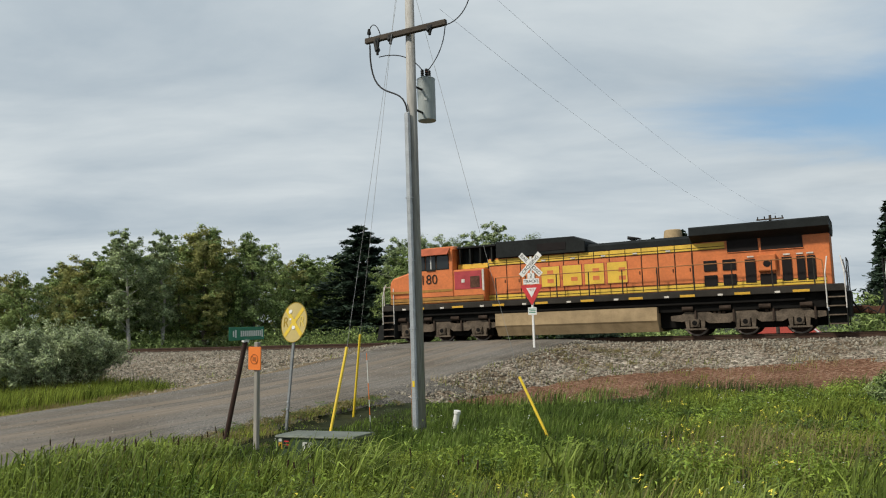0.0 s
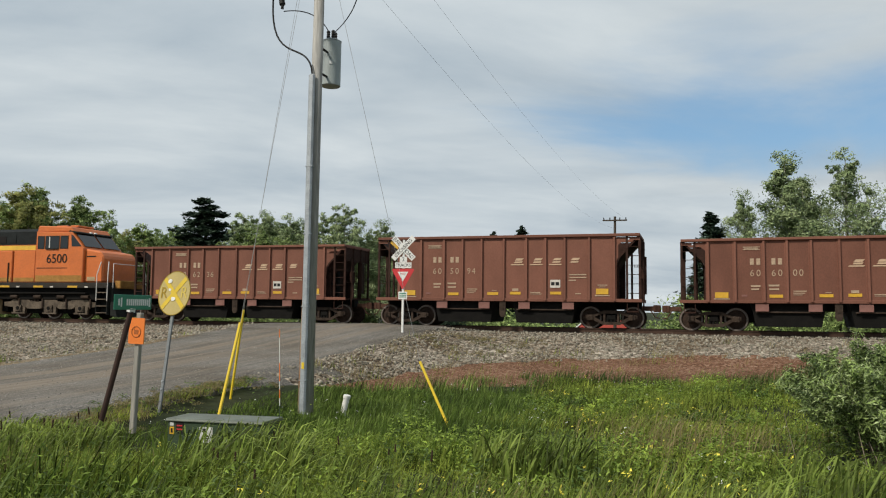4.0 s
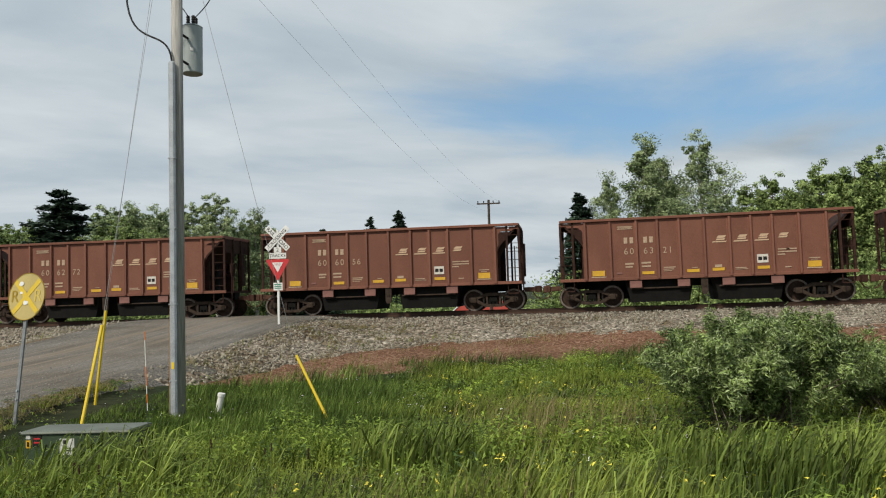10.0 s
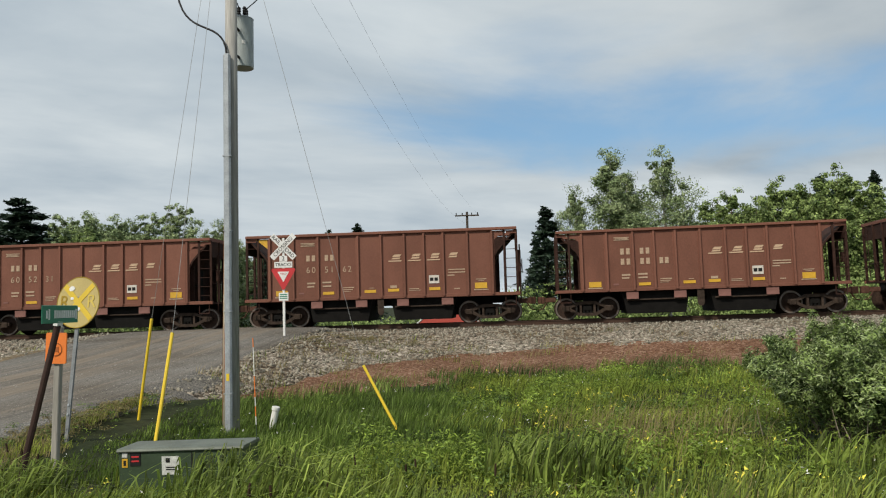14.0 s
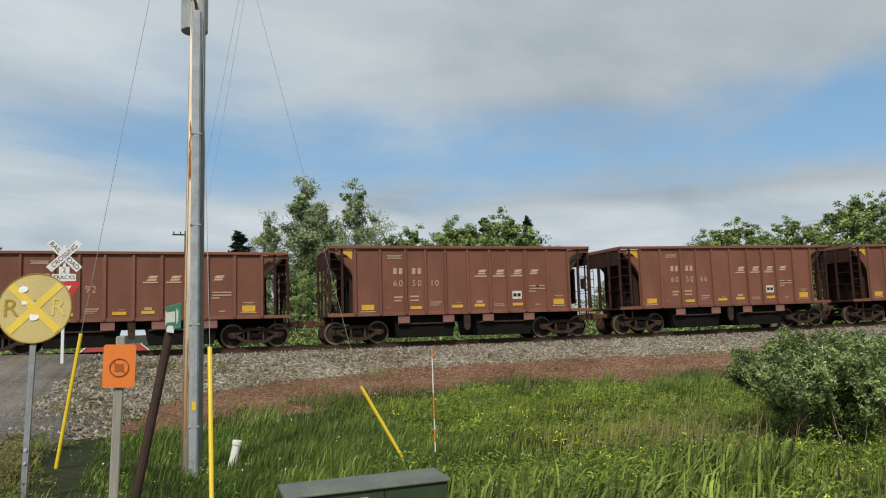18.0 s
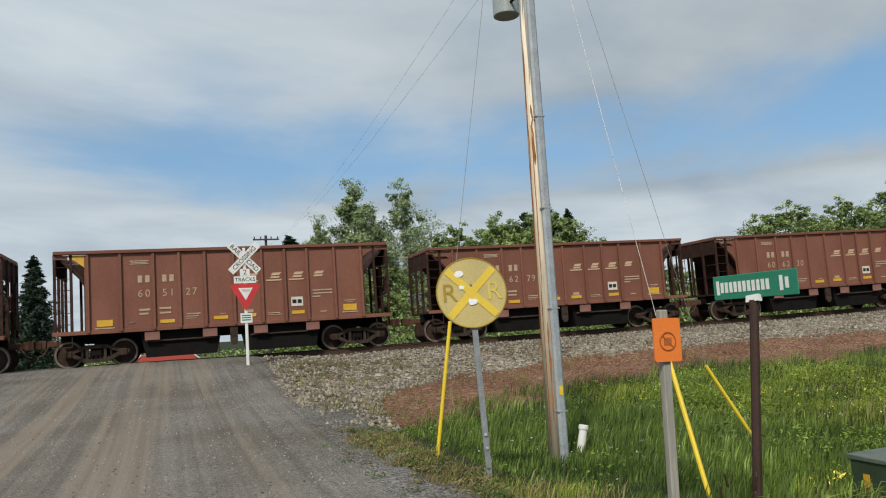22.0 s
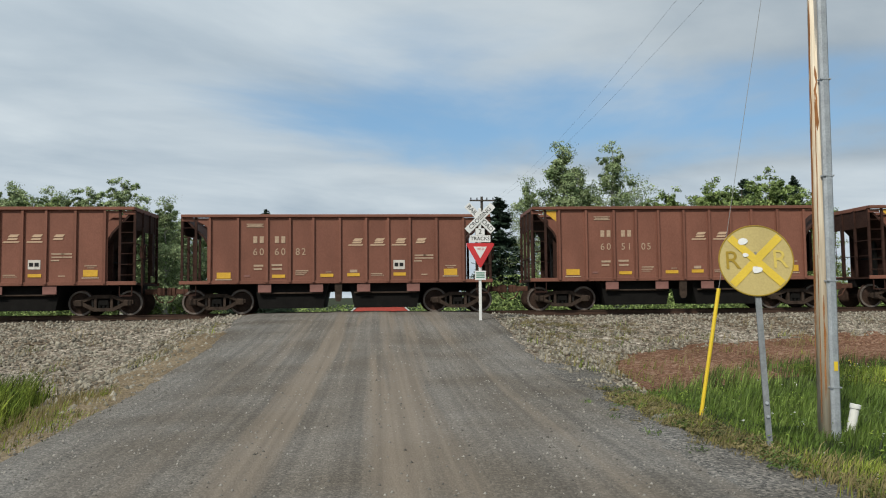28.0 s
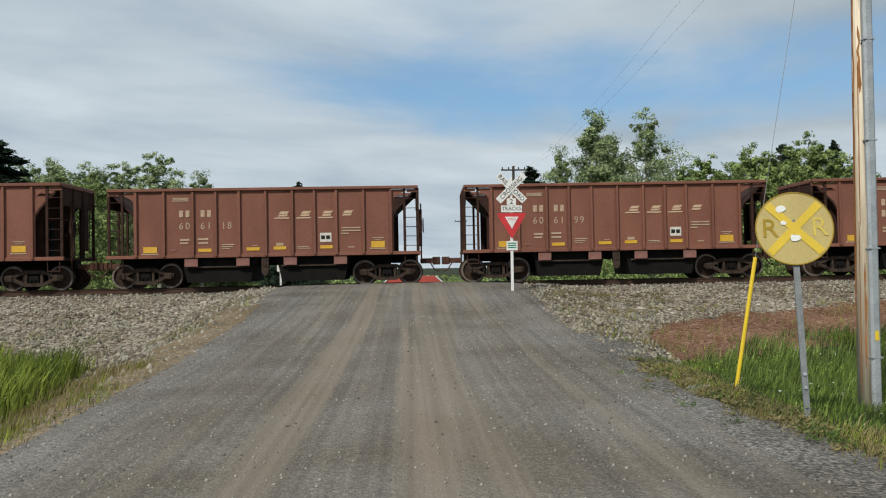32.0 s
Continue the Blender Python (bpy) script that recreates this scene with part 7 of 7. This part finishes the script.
# ---- grass ----
def blades(name, label, pts, heights, widths, mat, seed, bend=0.45, wind=(0.55, -0.3)):
    """Bent tapering blades, three faces each."""
    rng = np.random.default_rng(seed)
    k = len(pts)
    a = rng.uniform(0, 6.28, k)
    w = np.stack([np.cos(a), np.sin(a), np.zeros(k)], 1) * widths[:, None]
    lean = rng.normal(size=(k, 2)) * 0.28 * bend + np.array(wind) * bend * rng.uniform(0.3, 1.2, (k, 1))
    l = np.concatenate([lean, np.zeros((k, 1))], 1) * heights[:, None]
    up = np.array([0, 0, 1.0]) * heights[:, None]
    mid = pts + up * 0.58 + l * 0.35
    tip = pts + up * rng.uniform(0.86, 1.0, (k, 1)) + l
    v = np.stack([pts - w, pts + w, mid - w * 0.75, mid + w * 0.75, tip], 1).reshape(-1, 3)
    f = (np.array([(0, 1, 3), (0, 3, 2), (2, 3, 4)])[None] + 5 * np.arange(k)[:, None, None]).reshape(-1, 3)
    o = new(name, arrays(name, v, f, mat))
    tagged(o, label, "grass", kind="stuff")


def arches(name, label, pts, heights, widths, mat, seed):
    """Long blades that arch over with the wind, five faces each."""
    rng = np.random.default_rng(seed)
    k = len(pts)
    a = rng.uniform(0, 6.28, k)
    w = np.stack([np.cos(a), np.sin(a), np.zeros(k)], 1) * widths[:, None]
    g = rng.normal(size=(k, 2)) * 0.33 + np.array([0.42, -0.2])
    l = np.concatenate([g, np.zeros((k, 1))], 1) * heights[:, None] * rng.uniform(0.4, 1.3, (k, 1))
    up = np.array([0, 0, 1.0]) * heights[:, None]
    p1 = pts + up * 0.5 + l * 0.14
    p2 = pts + up * 0.86 + l * 0.5
    tip = pts + up * rng.uniform(0.7, 1.02, (k, 1)) + l * 1.05
    v = np.stack([pts - w * 0.8, pts + w * 0.8, p1 - w, p1 + w, p2 - w * 0.75, p2 + w * 0.75, tip], 1).reshape(-1, 3)
    f = (np.array([(0, 1, 3), (0, 3, 2), (2, 3, 5), (2, 5, 4), (4, 5, 6)])[None] + 7 * np.arange(k)[:, None, None]).reshape(-1, 3)
    tagged(new(name, arrays(name, v, f, mat)), label, "grass", kind="stuff")


def meadow(s, n):
    """Whether grass grows there, and how tall."""
    d = abs(s - ROAD_S) - road_half(n)
    edge = gravel_edge(s)
    if s > -9.6:
        edge = min(edge, red_edge(s) + 0.35 + 0.5 * math.sin(s * 0.9))
    if d < 0.02 + 0.45 * noise.noise(Vector((s * 0.5, n * 0.9, 6))) or n > edge:
        return 0.0
    h = table(n, [(-5, 0.62), (4, 0.58), (8, 0.42), (12, 0.33), (16, 0.27), (20, 0.32), (27, 0.36)])
    if s < -18:
        if d < table(n, [(9, 0.75), (15, 0.85), (18, 1.35), (24, 1.5)]):
            return 0.0
        return 0.62 * (0.6 + 0.4 * smooth(0.7, 1.5, d)) * (0.5 + 0.5 * smooth(0.0, 1.2, edge - n))
    if d < apron(n) + 0.5 * noise.noise(Vector((s * 0.8, n * 1.1, 6))) - 0.15:
        return 0.0
    if 10.8 < n < 15.5 and s < -8.6:
        h *= 0.55
    h *= 0.78 + 0.7 * max(-0.35, noise.noise(Vector((s * 0.45, n * 0.45, 17))))
    h *= 0.35 + 0.65 * smooth(apron(n), apron(n) + 1.3, d)
    return h * (0.5 + 0.5 * smooth(0.3, 2.2, d)) * (0.55 + 0.45 * smooth(0.0, 1.5, edge - n))


def bare(s, n):
    """Low growth before the cabinet's door."""
    return -8.6 < s < -6.9 and 10.05 < n < 11.3


def verge(s, n):
    """The finer, deeper green strip between the road and the pole."""
    return s < -4.6 + 0.8 * noise.noise(Vector((s * 0.6, n * 0.6, 8))) and n > 11.8 + 1.2 * smooth(-8.4, -7.0, s)


def scatter(count, area, seed, patch=0.0, keep_off=None):
    rng = np.random.default_rng(seed)
    P, H = [], []
    tries = 0
    while len(P) < count and tries < count * 3:
        tries += 1
        s, n = rng.uniform(area[0], area[1]), rng.uniform(area[2], area[3])
        h = meadow(s, n)
        if h <= 0 or n > area[3] - 2.2 * max(0.0, 0.35 + noise.noise(Vector((s * 0.5, seed, 3)))) and area[3] < 14:
            continue
        if keep_off and keep_off(s, n):
            continue
        if bare(s, n):
            if rng.random() < 0.4:
                continue
            h *= 0.5
        if patch and noise.noise(Vector((s * 0.28, n * 0.28, seed))) < patch:
            continue
        p = at(s, n, land_z(s, n) - 0.03)
        P.append((p.x, p.y, p.z))
        H.append(h)
    return np.array(P), np.array(H), rng


NEAR = (-11.5, 24, -1, 27.5)
P, H, rg = scatter(110000, NEAR, 61, 0.0, verge)
blades("meadow_grass", "lush green meadow grass bending in the wind", P, H * rg.uniform(0.4, 1.25, len(P)), rg.uniform(0.006, 0.012, len(P)) * np.clip(P[:, 1] / 11, 0.9, 1.8), "grass", 62)
P, H, rg = scatter(5000, (-14, 20, 0, 11), 63, 0.05)
blades("tall_grass", "tall broad-bladed green grass", P, H * rg.uniform(0.9, 1.5, len(P)), rg.uniform(0.010, 0.019, len(P)), "grass", 64, 0.7)
P, H, rg = scatter(9000, (-25, -18.5, 10, 21), 75)
blades("roadside_grass", "tall green grass beside the road", P, H * rg.uniform(0.7, 1.4, len(P)), rg.uniform(0.008, 0.016, len(P)), "grass", 76, 0.5)
P, H, rg = scatter(2600, (-6.6, 4, 8.5, 12.0), 77, 0.02)
arches("reed_grass", "tall broad reedy grass around the cabinet", P, rg.uniform(0.4, 0.78, len(P)), rg.uniform(0.008, 0.016, len(P)), "reed", 78)
P, H, rg = scatter(1700, (-10.0, -8.4, 7.6, 11.2), 177)
arches("roadside_reeds", "reedy green grass clumps between the road and the cabinet", P, rg.uniform(0.28, 0.6, len(P)), rg.uniform(0.008, 0.016, len(P)), "reed", 178)
P, H, rg = scatter(2600, (-9.4, -5.4, 9.3, 11.3), 79)
blades("cabinet_grass", "green grass growing up against the cabinet", P, rg.uniform(0.6, 1.5, len(P)) * H, rg.uniform(0.007, 0.015, len(P)), "grass", 80, 0.6)
P, H, rg = scatter(30000, (-45, -18, 0, 25), 65)
blades("verge_grass", "green grass beyond the road", P, H * rg.uniform(0.6, 1.4, len(P)), rg.uniform(0.007, 0.014, len(P)), "grass", 66)
P, H, rg = scatter(30000, (-9.9, -3.6, 11.6, 21.8), 261)
blades("pole_grass", "fine deep green grass round the utility pole", P, H * rg.uniform(0.4, 1.2, len(P)), rg.uniform(0.0035, 0.0065, len(P)), "grass_deep", 262, 0.6)
P, H, rg = scatter(5000, (-9.8, -3.5, 13.5, 21.5), 167)
blades("verge_reeds", "deep green grass round the utility pole", P, H * rg.uniform(0.7, 1.4, len(P)), rg.uniform(0.008, 0.015, len(P)), "reed_dark", 168)
P, H, rg = scatter(26000, (24, 75, -5, 27), 67)
blades("far_meadow_grass", "green meadow grass farther along the track", P, H * rg.uniform(0.6, 1.4, len(P)), rg.uniform(0.01, 0.02, len(P)), "grass", 68)
P, H, rg = scatter(8500, NEAR, 69, 0.14, verge)
blades("dry_stalks", "thin dry straw-coloured grass stalks", P, H * rg.uniform(1.1, 1.6, len(P)), rg.uniform(0.004, 0.007, len(P)), "grass_dry", 70, 0.4)


P, H, rg = scatter(17000, (-13, 16, 1, 10.8), 95)
arches("arching_grass", "long arching blades of lush grass in the wind", P, rg.uniform(0.3, 0.68, len(P)) * np.clip(0.25 + 0.75 * H / 0.4, 0.3, 1.1), rg.uniform(0.005, 0.011, len(P)), "reed", 96)


def edge_band():
    """Taller clumps where the meadow meets the red gravel."""
    rg = np.random.default_rng(101)
    P, H = [], []
    while len(P) < 9000:
        s = rg.uniform(-9.2, 26)
        e = min(gravel_edge(s), red_edge(s) + 0.35 + 0.5 * math.sin(s * 0.9))
        n = e + 0.35 - 3.2 * rg.random() ** 1.3
        k = noise.noise(Vector((s * 0.8, n * 0.8, 33)))
        if k < -0.12:
            continue
        p = at(s, n, land_z(s, n) - 0.03)
        P.append((p.x, p.y, p.z))
        H.append(rg.uniform(0.22, 0.5) * (0.75 + 0.9 * max(0, k)))
    blades("edge_grass", "taller dark green grass clumps beside the red gravel", np.array(P), np.array(H), rg.uniform(0.007, 0.014, len(P)), "reed_dark", 102, 0.5)


edge_band()


def dry_patch():
    """A thin patch of last year's stalks in front of the bush."""
    rg = np.random.default_rng(231)
    k = 420
    S, N = -1.3 + rg.normal(size=k) * 0.75, 14.4 + rg.normal(size=k) * 0.9
    P = np.array([at(a, b, land_z(a, b) - 0.02) for a, b in zip(S, N)])
    blades("dry_patch", "bleached stalks of last year's weeds in the meadow", P, rg.uniform(0.35, 0.85, k), rg.uniform(0.003, 0.007, k), "grass_dry", 232, 0.7)


dry_patch()


def tufts():
    """Sparse tufts on the stony shoulders."""
    rg = np.random.default_rng(81)
    for name, label, mat, count in (("dry_tufts", "sparse dry weeds on the stony shoulder", "grass_dry", 130), ("green_tufts", "sparse green weeds on the stony shoulder", "grass", 60)):
        P = []
        while len(P) < count * 16:
            s, n = rg.choice([rg.uniform(-30, 12), rg.uniform(-13, 0)]), rg.uniform(17.5, 32.0)
            d = abs(s - ROAD_S) - road_half(n)
            if d < 0.3 or n < red_edge(max(s, -9)) or (n > 30 and rg.random() > 0.4):
                continue
            for k in range(16):
                a, b = s + rg.normal() * 0.14, n + rg.normal() * 0.14
                p = at(a, b, land_z(a, b))
                P.append((p.x, p.y, p.z))
        P = np.array(P)
        blades(name, label, P, rg.uniform(0.08, 0.34, len(P)), rg.uniform(0.004, 0.009, len(P)), mat, 82, 0.6)


tufts()


def edge_tufts():
    """Thin grass and dry weeds where the road's edges run out into the fields."""
    rg = np.random.default_rng(91)
    for name, label, mat, count, seed in (("edge_dry_grass", "dry straw-coloured grass along the road edges", "grass_dry", 260, 92), ("edge_green_grass", "thin green grass along the road edges", "grass", 230, 93)):
        P, H = [], []
        for i in range(count):
            right = rg.random() < 0.55
            n = rg.uniform(7, 17.5) if right else rg.uniform(7, 19)
            d = apron(n) * rg.uniform(0.7, 1.6) if right else rg.uniform(0.25, 1.2)
            s = ROAD_S + (1 if right else -1) * (road_half(n) + d)
            size = rg.uniform(0.06, 0.2)
            for k in range(34):
                a, b = s + rg.normal() * 0.13, n + rg.normal() * 0.16
                p = at(a, b, max(land_z(a, b), road_z(b) - 0.05) - 0.01)
                P.append((p.x, p.y, p.z))
                H.append(size * rg.uniform(0.4, 1.1))
        P, H = np.array(P), np.array(H)
        blades(name, label, P, H, rg.uniform(0.003, 0.007, len(P)), mat, seed, 0.8)


edge_tufts()


def weeds():
    P, H, rg = scatter(14000, (-11.5, 20, 6, 26), 71, -0.12, verge)
    m = 14
    c = np.repeat(P, m, 0) + rg.normal(size=(len(P) * m, 3)) * np.array([0.09, 0.09, 0.0])
    c[:, 2] += np.repeat(H, m) * rg.uniform(0.25, 1.05, len(c))
    v, f = quads(c, rg.uniform(0.014, 0.034, len(c)), rg, 0.45, 0.42)
    tagged(new("leafy_weeds", arrays("leafy_weeds", v, f, "weed")), "yellow-green leafy weeds among the grass", "weeds", kind="stuff")
    P, H, rg = scatter(400, (-9, 24, 7, 25), 73, 0.1, verge)
    c = P.copy()
    c[:, 2] += H * rg.uniform(0.95, 1.3, len(c))
    c = np.repeat(c, 5, 0) + rg.normal(size=(len(c) * 5, 3)) * 0.026
    v, f = quads(c, rg.uniform(0.018, 0.034, len(c)), rg, 1.5)
    P, H, rg = scatter(260, (-10, 12, 9, 24), 97, 0.05)
    d_ = P.copy()
    d_[:, 2] += H * rg.uniform(0.9, 1.2, len(d_))
    d_ = np.repeat(d_, 3, 0) + rg.normal(size=(len(d_) * 3, 3)) * 0.02
    vw, fw = quads(d_, rg.uniform(0.012, 0.024, len(d_)), rg, 1.5)
    tagged(new("white_flowers", arrays("white_flowers", vw, fw, "sign_white")), "tiny white wildflowers in the meadow", "flowers", kind="stuff")
    tagged(new("yellow_flowers", arrays("yellow_flowers", v, f, "flower")), "small yellow wildflowers in the meadow", "flowers", kind="stuff")


def forbs():
    """Mounded leafy plants that stand in drifts through the meadow, each leaf turned outwards."""
    for name, label, mat, seed, count in (("leafy_forbs", "mounds of bright green leafy plants in the meadow", "forb", 201, 1500), ("dark_forbs", "darker green leafy plants in the meadow", "forb_dark", 203, 520), ("roadside_forbs", "bright leafy weeds in the grass beyond the road", "forb", 207, 420)):
        P, H, rg = scatter(count, (-30, -18.5, 9, 21) if seed == 207 else (-10.5, 22, 6.5, 26), seed, -0.02)
        # few of them on the mown side by the road
        side_ = P[:, 0] * US.x + P[:, 1] * US.y
        stay = (side_ > -6.0) | (side_ < -15.0) | (rg.random(len(P)) < 0.2)
        P, H, side_ = P[stay], H[stay], side_[stay]
        m = 70
        R = rg.uniform(0.12, 0.34, len(P))
        hh = R * rg.uniform(0.9, 1.5, len(P)) + 0.5 * H
        g = rg.normal(size=(len(P), m, 3))
        g /= np.linalg.norm(g, axis=2, keepdims=True)
        g[:, :, 2] = np.abs(g[:, :, 2])
        rad = rg.uniform(0.65, 1.05, (len(P), m, 1))
        c = P[:, None] + g * rad * np.stack([R, R, hh], 1)[:, None]
        v, f = quads(c.reshape(-1, 3), rg.uniform(0.026, 0.056, len(P) * m) * np.repeat(np.where(side_ > -6.0, 1.0, 0.6), m), rg, 0.5, 0.5, g.reshape(-1, 3) * 0.9)
        tagged(new(name, arrays(name, v, f, mat)), label, "weeds", kind="stuff")


M["cattail_head"] = material("brown_cattail_head", (0.05, 0.03, 0.02), 0.95, vary=0.3)
M["forb"] = leafy("bright_forb_leaf", (0.30, 0.40, 0.062), (0.10, 0.17, 0.024), island=0.45, through=0.3, patch=1.2)
M["forb_dark"] = leafy("dark_forb_leaf", (0.15, 0.22, 0.05), (0.05, 0.09, 0.02), island=0.45, through=0.25, patch=1.2)
forbs()


def mats(name, label, spots, mat, seed, lo, hi, rise_):
    """Low spreading weeds, each a flat mound of small leaves."""
    rg = np.random.default_rng(seed)
    c, g = [], []
    for s, n in spots:
        R, m = rg.uniform(lo, hi), 60
        k = rg.normal(size=(m, 3))
        k /= np.linalg.norm(k, axis=1, keepdims=True)
        k[:, 2] = np.abs(k[:, 2])
        p = at(s, n, max(land_z(s, n), road_z(n) - 0.05 if abs(s - ROAD_S) < road_half(n) + 1 else -9) + 0.04)
        c.append(np.array(p) + k * rg.uniform(0.3, 1.0, (m, 1)) * np.array([R, R, R * rise_]))
        g.append(k)
    c, g = np.concatenate(c), np.concatenate(g)
    v, f = quads(c, rg.uniform(0.014, 0.034, len(c)), rg, 0.6, 0.45, g * 0.8)
    tagged(new(name, arrays(name, v, f, mat)), label, "weeds", kind="stuff")


def low_weeds():
    rg = np.random.default_rng(221)
    edge, dull = [], []
    for i in range(330):
        n = rg.uniform(7.5, 18.5)
        s = ROAD_S + road_half(n) + apron(n) + rg.normal(0.05, 0.27)
        (edge if rg.random() < 0.25 else dull).append((s, n))
    mats("edge_weeds", "low green broad-leaved weeds along the road edge", edge, "forb_dark", 222, 0.08, 0.2, 0.6)
    mats("dull_edge_weeds", "low dusty olive weeds along the road edge", dull, "weed_dull", 223, 0.08, 0.22, 0.5)
    bank = []
    for i in range(18):
        s0, n0 = rg.uniform(-10.2, -6.4), rg.uniform(28.6, 31.8)
        bank += [(s0 + rg.normal() * 0.45, n0 + rg.normal() * 0.2) for j in range(6)]
    bank += [(rg.uniform(-21, -19.6), rg.uniform(24, 31)) for j in range(30)]
    mats("bank_weeds", "low ochre weeds on the stony bank beside the crossing", bank, "weed_dull", 224, 0.10, 0.28, 0.5)


M["weed_dull"] = leafy("dusty_olive_weed", (0.265, 0.215, 0.095), (0.12, 0.11, 0.042), island=0.45, through=0.2, patch=1.2)


def cattails():
    """Reeds with brown heads standing in the wet ground round the cabinet."""
    rg = np.random.default_rng(211)
    one = new("cattail")
    tagged(one, "green reed stalk with a dark brown cylindrical head", "cattail", "cattails by the cabinet")
    bm = bm_new()
    rod(bm, (0, 0, -0.05), (0.015, 0, 0.62), 0.006, 0.004, seg=5)
    rod(bm, (0.019, 0, 0.80), (0.021, 0, 0.86), 0.003, 0.001, seg=4)
    part("stalk", bm, "reed_dark", one)
    bm = bm_new()
    rod(bm, (0.015, 0, 0.64), (0.019, 0, 0.79), 0.012, 0.010, seg=8)
    part("seed_head", bevelled(bm, 0.004), "cattail_head", one, "dark brown velvety head")
    made = 0
    while made < 40:
        s, n = rg.choice([rg.normal(-9.3, 0.6), rg.normal(-5.2, 0.7)]), rg.uniform(7.6, 11.2)
        if s < -11 or bare(s, n) or meadow(s, n) <= 0 or (abs(s + 7.2) < 1.0 and abs(n - 11.1) < 0.6):
            continue
        k = rg.uniform(0.45, 0.75)
        m = Matrix.Translation(at(s, n, land_z(s, n) - 0.02)) @ pose(0, 0, 0, rg.normal() * 5, 3 + rg.normal() * 5, rg.uniform(0, 360))
        o = copy_thing(one, m) if made else one
        o.matrix_world = m
        o.scale = (1, 1, k)
        made += 1


low_weeds()
cattails()
M["weed"] = leafy("yellow_green_weed", (0.31, 0.38, 0.06), (0.16, 0.235, 0.038), island=0.35, through=0.4)
weeds()


def flat_stone(s, n, r, seed):
    """A pale, flat, half-buried stone at the edge of the grass."""
    rg = np.random.default_rng(seed)
    bm = bm_new()
    bmesh.ops.create_icosphere(bm, subdivisions=2, radius=1.0)
    for v in bm.verts:
        k = 1 + 0.35 * noise.noise(v.co * 1.7 + Vector((seed, 0, 0)))
        v.co = Vector((v.co.x * r * k, v.co.y * r * 0.55 * k, max(-0.5, min(0.55, v.co.z)) * 0.14))
    o = part("flat_stone", bm, "pale_stone")
    o.matrix_world = Matrix.Translation(at(s, n, land_z(s, n) + 0.02)) @ Matrix.Rotation(rg.uniform(0, 3), 4, "Z")
    tagged(o, "pale flat stone half buried at the grass edge", "stone", "stones at the grass edge")


M["pale_stone"] = material("pale_weathered_stone", (0.27, 0.25, 0.22), 0.9, vary=0.35, scale=6, fine=30, bump=0.4)
for i, (a, b, r) in enumerate(((-11.0, 15.75, 0.26), (-10.85, 16.4, 0.15))):
    flat_stone(a, b, r, i + 3)


# ---- motion ----
def travel(t):
    """How far the train has gone to the left, in metres: it slowly gathers speed."""
    slack = table(t, [(0, 0), (4, -0.35), (8, 0), (10, -0.06), (11, -0.48), (12, -0.06), (16, -0.1), (20, -0.28), (22, -0.2), (23, -0.2), (24, 0.28), (26, -0.08), (28, -0.03), (29, -0.05), (30, 0.36), (31, 0.1), (32, -0.13)])
    return slack + CAR_PITCH * t + 1.34 - 0.1 * (t - 6) + 0.0214 * (t - 6) ** 2 + 0.5 * ((t - 17) / 14) ** 2 - 0.3


def train_pose(s):
    turn, climb = bend(s + 1) - bend(s), rail_z(s + 1) - rail_z(s)
    return Matrix.Translation(at(s, DC + bend(s), rail_z(s))) @ Matrix.Rotation(math.atan(turn) - A, 4, "Z") @ Matrix.Rotation(-math.atan(climb), 4, "Y")


def motions():
    times = [float(i) for i in range(33)]
    for j, car in enumerate(CARS):
        s0 = 26.0 + CAR_PITCH * (j + 0.5)
        walk(car, [(t, train_pose(s0 - travel(t))) for t in times])
    for ob, s0 in LOCOS:
        walk(ob, [(t, train_pose(s0 - travel(t))) for t in times])
    # wheels of one kind at one place on their truck turn alike and share their keys
    done = {}
    for ws in [o for o in scene.objects if o.name.split(".")[0] == "wheelset"]:
        key = (ws.data.name, round(ws.matrix_basis.translation.x, 3))
        if key in done:
            ws.rotation_mode = "QUATERNION"
            ws.animation_data_create()
            ws.animation_data.action = done[key].animation_data.action
            ws.animation_data.action_slot = done[key].animation_data.action_slot
            continue
        r = CAR_WHEEL if ws.data == WS_CAR else LOCO_WHEEL
        x, z = ws.matrix_basis.translation.x, ws.matrix_basis.translation.z
        walk(ws, [(k / FPS, Matrix.Translation((x, 0, z)) @ Matrix.Rotation(-travel(k / FPS) / r, 4, "Y")) for k in range(32 * FPS + 1)])
        done[key] = ws


motions()
